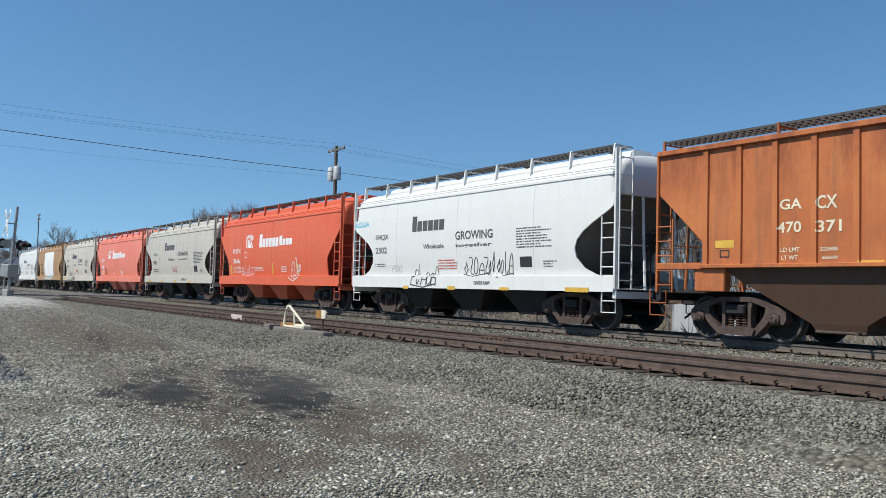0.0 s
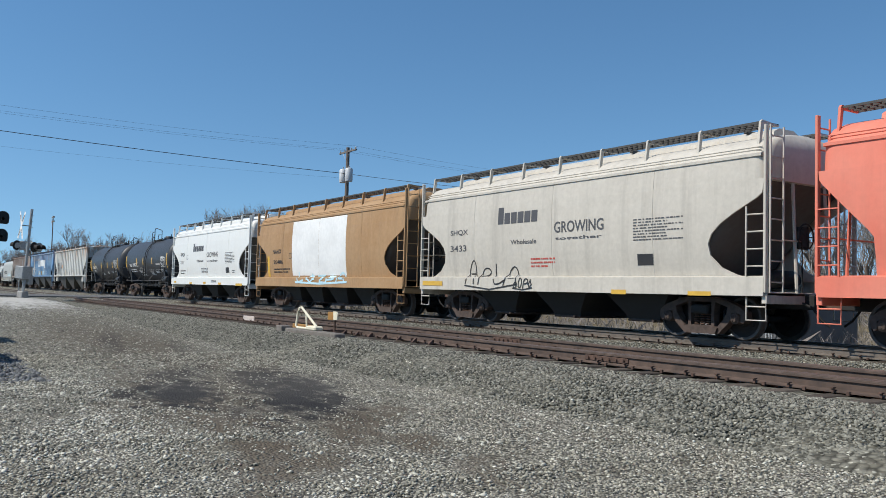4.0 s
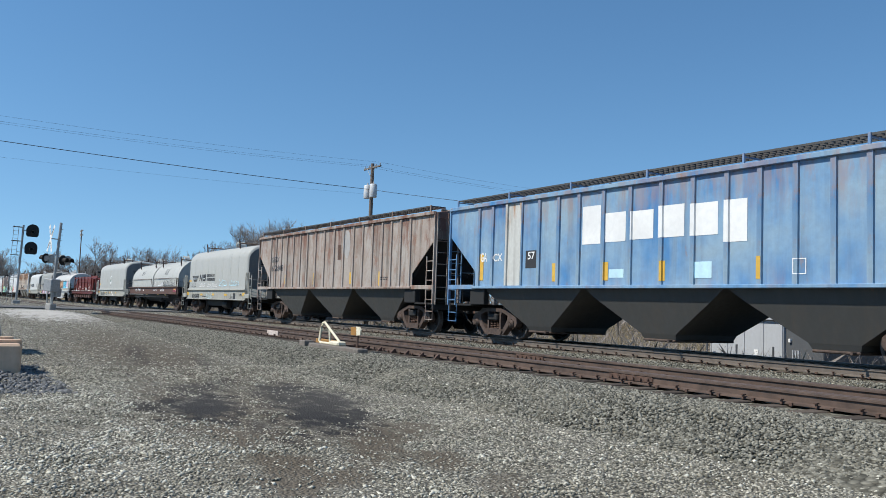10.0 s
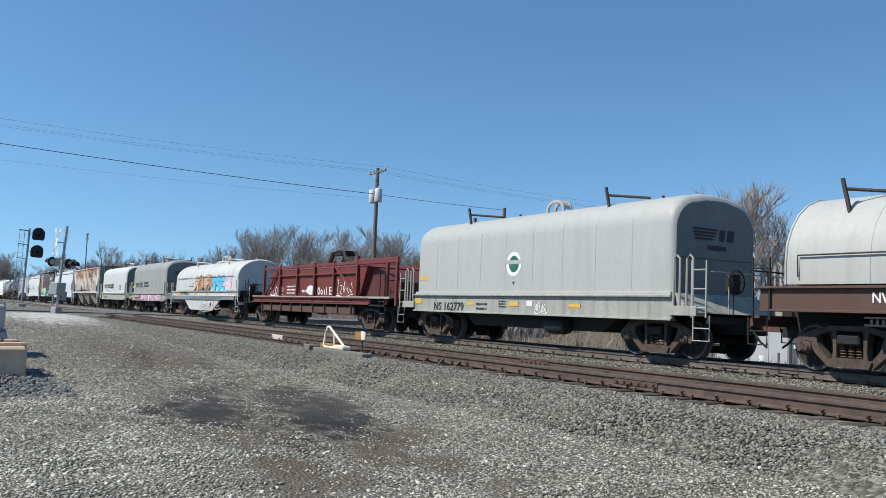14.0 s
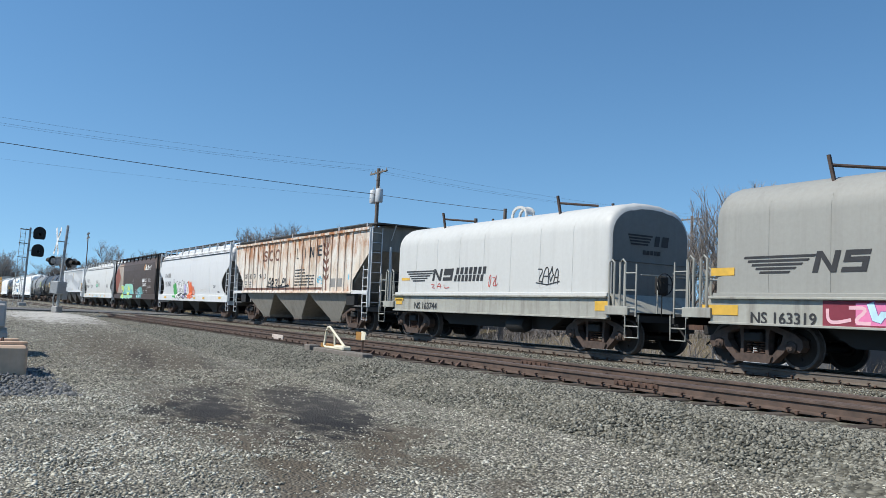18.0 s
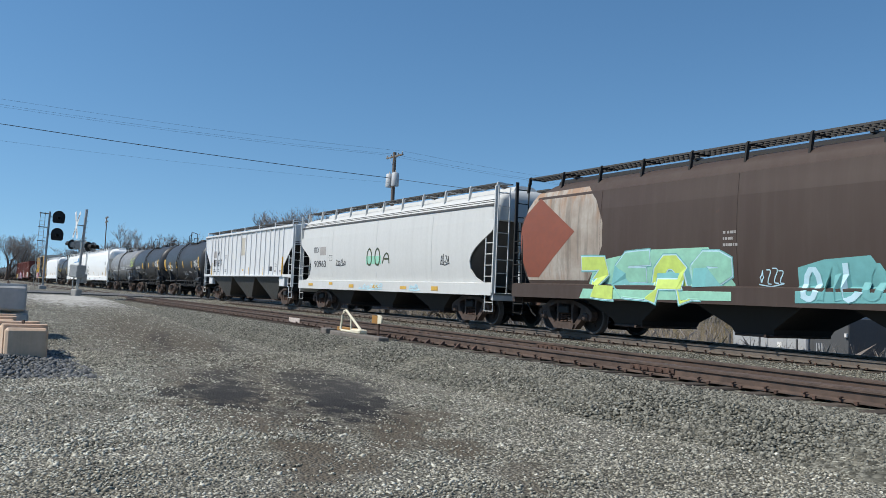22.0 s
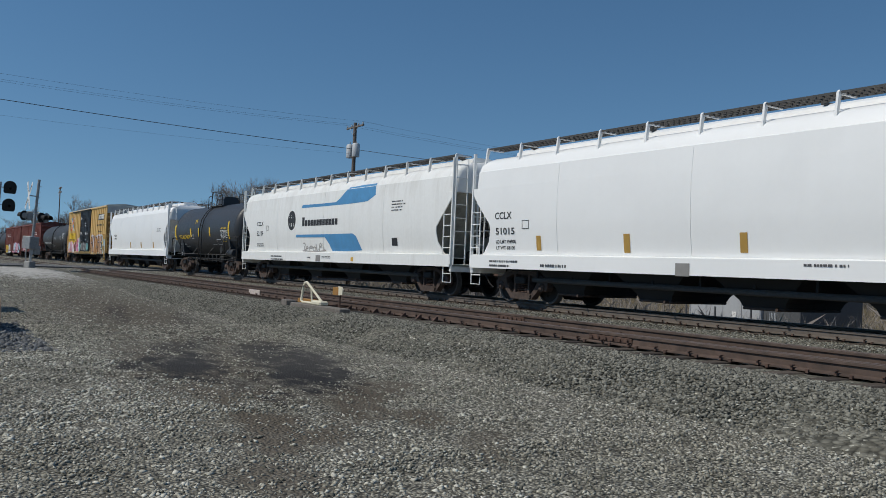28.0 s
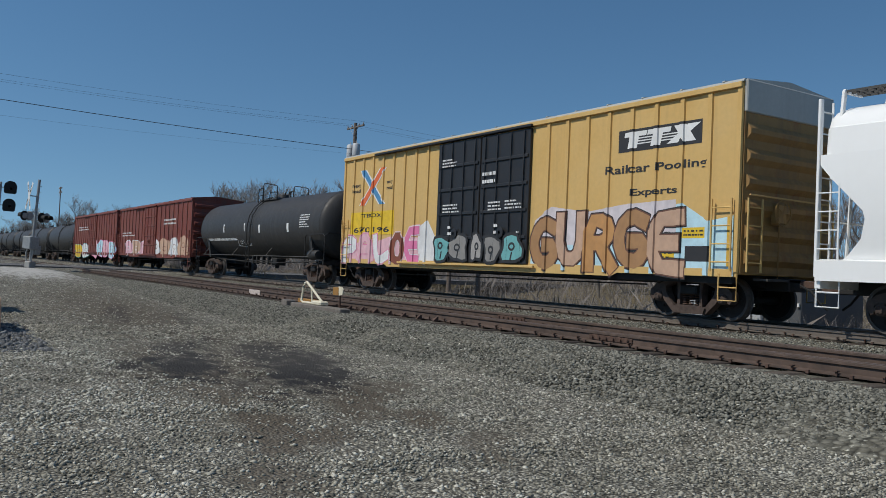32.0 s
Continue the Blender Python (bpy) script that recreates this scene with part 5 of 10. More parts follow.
def post_hopper(a, b, paint_mat, label, bay_mat=None, end_mat=None, rail_mat=None, posts=0, count=3, slope_mat=None, inset=0.5, board_z=4.25, bracket_mat=None):
    """Covered hopper with flat sides and outside posts, slanted end sheets over open platforms."""
    car, L = new_car(label, "hopper car", a, b)
    rail_mat = rail_mat or paint_mat
    part("body", hopper_body(L - 2 * (inset - 0.5), [q for q in POST if q[0] > 3.0], 0.02), slope_mat or paint_mat, car)
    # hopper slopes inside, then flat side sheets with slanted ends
    # black by default: the shade in the cut-out is put into its colour
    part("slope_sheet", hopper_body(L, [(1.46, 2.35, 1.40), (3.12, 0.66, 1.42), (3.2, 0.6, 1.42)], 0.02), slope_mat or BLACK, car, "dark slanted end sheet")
    e0, e1 = L / 2 - inset, L / 2 - 1.95
    rows = [-e1 + 0.05 + 2 * (e1 - 0.05) * i / (posts - 1) for i in range(posts)] if posts else [d * x * L / 17.6 for x in POST_X for d in (1, -1)]
    sheet = [(-e1, 1.5), (e1, 1.5), (e1, 1.98), (e0, 3.1), (e0, 3.97), (-e0, 3.97), (-e0, 3.1), (-e1, 1.98)]
    for e in (-1, 1):
        part("side_sheet", Shape().prism(sheet, "y", min(e * 1.47, e * 1.5), max(e * 1.47, e * 1.5)), paint_mat, car)
        part("top_chord", Shape().box(-e0, e0, min(e * 1.44, e * 1.59), max(e * 1.44, e * 1.60), 3.92, 4.03, 0.012), paint_mat, car)
        part("bottom_chord", Shape().box(-e1 - 0.05, e1 + 0.05, min(e * 1.44, e * 1.6), max(e * 1.44, e * 1.6), 1.46, 1.54, 0.012), paint_mat, car)
        for x0, x1 in ((-e0, -e1), (e1, e0)):
            part("platform_rail", Shape().box(x0, x1, min(e * 1.5, e * 1.56), max(e * 1.5, e * 1.56), 1.44, 1.58, 0.012), rail_mat, car)
        for d in (1, -1):
            part("sill_bracket", Shape().box(min(d * (e1 - 0.5), d * (e1 + 0.25)), max(d * (e1 - 0.5), d * (e1 + 0.25)), min(e * 1.3, e * 1.5), max(e * 1.3, e * 1.5), 0.98, 1.47, 0.02), bracket_mat or BLACK, car)
        ph = Shape().prism([(-0.072, 0.0), (-0.058, -0.05), (0.058, -0.05), (0.072, 0.0)], "z", 1.5, 3.95).mesh("side_post", paint_mat)
        for x in rows:
            part("side_post", ph, None, car, at=pose(x, e * 1.498, 0, 0, 0, 0 if e < 0 else 180))
    POSTS[car.name] = (rows, 0.058, 0.072, 0.047)
    bays(car, L, count, bay_mat or BLACK, 1.48, 0.30, 1.42, 2.3)
    roof_gear(car, L, rail_mat, 1.5, 4.03, board_z, paint_mat, 2.6, 1.2)
    for d in (1, -1) if board_z < 4.22 else ():
        part("roof_end_platform", Shape().box(min(d * (L / 2 - 0.95), d * (L / 2 - 0.12)), max(d * (L / 2 - 0.95), d * (L / 2 - 0.12)), -1.45, 1.45, board_z - 0.07, board_z - 0.02), GRATE, car)
        part("platform_strut", Shape().tube([(d * (L / 2 - 0.14), -0.6, board_z - 0.06), (d * (L / 2 - inset), -0.6, 3.55)], 0.02, 5), rail_mat, car)
        part("end_post", Shape().box(d * (L / 2 - 0.3) - 0.035, d * (L / 2 - 0.3) + 0.035, -0.75, -0.68, 0.9, 3.3, 0.01), rail_mat, car)
    end_gear(car, L, end_mat or BLACK, rail_mat, 0.95, 4.0, inset - 0.04, 1.5, 1.0)
    steps(car, L, rail_mat, 0.5)
    return car, L, lambda z: -1.503


def dome_ring(x, r, c, n=40):
    return [(x, r * math.sin(2 * math.pi * i / n), c + r * math.cos(2 * math.pi * i / n)) for i in range(n)]


def tank_car(a, b, mat, label, r=1.46, c=2.52, rail_mat=None, ladder_x=0.0, top_x=0.0, placard=False, dome=False):
    car, L = new_car(label, "tank car", a, b, 2.2)
    rail_mat = rail_mat or BLACK
    half = L / 2 - 0.6
    dish = 0.5
    prof = [(half, 0.05)] + [(half - dish + dish * math.cos(radians(t)), r * math.sin(radians(t)) ** 0.82) for t in (8, 18, 30, 42, 54, 66, 76, 84)]
    loops = [dome_ring(x, q, c) for x, q in prof] + [dome_ring(x, r, c) for x in (half - dish, 0.0, -half + dish)] + [dome_ring(-x, q, c) for x, q in prof[::-1]]
    part("tank", Shape().rings(loops), mat, car, smooth=40)
    for x in (half - dish, -half + dish):
        part("weld_ring", Shape().tube([(x, (r + 0.002) * math.sin(2 * math.pi * i / 48), c + (r + 0.002) * math.cos(2 * math.pi * i / 48)) for i in range(48)], 0.0045, 4, ring=True), mat, car)
    # manway, valves and guard rail on top
    t = c + r
    k = top_x
    if dome:
        part("valve_dome", Shape().prism([(-0.45, -0.1), (-0.45, 0.3), (-0.36, 0.42), (-0.2, 0.46), (0.2, 0.46), (0.36, 0.42), (0.45, 0.3), (0.45, -0.1)], "x", k - 0.1, k + 0.75), mat, car, "round-edged black valve dome", smooth=50).matrix_basis = pose(0, 0, t)
    else:
        part("manway", Shape().lathe([(0.001, 0.2), (0.24, 0.19), (0.27, 0.15), (0.27, -0.12)], "z", 18, (k + 0.45, 0, t)), mat, car, smooth=40)
        part("valve_box", Shape().box(k - 0.3, k + 0.05, -0.2, 0.2, t - 0.1, t + 0.14, 0.03), mat, car)
        for u in (0.2, 0.85):
            part("vent_pipe", Shape().tube([(k + u, 0.18, t - 0.05), (k + u, 0.18, t + 0.3), (k + u + 0.08, 0.18, t + 0.33)], 0.035, 6), rail_mat, car)
    for e in (-1, 1):
        part("top_platform", Shape().box(k - 0.85, k + 1.45, min(e * 0.4, e * 0.75), max(e * 0.4, e * 0.75), t - 0.12, t - 0.07), GRATE, car)
        y = e * 0.8
        for pts in ([(-0.85, -0.22), (-0.85, 0.4), (-0.8, 0.46), (-0.34, 0.5), (-0.28, 0.44), (-0.28, -0.15)],
                    [(-0.22, -0.15), (-0.22, 0.62), (-0.16, 0.7), (0.2, 0.7), (1.5, 0.52), (1.56, 0.46), (1.56, -0.2)],
                    [(0.62, -0.15), (0.66, 0.16), (0.74, 0.24), (1.2, 0.22), (1.56, 0.2)]):
            part("guard_rail", Shape().tube([(k + u, y, t + w) for u, w in pts], 0.024, 5), rail_mat, car, "black tube guard rail")
        part("guard_rail", Shape().tube([(k - 0.85, y, t + 0.12), (k - 0.28, y, t + 0.15)], 0.018, 5), rail_mat, car, "black tube guard rail")
    for e in (-1, 1):
        lad = Shape()
        for x in (-0.22, 0.22):
            pts = [(ladder_x + x, e * ((r + 0.1) * math.cos(radians(g))), c + (r + 0.1) * math.sin(radians(g))) for g in (72, 55, 38, 20, 0)] + [(ladder_x + x, e * (r + 0.1), 0.85), (ladder_x + x, e * (r + 0.1), 0.5)]
            lad.tube(pts, 0.024, 5)
        for g in (65, 50, 36, 22, 8):
            q = (e * ((r + 0.1) * math.cos(radians(g))), c + (r + 0.1) * math.sin(radians(g)))
            lad.tube([(ladder_x - 0.22, *q), (ladder_x + 0.22, *q)], 0.016, 4)
        for i in range(6):
            lad.tube([(ladder_x - 0.22, e * (r + 0.1), 0.55 + 0.34 * i), (ladder_x + 0.22, e * (r + 0.1), 0.55 + 0.34 * i)], 0.016, 4)
        part("side_ladder", lad, rail_mat, car)
        part("hand_rail", Shape().tube([(-half + 1.3, e * 1.52, 1.12), (half - 1.3, e * 1.52, 1.12)], 0.02, 5), GRATE, car, "worn grey side rail")
        for i in range(4):
            x = -half + 1.5 + (2 * half - 3.0) * i / 3
            part("rail_stay", Shape().tube([(x, e * 1.52, 1.12), (x + 0.2, e * 1.30, 1.5)], 0.02, 4), GRATE, car)
    for d in (1, -1):
        x = d * (L / 2 - 0.45)
        part("stub_sill", Shape().box(min(x, x - d * 3.4), max(x, x - d * 3.4), -0.3, 0.3, 0.66, 1.0, 0.03), BLACK, car)
        part("saddle", Shape().prism([(-1.2, 1.0), (1.2, 1.0), (1.36, 2.0), (1.3, 2.1)] + [(r * 1.01 * math.sin(radians(g)), c - r * 1.01 * math.cos(radians(g))) for g in (55, 35, 15, -15, -35, -55)] + [(-1.3, 2.1), (-1.36, 2.0)], "x", d * (L / 2 - 2.2) - 0.14, d * (L / 2 - 2.2) + 0.14), mat, car)
        part("end_platform", Shape().box(min(x, x - d * 0.75), max(x, x - d * 0.75), -1.5, 1.5, 0.98, 1.03), BLACK, car)
        part("end_beam", Shape().box(min(x, x - d * 0.1), max(x, x - d * 0.1), -1.5, 1.5, 0.82, 1.02, 0.01), BLACK, car)
        hr = Shape()
        for e in (-1, 1):
            hr.tube([(x, e * 1.48, 1.0), (x, e * 1.48, 2.0), (x, e * 1.35, 2.1), (x, 0, 2.1)], 0.022, 5)
            hr.tube([(x - d * 1.9, e * 1.5, 1.08), (x - d * 1.9, e * 1.5, 1.95), (x - d * 1.75, e * 1.5, 2.05), (x - d * 0.1, e * 1.5, 2.05), (x, e * 1.48, 1.95)], 0.022, 5)
            hr.tube([(x, e * 0.5, 1.0), (x - d * 0.4, e * 0.3, 1.9)], 0.018, 5)
        part("end_rail", hr, rail_mat, car)
        if placard:
            part("placard_holder", Shape().prism([(x - d * 2.3 - 0.02, 1.62), (x - d * 2.3 + 0.25, 1.35), (x - d * 2.3, 1.08), (x - d * 2.3 - 0.26, 1.35)], "y", -1.54, -1.51), BLACK, car)
    brake_wheel(car, L / 2 - 0.42, -0.55, 1.75, 1)
    part("brake_tank", Shape().lathe([(0.001, -0.45), (0.17, -0.43), (0.2, -0.35), (0.2, 0.35), (0.17, 0.43), (0.001, 0.45)], "x", 12, (L / 2 - 2.0, -1.2, 1.22)), mat, car, smooth=40)
    part("bottom_outlet", Shape().lathe([(0.22, 1.1), (0.22, 0.9), (0.1, 0.78), (0.1, 0.55), (0.001, 0.55)], "z", 14), BLACK, car, smooth=40)
    for u in (-0.9, -0.35, 0.45, 1.15):
        part("brake_hanger", Shape().box(u - 0.06, u + 0.06, -0.95, -0.8, 0.72, 1.12, 0.01), BLACK, car)
    part("brake_beam", Shape().box(-1.6, 1.7, -0.93, -0.82, 0.86, 0.92, 0.01), BLACK, car)
    part("brake_valve", Shape().box(1.5, 2.1, -0.9, -0.4, 0.7, 1.05, 0.05), BLACK, car)
    part("piping", Shape().tube([(-half + 1.5, -0.9, 0.95), (-1.0, -0.9, 0.8), (1.2, -0.9, 0.8), (half - 1.5, -0.9, 0.95)], 0.03, 5), BLACK, car)
    steps(car, L, rail_mat, 0.5, 1.48, 1.0)

    def near(z):
        return -math.sqrt(max(0.01, r * r - (z - c) ** 2)) - 0.004
    return car, L, near


def coil_frame(car, L, mat, low, high, belly=0.0, walk_mat=None, taper=(2.6, 4.0), inset=0.75):
    half = L / 2 - inset
    for e in (-1, 1):
        y0, y1 = sorted((e * 1.38, e * 1.46))
        out = [(-half, high), (-half, low)] + ([(-half + taper[0], low), (-half + taper[1], low - belly), (half - taper[1], low - belly), (half - taper[0], low)] if belly else []) + [(half, low), (half, high)]
        part("side_girder", Shape().prism(out, "y", y0, y1), mat, car)
        part("top_flange", Shape().box(-half, half, min(e * 1.3, e * 1.55), max(e * 1.3, e * 1.55), high - 0.05, high, 0.008), mat, car)
        part("bottom_flange", Shape().box(-half, half, min(e * 1.34, e * 1.52), max(e * 1.34, e * 1.52), low, low + 0.05, 0.008), mat, car)
    part("deck", Shape().box(-half, half, -1.38, 1.38, low + 0.1, high - 0.08), BLACK, car)
    part("center_sill", Shape().box(-L / 2 + 0.4, L / 2 - 0.4, -0.3, 0.3, 0.6, low + 0.1, 0.02), BLACK, car)
    part("brake_cylinder", Shape().lathe([(0.001, -0.4), (0.16, -0.38), (0.18, -0.3), (0.18, 0.3), (0.1, 0.36), (0.001, 0.55)], "x", 12, (0.6, -0.75, 0.72)), BLACK, car, smooth=40)
    part("brake_rod", Shape().tube([(-half + 2.5, -0.7, 0.66), (half - 2.5, -0.7, 0.62)], 0.022, 5), BLACK, car)
    for d in (1, -1):
        x = d * (L / 2 - 0.5)
        part("end_deck", Shape().box(min(x, d * half), max(x, d * half) + 0.0, -1.48, 1.48, 0.98, 1.04).box(min(x, x - 0.1 * d), max(x, x - 0.1 * d), -1.48, 1.48, 0.82, 1.04), mat if inset < 1 else BLACK, car)
        for e in (-1, 1):
            part("corner_rail", ladder_shape((x - d * 0.5, e * 1.5, 0.95), (d, 0, 0), 1.25, 0.40, 3, 0.02), walk_mat or mat, car)
        part("end_rail", Shape().tube([(x, -1.45, 1.95), (x, 1.45, 1.95)], 0.018, 5).tube([(x, -0.9, 1.04), (x, -0.9, 1.95)], 0.018, 5).tube([(x, 0.9, 1.04), (x, 0.9, 1.95)], 0.018, 5), walk_mat or mat, car)
    brake_wheel(car, L / 2 - 0.42, -0.75, 1.75, 1)
    steps(car, L, walk_mat or mat, 0.5, 1.5, 1.0)


def hood_outline(w, z0, z1, top, n=6, crown=0.0):
    """Hood outline: upright sides to z1, round shoulders, an almost flat crown. crown 1: one round curve instead."""
    rx = w if crown else 0.8
    rise = 0.0 if crown else 0.07
    pts = [(-w, z0)]
    for i in range(n + 1):
        t = radians(90 * i / n)
        pts.append((-w + rx * (1 - math.cos(t)), z1 + (top - rise - z1) * math.sin(t)))
    if not crown:
        pts += [(-w * 0.28, top - 0.016), (0.0, top)]
    return pts + [(-y, z) for y, z in pts[::-1][1:]]


def hood(car, x0, x1, out, mat, end_mat, ribs=(), name="hood", soft=0.0):
    """A hood shell with a rolled rim at each end; soft: how far its end edges are rounded. Returns the part."""
    n = len(out)
    base = out[0][1]
    sized = lambda x, k: [(x, y * k, base + (z - base) * k) for y, z in out]
    if soft:
        steps_ = ((0.0, 1 - 0.30 * soft), (0.12 * soft, 1 - 0.16 * soft), (0.4 * soft, 1 - 0.05 * soft), (soft, 1.0))
        loops = [sized(x0 + d, k) for d, k in steps_] + [sized(x1 - d, k) for d, k in steps_[::-1]]
    else:
        loops = [sized(x, 1.0) for x in (x0, x0 + 0.12, x1 - 0.12, x1)]
    h = part(name, Shape().rings(loops, cap=False, closed=False), mat, car, smooth=35)
    k = 1 - 0.30 * soft
    for x, d in ((x0 + 0.005, -1), (x1 - 0.005, 1)):
        part("hood_end", Shape().prism([(y * k, base + (z - base) * k) for y, z in out], "x", x - 0.012, x + 0.012), end_mat, h)
        if not soft:
            part("hood_rim", Shape().tube([(x, y * 1.002, z) for y, z in out], 0.028, 5), mat, h)
    for x in ribs:
        part("hood_seam", Shape().tube([(x, y * 1.001, z + 0.002) for y, z in out], 0.006, 4), mat, h)
    return h


def lift_bow(car, x, z, mat, h=0.42):
    """A hoop of two bent plates joined by a curved strap."""
    for y in (-0.14, 0.14):
        outer = [(x + 0.4 * math.cos(radians(180 - g)), z + h * 0.35 + h * 0.65 * math.sin(radians(g))) for g in range(0, 181, 20)]
        inner = [(x + 0.32 * math.cos(radians(g)), z + h * 0.35 + h * 0.46 * math.sin(radians(g))) for g in range(0, 181, 20)]
        part("lifting_bow", Shape().prism([(x - 0.4, z)] + outer + [(x + 0.4, z), (x + 0.32, z)] + inner + [(x - 0.32, z)], "y", y - 0.03, y + 0.03), mat, car)
    strap = [(x + 0.38 * math.cos(radians(180 - g)), z + h * 0.34 + h * 0.62 * math.sin(radians(g))) for g in range(60, 181, 20)]
    part("bow_strap", Shape().rings([[(u, -0.11, w), (u, 0.11, w), (u, 0.11, w - 0.02), (u, -0.11, w - 0.02)] for u, w in strap]), mat, car)
    part("bow_plate", Shape().box(x - 0.62, x + 0.62, -0.3, 0.3, z - 0.05, z + 0.015, 0.01), mat, car)


def stack_guide(car, x, y, z, mat, lean=1):
    s = Shape().tube([(x + 0.12 * lean, y, z - 0.35), (x, y - 0.05, z + 0.3), (x - 0.02 * lean, y - 0.06, z + 0.42)], 0.045, 5)
    s.tube([(x, y - 0.05, z + 0.22), (x + 0.75 * lean, y * 0.25, z + 0.16)], 0.035, 5)
    part("stacking_guide", s, mat, car)


def coil_car(a, b, hood_mat, end_mat, frame_mat, label, top=3.9, w=1.42, z0=1.47, z1=3.12, inset=1.65):
    car, L = new_car(label, "coil car", a, b)
    coil_frame(car, L, frame_mat, 0.86, 1.44, 0.0, frame_mat, inset=inset - 0.05)
    out = hood_outline(w, z0, z1, top)
    half = L / 2 - inset
    hood(car, -half, half, out, hood_mat, end_mat, soft=0.24)
    ys, zs = [abs(p[0]) for p in out[:9]], [p[1] for p in out[:9]]
    side = lambda z: float(np.interp(z, zs, ys))
    n = round(2 * half / 1.35)
    for i in range(1, n):
        x = -half + 2 * half * i / n
        for e in (-1, 1):
            part("panel_seam", Shape().tube([(x, e * (side(z) + 0.001), z) for z in (z0 + 0.02, z1, z1 + 0.15, z1 + 0.3)], 0.006, 4), hood_mat, car)
    lift_bow(car, 0, top - 0.02, hood_mat)
    for x in (-half * 0.55, half * 0.55):
        for e in (-1, 1):
            stack_guide(car, x, e * 1.02, top - 0.1, STEEL, 1)
    for e in (-1, 1):
        part("hood_skirt", Shape().box(-half, half, min(e * w - 0.03 * e, e * w + 0.05 * e), max(e * w - 0.03 * e, e * w + 0.05 * e), z0 - 0.06, z0 + 0.05, 0.01), hood_mat, car)
    # slanted end sheet below the hood, tall corner grabs, dark belly between the trucks
    for d in (1, -1):
        x = d * half
        part("end_sheet", Shape().prism([(x - 0.02 * d, 1.5), (x + 0.06 * d, 1.5), (x + 0.5 * d, 1.06), (x + 0.5 * d, 1.0), (x - 0.02 * d, 1.0)][::d], "y", -1.36, 1.36), frame_mat, car, "grey slanted end sheet")
        part("end_crease", Shape().tube([(x + 0.02 * d, -1.25, 2.35), (x + 0.02 * d, 1.25, 2.35)], 0.02, 5), end_mat, car)
        for e in (-1, 1):
            for u in (0.12, 0.5):
                part("corner_grab", Shape().tube([(x + d * u, e * 1.5, 1.0), (x + d * u, e * 1.5, 2.25), (x + d * (u + 0.09), e * 1.5, 2.33), (x + d * (u + 0.18), e * 1.5, 2.25), (x + d * (u + 0.18), e * 1.5, 1.0)], 0.026, 6), frame_mat, car, "pale grey bent corner grab")
            part("corner_plate", Shape().box(min(x, x + d * 0.8), max(x, x + d * 0.8), min(e * 1.44, e * 1.53), max(e * 1.44, e * 1.53), 0.98, 1.2, 0.01), frame_mat, car)
    part("belly", Shape().prism([(-half + 2.2, 0.9), (-half + 2.9, 0.5), (half - 2.9, 0.5), (half - 2.2, 0.9)], "y", -0.9, 0.9), BLACK, car, "sooty black belly of the frame")
    part("brake_reservoir", Shape().lathe([(0.001, -0.45), (0.2, -0.42), (0.24, -0.3), (0.24, 0.3), (0.2, 0.42), (0.001, 0.45)], "x", 12, (1.4, -1.05, 0.62)), BLACK, car, smooth=40)
    for i in range(7):
        x = -L / 2 + 3.2 + (L - 6.4) * i / 6
        part("frame_gusset", Shape().prism([(-1.3, 0.9), (-1.3, 1.38), (-1.43, 1.38), (-1.43, 1.0)], "x", x, x + 0.03), BLACK, car)
    # emblem on the front end
    x = half + 0.02
    for k in range(4):
        z = 2.78 + 0.075 * k
        part("end_stripe", Shape().box(x, x + 0.004, -0.72 - 0.03 * k, -0.12 + 0.05 * k, z, z + 0.045), INK, car, "black stripe of an end emblem")
    for u, v in ((0.1, 0.3), (0.36, 0.62)):
        part("end_block", Shape().prism([(u, 2.78), (v - 0.04, 2.78), (v, 3.05), (u + 0.04, 3.05)], "x", x, x + 0.004), INK, car, "black block of an end emblem")
    for u in range(5):
        part("end_mark", Shape().box(x, x + 0.004, -0.3 + 0.13 * u, -0.2 + 0.13 * u, 2.55, 2.66), INK, car)
    return car, L, lambda z: -1.468 if z < z0 - 0.05 else -side(z) - 0.003


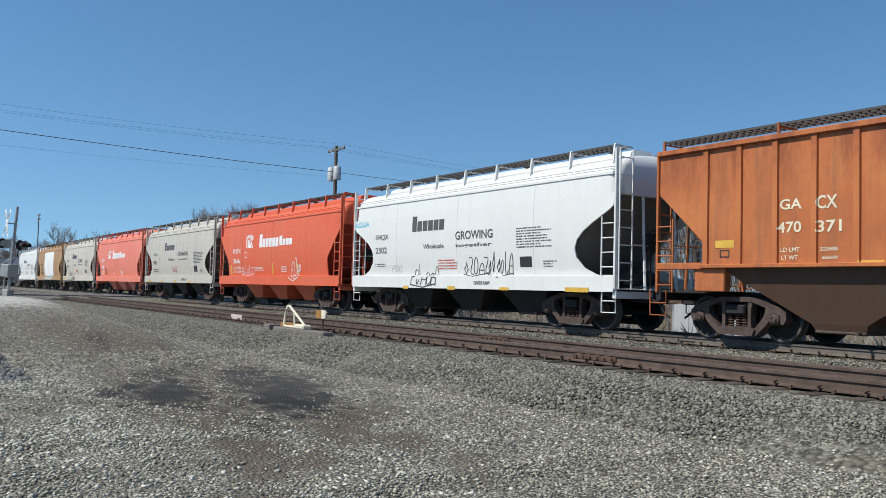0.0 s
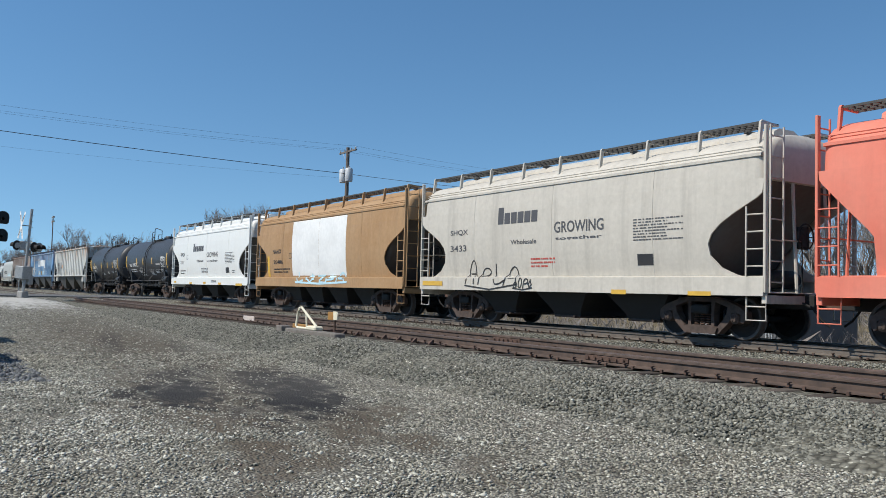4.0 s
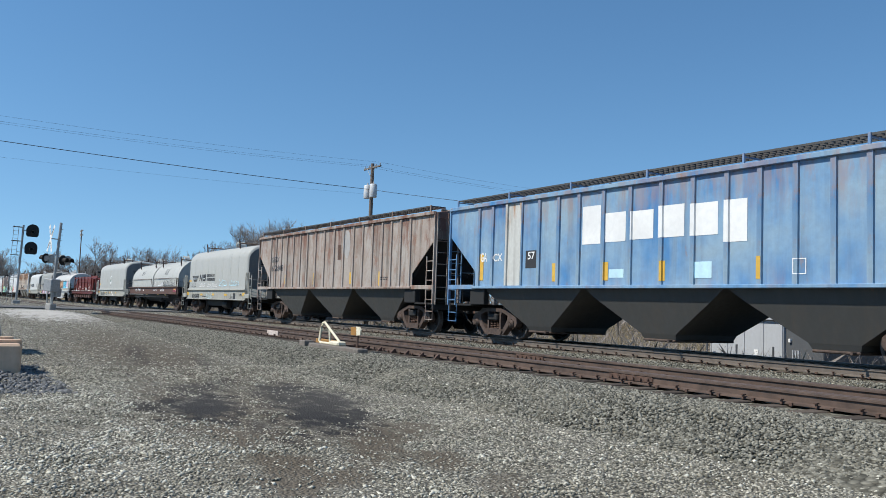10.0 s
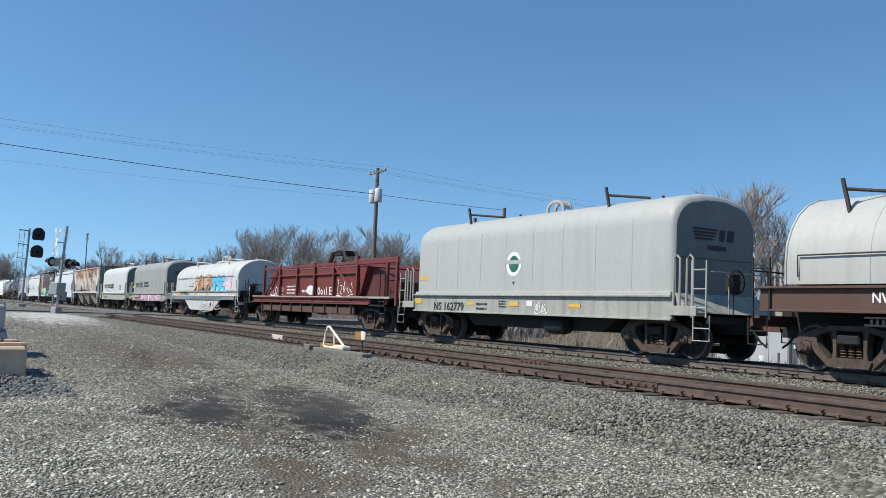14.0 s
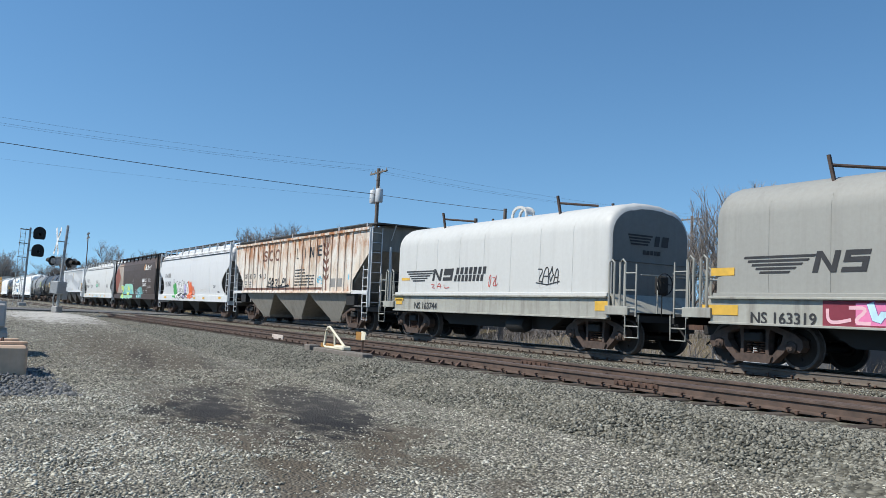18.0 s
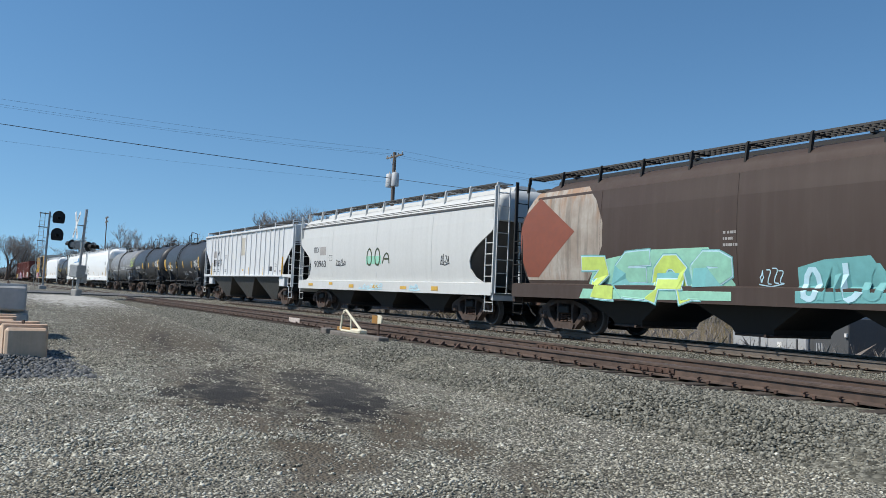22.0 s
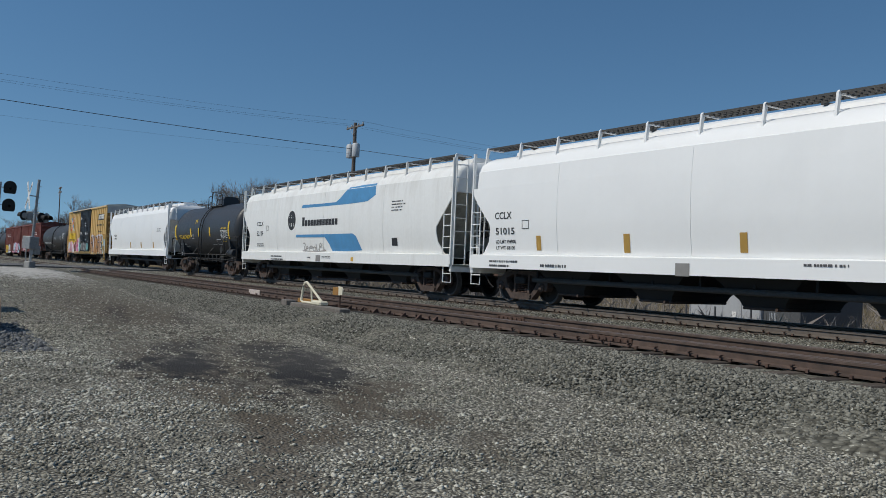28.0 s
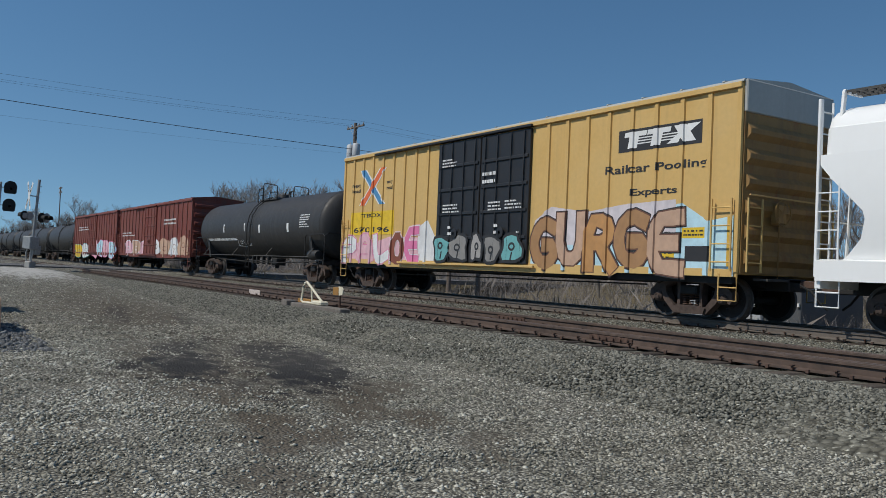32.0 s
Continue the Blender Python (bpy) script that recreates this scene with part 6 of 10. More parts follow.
def twin_hood_car(a, b, hood_mat, frame_mat, label):
    """Coil car with two round hoods on a brown open frame."""
    car, L = new_car(label, "coil car", a, b)
    coil_frame(car, L, frame_mat, 1.12, 1.62, walk_mat=BLACK)
    half = L / 2 - 1.26
    out = [(-1.36, 1.66)] + [(-1.36 * math.cos(radians(g)), 2.12 + 1.34 * math.sin(radians(g))) for g in range(0, 181, 15)] + [(1.36, 1.66)]
    for x0, x1 in ((-half, -0.12), (0.12, half)):
        hood(car, x0, x1, out, hood_mat, hood_mat, [x0 + (x1 - x0) * i / 4 for i in range(1, 4)])
        xm = (x0 + x1) / 2
        lift_bow(car, xm, 3.46, hood_mat, 0.42)
        part("top_rail", Shape().box(xm - 1.2, xm + 1.2, -0.4, -0.32, 3.40, 3.47, 0.01).box(xm - 1.2, xm + 1.2, 0.32, 0.4, 3.40, 3.47, 0.01), hood_mat, car)
        for x in (x0 + 1.0, x1 - 1.0):
            for e in (-1, 1):
                stack_guide(car, x, e * 0.95, 3.28, STEEL, 1)
        part("hood_rail", Shape().tube([(x0 + 0.3, -1.40, 1.8), (x0 + 0.3, -1.40, 2.22), (x1 - 0.3, -1.40, 2.22), (x1 - 0.3, -1.40, 1.8)], 0.018, 5), STEEL, car)
    band = Shape().rings([[(x, y * 0.985, z * 0.995) for y, z in out] for x in (-0.13, 0.13)], cap=False, closed=False)
    part("joint_band", band, BLACK, car, "dark strap between the hoods")
    part("belly", Shape().prism([(-L / 2 + 3.4, 1.1), (-L / 2 + 4.2, 0.72), (L / 2 - 4.2, 0.72), (L / 2 - 3.4, 1.1)], "y", -0.8, 0.8), BLACK, car, "sooty black belly of the frame")
    # perforated walkway along the frame
    for e in (-1, 1):
        w = Shape()
        n = int((L - 6.2) / 0.11)
        for i in range(n):
            x = -L / 2 + 3.1 + 0.11 * i
            w.box(x, x + 0.05, min(e * 1.44, e * 1.5), max(e * 1.44, e * 1.5), 0.93, 1.03)
        w.box(-L / 2 + 3.0, L / 2 - 3.0, min(e * 1.42, e * 1.52), max(e * 1.42, e * 1.52), 1.03, 1.06).box(-L / 2 + 3.0, L / 2 - 3.0, min(e * 1.42, e * 1.52), max(e * 1.42, e * 1.52), 0.89, 0.93)
        part("perforated_walkway", w, BLACK, car)
    zs = [p[1] for p in out[:8]]
    ys = [abs(p[0]) for p in out[:8]]
    return car, L, lambda z: -1.466 if z < 1.64 else -float(np.interp(z, zs, ys)) - 0.004


def framed_coil_car(a, b, mat, label):
    """Red coil car: a low hood with flared sides inside a truss-like frame."""
    car, L = new_car(label, "coil car", a, b)
    coil_frame(car, L, mat, 1.02, 1.3, 0.0, BLACK, inset=1.9)
    part("hood", Shape().rings([[(-5.2, -1.3, 1.36), (5.5, -1.3, 1.36), (5.5, 1.3, 1.36), (-5.2, 1.3, 1.36)],
                                [(-4.3, -1.36, 2.52), (6.2, -1.36, 2.52), (6.2, 1.36, 2.52), (-4.3, 1.36, 2.52)],
                                [(-3.9, -0.9, 2.66), (5.8, -0.9, 2.66), (5.8, 0.9, 2.66), (-3.9, 0.9, 2.66)]]), mat, car)
    part("cradle", Shape().prism([(-5.0, 1.3), (8.4, 1.3), (8.4, 1.9), (6.6, 2.45), (-5.0, 2.3)], "y", -1.1, 1.1), P["shade_red"], car, "dark red coil cradle, shade painted in")
    for e in (-1, 1):
        y0, y1 = min(e * 1.36, e * 1.44), max(e * 1.36, e * 1.44)
        part("top_rail", Shape().box(-5.35, 5.5, y0, y1, 2.62, 2.74, 0.01), mat, car)
        part("middle_rail", Shape().box(-4.9, 5.5, y0, y1, 2.25, 2.31, 0.01), mat, car)
        part("end_top_rail", Shape().box(5.4, 8.8, y0, y1, 2.58, 2.8, 0.02), mat, car)
        part("walkway_strip", Shape().box(-6.7, 8.4, min(e * 1.42, e * 1.52), max(e * 1.42, e * 1.52), 1.26, 1.34, 0.01), P["frame_gr"], car, "grey worn walkway edge")
        part("lower_sill", Shape().box(-5.6, 5.2, min(e * 1.3, e * 1.4), max(e * 1.3, e * 1.4), 0.62, 0.92, 0.02), P["brown"], car, "dark brown lower sill")
        part("tie_rod", Shape().tube([(-5.6, e * 1.47, 1.1), (5.2, e * 1.47, 1.1)], 0.02, 5), P["brown"], car)
        for x, top in ((-5.3, 2.86), (-3.1, 2.8), (-0.9, 2.8), (1.15, 2.8), (3.2, 2.8), (5.45, 2.95)):
            part("upright", Shape().box(x - 0.06, x + 0.06, min(e * 1.36, e * 1.47), max(e * 1.36, e * 1.47), 1.32, top, 0.01), mat, car)
        for x in (8.0, 8.75):
            part("end_post", Shape().box(x - 0.06, x + 0.06, min(e * 1.36, e * 1.46), max(e * 1.36, e * 1.46), 1.0, 2.6, 0.01), mat, car)
        part("diagonal", Shape().tube([(-5.2, e * 1.42, 1.36), (-3.1, e * 1.42, 2.64)], 0.05, 5), mat, car)
        part("diagonal", Shape().tube([(5.45, e * 1.42, 1.38), (3.2, e * 1.42, 2.64)], 0.05, 5), mat, car)
        for i in range(9):
            x = -5.4 + 10.4 * i / 8
            part("sill_rib", Shape().box(x - 0.04, x + 0.04, min(e * 1.4, e * 1.46), max(e * 1.4, e * 1.46), 0.62, 1.26), P["brown"], car)
    for y in (-0.3, 0.3):
        part("lifting_frame", Shape().tube([(0.0, y, 2.66), (0.55, y, 3.34), (0.8, y, 3.36), (1.4, y, 3.36), (1.6, y, 3.34), (2.15, y, 2.66)], 0.09, 4), BLACK, car)
    part("lifting_block", Shape().box(0.75, 1.45, -0.35, 0.35, 3.2, 3.42, 0.02), BLACK, car)
    return car, L, lambda z: -1.472 if z < 1.33 else -float(np.interp(z, (1.34, 2.62), (1.3, 1.36))) - 0.004


def belly_coil_car(a, b, mat, label):
    """White coil car with a deep white girder and a long rounded hood."""
    car, L = new_car(label, "coil car", a, b)
    coil_frame(car, L, mat, 1.28, 1.6, 0.86, None, (2.85, 4.8))
    half = L / 2 - 1.28
    out = hood_outline(1.38, 1.62, 2.4, 3.42, 8, 1)
    n = len(out)
    h = Shape().rings([[(x, y * k, 1.62 + (z - 1.62) * k) for y, z in out] for x, k in ((-half, 0.965), (-half + 0.06, 0.985), (-half + 0.18, 1.0), (half - 0.18, 1.0), (half - 0.06, 0.985), (half, 0.965))], cap=False)
    part("hood", h, mat, car, smooth=35)
    for x in (-half + 0.01, half - 0.01):
        part("hood_end", Shape().prism([(y * 0.96, 1.62 + (z - 1.62) * 0.96) for y, z in out], "x", x - 0.01, x + 0.01), mat, car, "white flat hood end")
    part("hood_rail", Shape().tube([(-half + 0.5, -1.42, 2.42), (half - 0.5, -1.42, 2.42)], 0.013, 5), STEEL, car)
    for i in range(8):
        x = -half + 1 + (2 * half - 2) * i / 7
        part("hood_seam", Shape().tube([(x, y * 1.001, z + 0.002) for y, z in out], 0.01, 4), mat, car)
    lift_bow(car, 0, 3.42, mat, 0.45)
    part("hood_crest", Shape().prism([(-1.3, 3.38), (-0.7, 3.52), (0.7, 3.52), (1.3, 3.38)], "y", -0.3, 0.3), mat, car)
    for x in (-half * 0.5, half * 0.5):
        for e in (-1, 1):
            stack_guide(car, x, e * 0.85, 3.28, mat, 1)
    w = Shape()
    for i in range(int((L - 2.4) / 0.09)):
        x = -L / 2 + 1.2 + 0.09 * i
        w.box(x, x + 0.035, -1.53, -1.50, 1.09, 1.29)
    for z in (1.08, 1.145, 1.21, 1.275):
        w.box(-L / 2 + 1.2, L / 2 - 1.2, -1.535, -1.5, z, z + 0.025)
    part("perforated_walkway", w, ZINC, car, "grey perforated steel walkway edge")
    part("walkway_shadow_plate", Shape().box(-L / 2 + 1.2, L / 2 - 1.2, -1.495, -1.47, 1.08, 1.3), BLACK, car)
    zs, ys = [p[1] for p in out[:10]], [abs(p[0]) for p in out[:10]]
    return car, L, lambda z: -1.468 if z < 1.6 else -float(np.interp(z, zs, ys)) - 0.004


def box_car(a, b, mat, end_mat, label, eave, sill, posts, door, door_mat, rail_mat, roof_mat, inset=0.6):
    """Boxcar with side posts, corrugated ends and doors; door: (kind, x from, x to)."""
    car, L = new_car(label, "boxcar", a, b, 2.75)
    half = L / 2 - inset
    part("body", Shape().box(-half, half, -1.5, 1.5, sill, eave), mat, car)
    part("roof", Shape().prism([(-1.56, eave), (1.56, eave), (1.5, eave + 0.06), (0, eave + 0.2), (-1.5, eave + 0.06)], "x", -half - 0.03, half + 0.03), roof_mat, car)
    for i in range(16):
        x = -half + 0.5 + (2 * half - 1.0) * i / 15
        part("roof_seam", Shape().prism([(-1.52, eave + 0.06), (0, eave + 0.21), (1.52, eave + 0.06), (1.5, eave + 0.09), (0, eave + 0.25), (-1.5, eave + 0.09)], "x", x - 0.03, x + 0.03), roof_mat, car)
    rows = []
    pm = Shape().prism([(-0.07, 0.0), (-0.055, -0.045), (0.055, -0.045), (0.07, 0.0)], "z", sill + 0.04, eave - 0.1).mesh("side_post", mat)
    for e in (-1, 1):
        for i in range(posts):
            x = -half + 0.05 + (2 * half - 0.1) * i / (posts - 1)
            if not door[1] - 0.05 < x < door[2] + 0.05:
                part("side_post", pm, None, car, at=pose(x, e * 1.499, 0, 0, 0, 0 if e < 0 else 180))
                rows.append(x)
        part("eave_rail", Shape().box(-half, half, min(e * 1.49, e * 1.58), max(e * 1.49, e * 1.58), eave - 0.12, eave - 0.004, 0.01), mat, car)
        part("side_sill", Shape().prism([(-half, sill + 0.1), (-half, sill - 0.06), (-half + 3.4, sill - 0.06), (-half + 3.6, sill - 0.14), (half - 3.6, sill - 0.14), (half - 3.4, sill - 0.06), (half, sill - 0.06), (half, sill + 0.1)], "y", min(e * 1.5, e * 1.513), max(e * 1.5, e * 1.513)), mat, car)
        POSTS[car.name] = (sorted(set(rows)), 0.055, 0.07, 0.043)
        x0, x1 = door[1], door[2]
        n = door[0]
        for k in range(n):
            u0, u1 = x0 + (x1 - x0) * k / n + 0.03, x0 + (x1 - x0) * (k + 1) / n - 0.03
            d = part("door", Shape().box(u0, u1, min(e * 1.5, e * 1.585), max(e * 1.5, e * 1.585), sill + 0.08, eave - 0.16, 0.012), door_mat, car, "sliding steel door")
            for j in range(1, 5):
                z = sill + 0.08 + (eave - sill - 0.24) * j / 5
                part("door_rib", Shape().box(u0 + 0.06, u1 - 0.06, min(e * 1.58, e * 1.625), max(e * 1.58, e * 1.625), z - 0.05, z + 0.05, 0.015), door_mat, d)
            for j in (0.1, 0.36, 0.64, 0.9):
                x = u0 + (u1 - u0) * j
                part("lock_rod", Shape().tube([(x, e * 1.62, sill + 0.12), (x, e * 1.62, eave - 0.2)], 0.022, 5), door_mat, d)
            part("door_handle", Shape().lathe([(0.05, -0.0), (0.16, -0.01), (0.16, -0.03), (0.05, -0.04)], "y", 12, ((u0 + u1) / 2, e * 1.64, sill + 0.95)), door_mat, d)
        part("door_hood", Shape().box(x0 - (x1 - x0) * 0.9, x1 + 0.05, min(e * 1.52, e * 1.66), max(e * 1.52, e * 1.66), eave - 0.13, eave - 0.06, 0.01), door_mat, car, "dark door rail under the eave")
        part("door_track", Shape().box(x0 - (x1 - x0) * 0.5, x1 + 0.3, min(e * 1.55, e * 1.62), max(e * 1.55, e * 1.62), sill - 0.02, sill + 0.05, 0.01), mat, car)
    for d in (1, -1):
        x = d * half
        part("end_wall", Shape().box(min(x, x + 0.04 * d), max(x, x + 0.04 * d), -1.47, 1.47, sill + 0.02, eave - 0.02), end_mat, car)
        if eave > 4.6:
            part("end_cap", Shape().box(min(x, x + 0.09 * d), max(x, x + 0.09 * d), -1.48, 1.48, eave - 0.62, eave + 0.05, 0.02), roof_mat, car, "galvanised upper end sheet")
        n = 6
        for j in range(n):
            z = sill + 0.35 + (eave - sill - (1.35 if eave > 4.6 else 0.75)) * j / (n - 1)
            part("end_rib", Shape().add([(x + d * (0.04 + h), y, zz) for y in (-1.4, 1.4) for zz, h in ((z - 0.17, 0.0), (z - 0.05, 0.1), (z + 0.05, 0.1), (z + 0.17, 0.0))], [(0, 1, 5, 4), (1, 2, 6, 5), (2, 3, 7, 6), (0, 3, 2, 1), (4, 5, 6, 7)]), end_mat, car)
        for e in (-1, 1):
            part("side_ladder", ladder_shape((x - d * 0.62, e * 1.6, sill + 0.05), (d, 0, 0), 1.5, 0.5, 4, 0.02), rail_mat, car)
            part("end_ladder", ladder_shape((x + d * 0.17, e * 1.45, sill + 0.05), (0, -e, 0), 1.5, 0.45, 4, 0.02), rail_mat, car)
        part("grab_rail", Shape().tube([(x + d * 0.18, -1.42, sill + 1.62), (x + d * 0.18, 1.42, sill + 1.6)], 0.02, 5), rail_mat, car)
        part("crossover_platform", Shape().box(min(x, x + 0.35 * d), max(x, x + 0.35 * d), -1.0, 1.0, sill - 0.12, sill - 0.07), GRATE, car)
        part("draft_sill", Shape().box(min(x - d * 2, x + d * 0.35), max(x - d * 2, x + d * 0.35), -0.3, 0.3, 0.68, sill - 0.05, 0.02), BLACK, car)
    part("underframe", Shape().box(-half + 0.2, half - 0.2, -0.5, 0.5, 0.75, sill - 0.01).box(-half + 0.2, half - 0.2, -1.4, -1.3, sill - 0.2, sill - 0.01), BLACK, car)
    part("brake_rod", Shape().tube([(-half + 3, -0.9, 0.62), (half - 3, -0.9, 0.7)], 0.02, 5), BLACK, car)
    brake_wheel(car, half + 0.26, -0.45, sill + 1.3, 1, end_mat)
    steps(car, L, rail_mat, inset, 1.52, sill)
    return car, L, lambda z: -1.502


# ---- the train, car by car from the front ----
RED_DK = (0.16, 0.03, 0.022)
P = dict(
    orange=paint("rust_orange_paint", (0.56, 0.185, 0.055), 0.45, 0.3, 0.55, 0.7, rust_colour=(0.22, 0.06, 0.022), fade=(0.45, 0.12, 0.035), bleed=0.7, bleed_colour=(0.16, 0.045, 0.018)),
    white=paint("clean_white_paint", (0.71, 0.715, 0.685), 0.0, 0.08, 0.4, 0.3, seed=1),
    potash=paint("bright_orange_red_paint", (0.68, 0.115, 0.045), 0.0, 0.12, 0.45, 0.4, fade=(0.72, 0.15, 0.07), seed=2),
    red=paint("faded_coral_red_paint", (0.74, 0.19, 0.125), 0.0, 0.12, 0.5, 0.4, fade=(0.78, 0.26, 0.18), seed=3),
    beige=paint("dusty_beige_grey_paint", (0.52, 0.49, 0.43), 0.05, 0.2, 0.5, 0.5, seed=4),
    beige2=paint("pale_beige_paint", (0.56, 0.52, 0.45), 0.05, 0.22, 0.5, 0.5, seed=5),
    tan=paint("tan_brown_paint", (0.38, 0.22, 0.10), 0.25, 0.25, 0.55, 0.5, fade=(0.46, 0.29, 0.15), seed=6),
    tank=paint("satin_black_tank_paint", (0.04, 0.043, 0.048), 0.0, 0.15, 0.42, 0.5, dirt_colour=(0.07, 0.066, 0.06), seed=7),
    tank2=paint("dusty_black_tank_paint", (0.035, 0.034, 0.034), 0.0, 0.35, 0.5, 0.6, dirt_colour=(0.09, 0.082, 0.07), seed=8),
    chalk=paint("chalky_grey_white_paint", (0.56, 0.565, 0.53), 0.12, 0.3, 0.6, 0.7, rust_colour=(0.26, 0.14, 0.06), seed=9, bleed=0.75),
    blue=paint("peeling_blue_paint", (0.055, 0.21, 0.45), 0.3, 0.3, 0.55, 0.5, fade=(0.30, 0.44, 0.55), rust_colour=(0.2, 0.10, 0.05), seed=10, bleed=0.35),
    rusted=paint("rust_streaked_grey_paint", (0.42, 0.385, 0.35), 0.75, 0.6, 0.65, 0.9, rust_colour=(0.15, 0.075, 0.05), fade=(0.36, 0.29, 0.24), seed=11, bleed=0.95, bleed_colour=(0.12, 0.06, 0.042)),
    hood=paint("pale_grey_hood_paint", (0.43, 0.435, 0.405), 0.0, 0.14, 0.5, 0.5, seed=12),
    hood_dk=paint("mid_grey_hood_paint", (0.30, 0.30, 0.275), 0.0, 0.16, 0.5, 0.5, seed=13),
    hood_wh=paint("light_grey_hood_paint", (0.40, 0.405, 0.38), 0.0, 0.12, 0.5, 0.5, seed=14),
    hood_pale=paint("chalk_grey_hood_paint", (0.53, 0.535, 0.515), 0.0, 0.1, 0.5, 0.5, seed=42),
    # hood grey made darker: the ends' shade is in the colour
    hood_end=paint("shade_grey_hood_end", (0.19, 0.19, 0.18), 0.0, 0.2, 0.55, 0.4, seed=15),
    frame_gr=paint("dirty_grey_frame_paint", (0.36, 0.36, 0.32), 0.25, 0.4, 0.6, 0.6, seed=16),
    brown=paint("oxide_brown_frame_paint", (0.10, 0.05, 0.037), 0.3, 0.35, 0.65, 0.5, seed=17),
    darkred=paint("dark_oxide_red_paint", (0.165, 0.03, 0.026), 0.3, 0.3, 0.6, 0.5, seed=18),
    aok=paint("white_coil_car_paint", (0.55, 0.55, 0.525), 0.36, 0.22, 0.5, 0.5, rust_colour=(0.3, 0.15, 0.06), seed=19, bleed=0.25),
    soo=paint("white_paint_broken_by_rust", (0.74, 0.71, 0.65), 0.62, 0.3, 0.65, 0.8, rust_colour=(0.22, 0.085, 0.03), fade=(0.68, 0.55, 0.41), seed=20, bleed=0.95, bleed_colour=(0.25, 0.095, 0.03)),
    itfx=paint("chalky_white_grey_paint", (0.61, 0.62, 0.62), 0.03, 0.09, 0.5, 0.5, seed=21),
    itfx2=paint("greyed_white_paint", (0.60, 0.605, 0.585), 0.05, 0.08, 0.5, 0.4, seed=22),
    # end paints darker than the sides: the cut-outs' shade is in their colour
    endgrey=paint("shade_dark_grimy_end_paint", (0.10, 0.10, 0.10), 0.1, 0.3, 0.6, 0.5, seed=31),
    endred=paint("shade_dark_red_end_paint", (0.30, 0.045, 0.03), 0.0, 0.3, 0.6, 0.5, seed=32),
    baygrey=paint("sooty_bay_and_shade_grey_paint", (0.25, 0.235, 0.205), 0.15, 0.4, 0.65, 0.6, seed=33),
    baybrown=paint("sooty_brown_bay_paint", (0.095, 0.05, 0.03), 0.2, 0.4, 0.65, 0.6, seed=34),
    # cradle's shade put into the colour: the car's red made darker
    shade_red=paint("shade_dark_red_cradle_paint", (0.10, 0.02, 0.018), 0.3, 0.4, 0.7, 0.5, seed=35),
    bayblack=paint("dull_black_bay_paint", (0.055, 0.057, 0.056), 0.1, 0.4, 0.6, 0.6, seed=36),
    umber=paint("dark_umber_brown_paint", (0.062, 0.042, 0.034), 0.1, 0.3, 0.55, 0.5, seed=23),
    ribwhite=paint("white_ribbed_side_paint", (0.68, 0.69, 0.69), 0.03, 0.15, 0.45, 0.4, seed=24),
    greytank=paint("stained_grey_tank_paint", (0.21, 0.22, 0.23), 0.1, 0.5, 0.5, 0.8, fade=(0.30, 0.31, 0.32), seed=25),
    cclx=paint("glossy_white_paint", (0.86, 0.86, 0.84), 0.0, 0.02, 0.35, 0.3, seed=26),
    cclx2=paint("weathered_white_paint", (0.83, 0.83, 0.80), 0.02, 0.08, 0.45, 0.5, dirt_colour=(0.2, 0.17, 0.12), seed=37, bleed=0.12, bleed_colour=(0.2, 0.16, 0.1)),
    yellow=paint("mustard_yellow_boxcar_paint", (0.66, 0.42, 0.14), 0.04, 0.14, 0.5, 0.4, fade=(0.70, 0.47, 0.18), seed=27),
    yellow_end=paint("brown_stained_boxcar_end", (0.33, 0.19, 0.06), 0.45, 0.5, 0.6, 0.4, seed=28),
    oxide=paint("oxide_red_boxcar_paint", (0.19, 0.042, 0.03), 0.45, 0.4, 0.6, 0.6, fade=(0.23, 0.065, 0.045), seed=29),
)
INSIDE = plain("black_door_paint", (0.02, 0.02, 0.022), 0.5, 0.0, 0.3, 8)


# ---- markings: laid on a car's near side, in metres from its middle and above the rail ----
def cut(poly, level, keep, axis=1):
    """The part of an outline above (keep 1) or below (keep -1) a level; axis 0: beyond an upright line instead."""
    out = []
    for a, b in zip(poly, poly[1:] + poly[:1]):
        a_in, b_in = (a[axis] - level) * keep >= 0, (b[axis] - level) * keep >= 0
        if a_in:
            out.append(a)
        if a_in != b_in:
            f = (level - a[axis]) / (b[axis] - a[axis])
            out.append((a[0] + (b[0] - a[0]) * f, a[1] + (b[1] - a[1]) * f))
    return out


def stand(car, x):
    """How far the face of an outside post, or its flank, stands out of the side at x."""
    if car.name not in POSTS:
        return 0.0
    rows, face, foot, depth = POSTS[car.name]
    d = min(abs(x - r) for r in rows)
    return depth * min(1.0, max(0.0, (foot - d) / (foot - face)))


def over_posts(car, poly):
    """An outline cut at the edges of outside posts, so that paint runs over them."""
    if car.name not in POSTS:
        return [poly]
    rows, face, foot, depth = POSTS[car.name]
    lo, hi = min(p[0] for p in poly), max(p[0] for p in poly)
    out, left = [], poly
    for x in sorted(rows):
        for u in (x - foot, x - face, x + face, x + foot):
            if lo < u < hi and len(left) > 2:
                out.append(cut(left, u, -1, 0))
                left = cut(left, u, 1, 0)
    return [q for q in out + [left] if len(q) > 2]


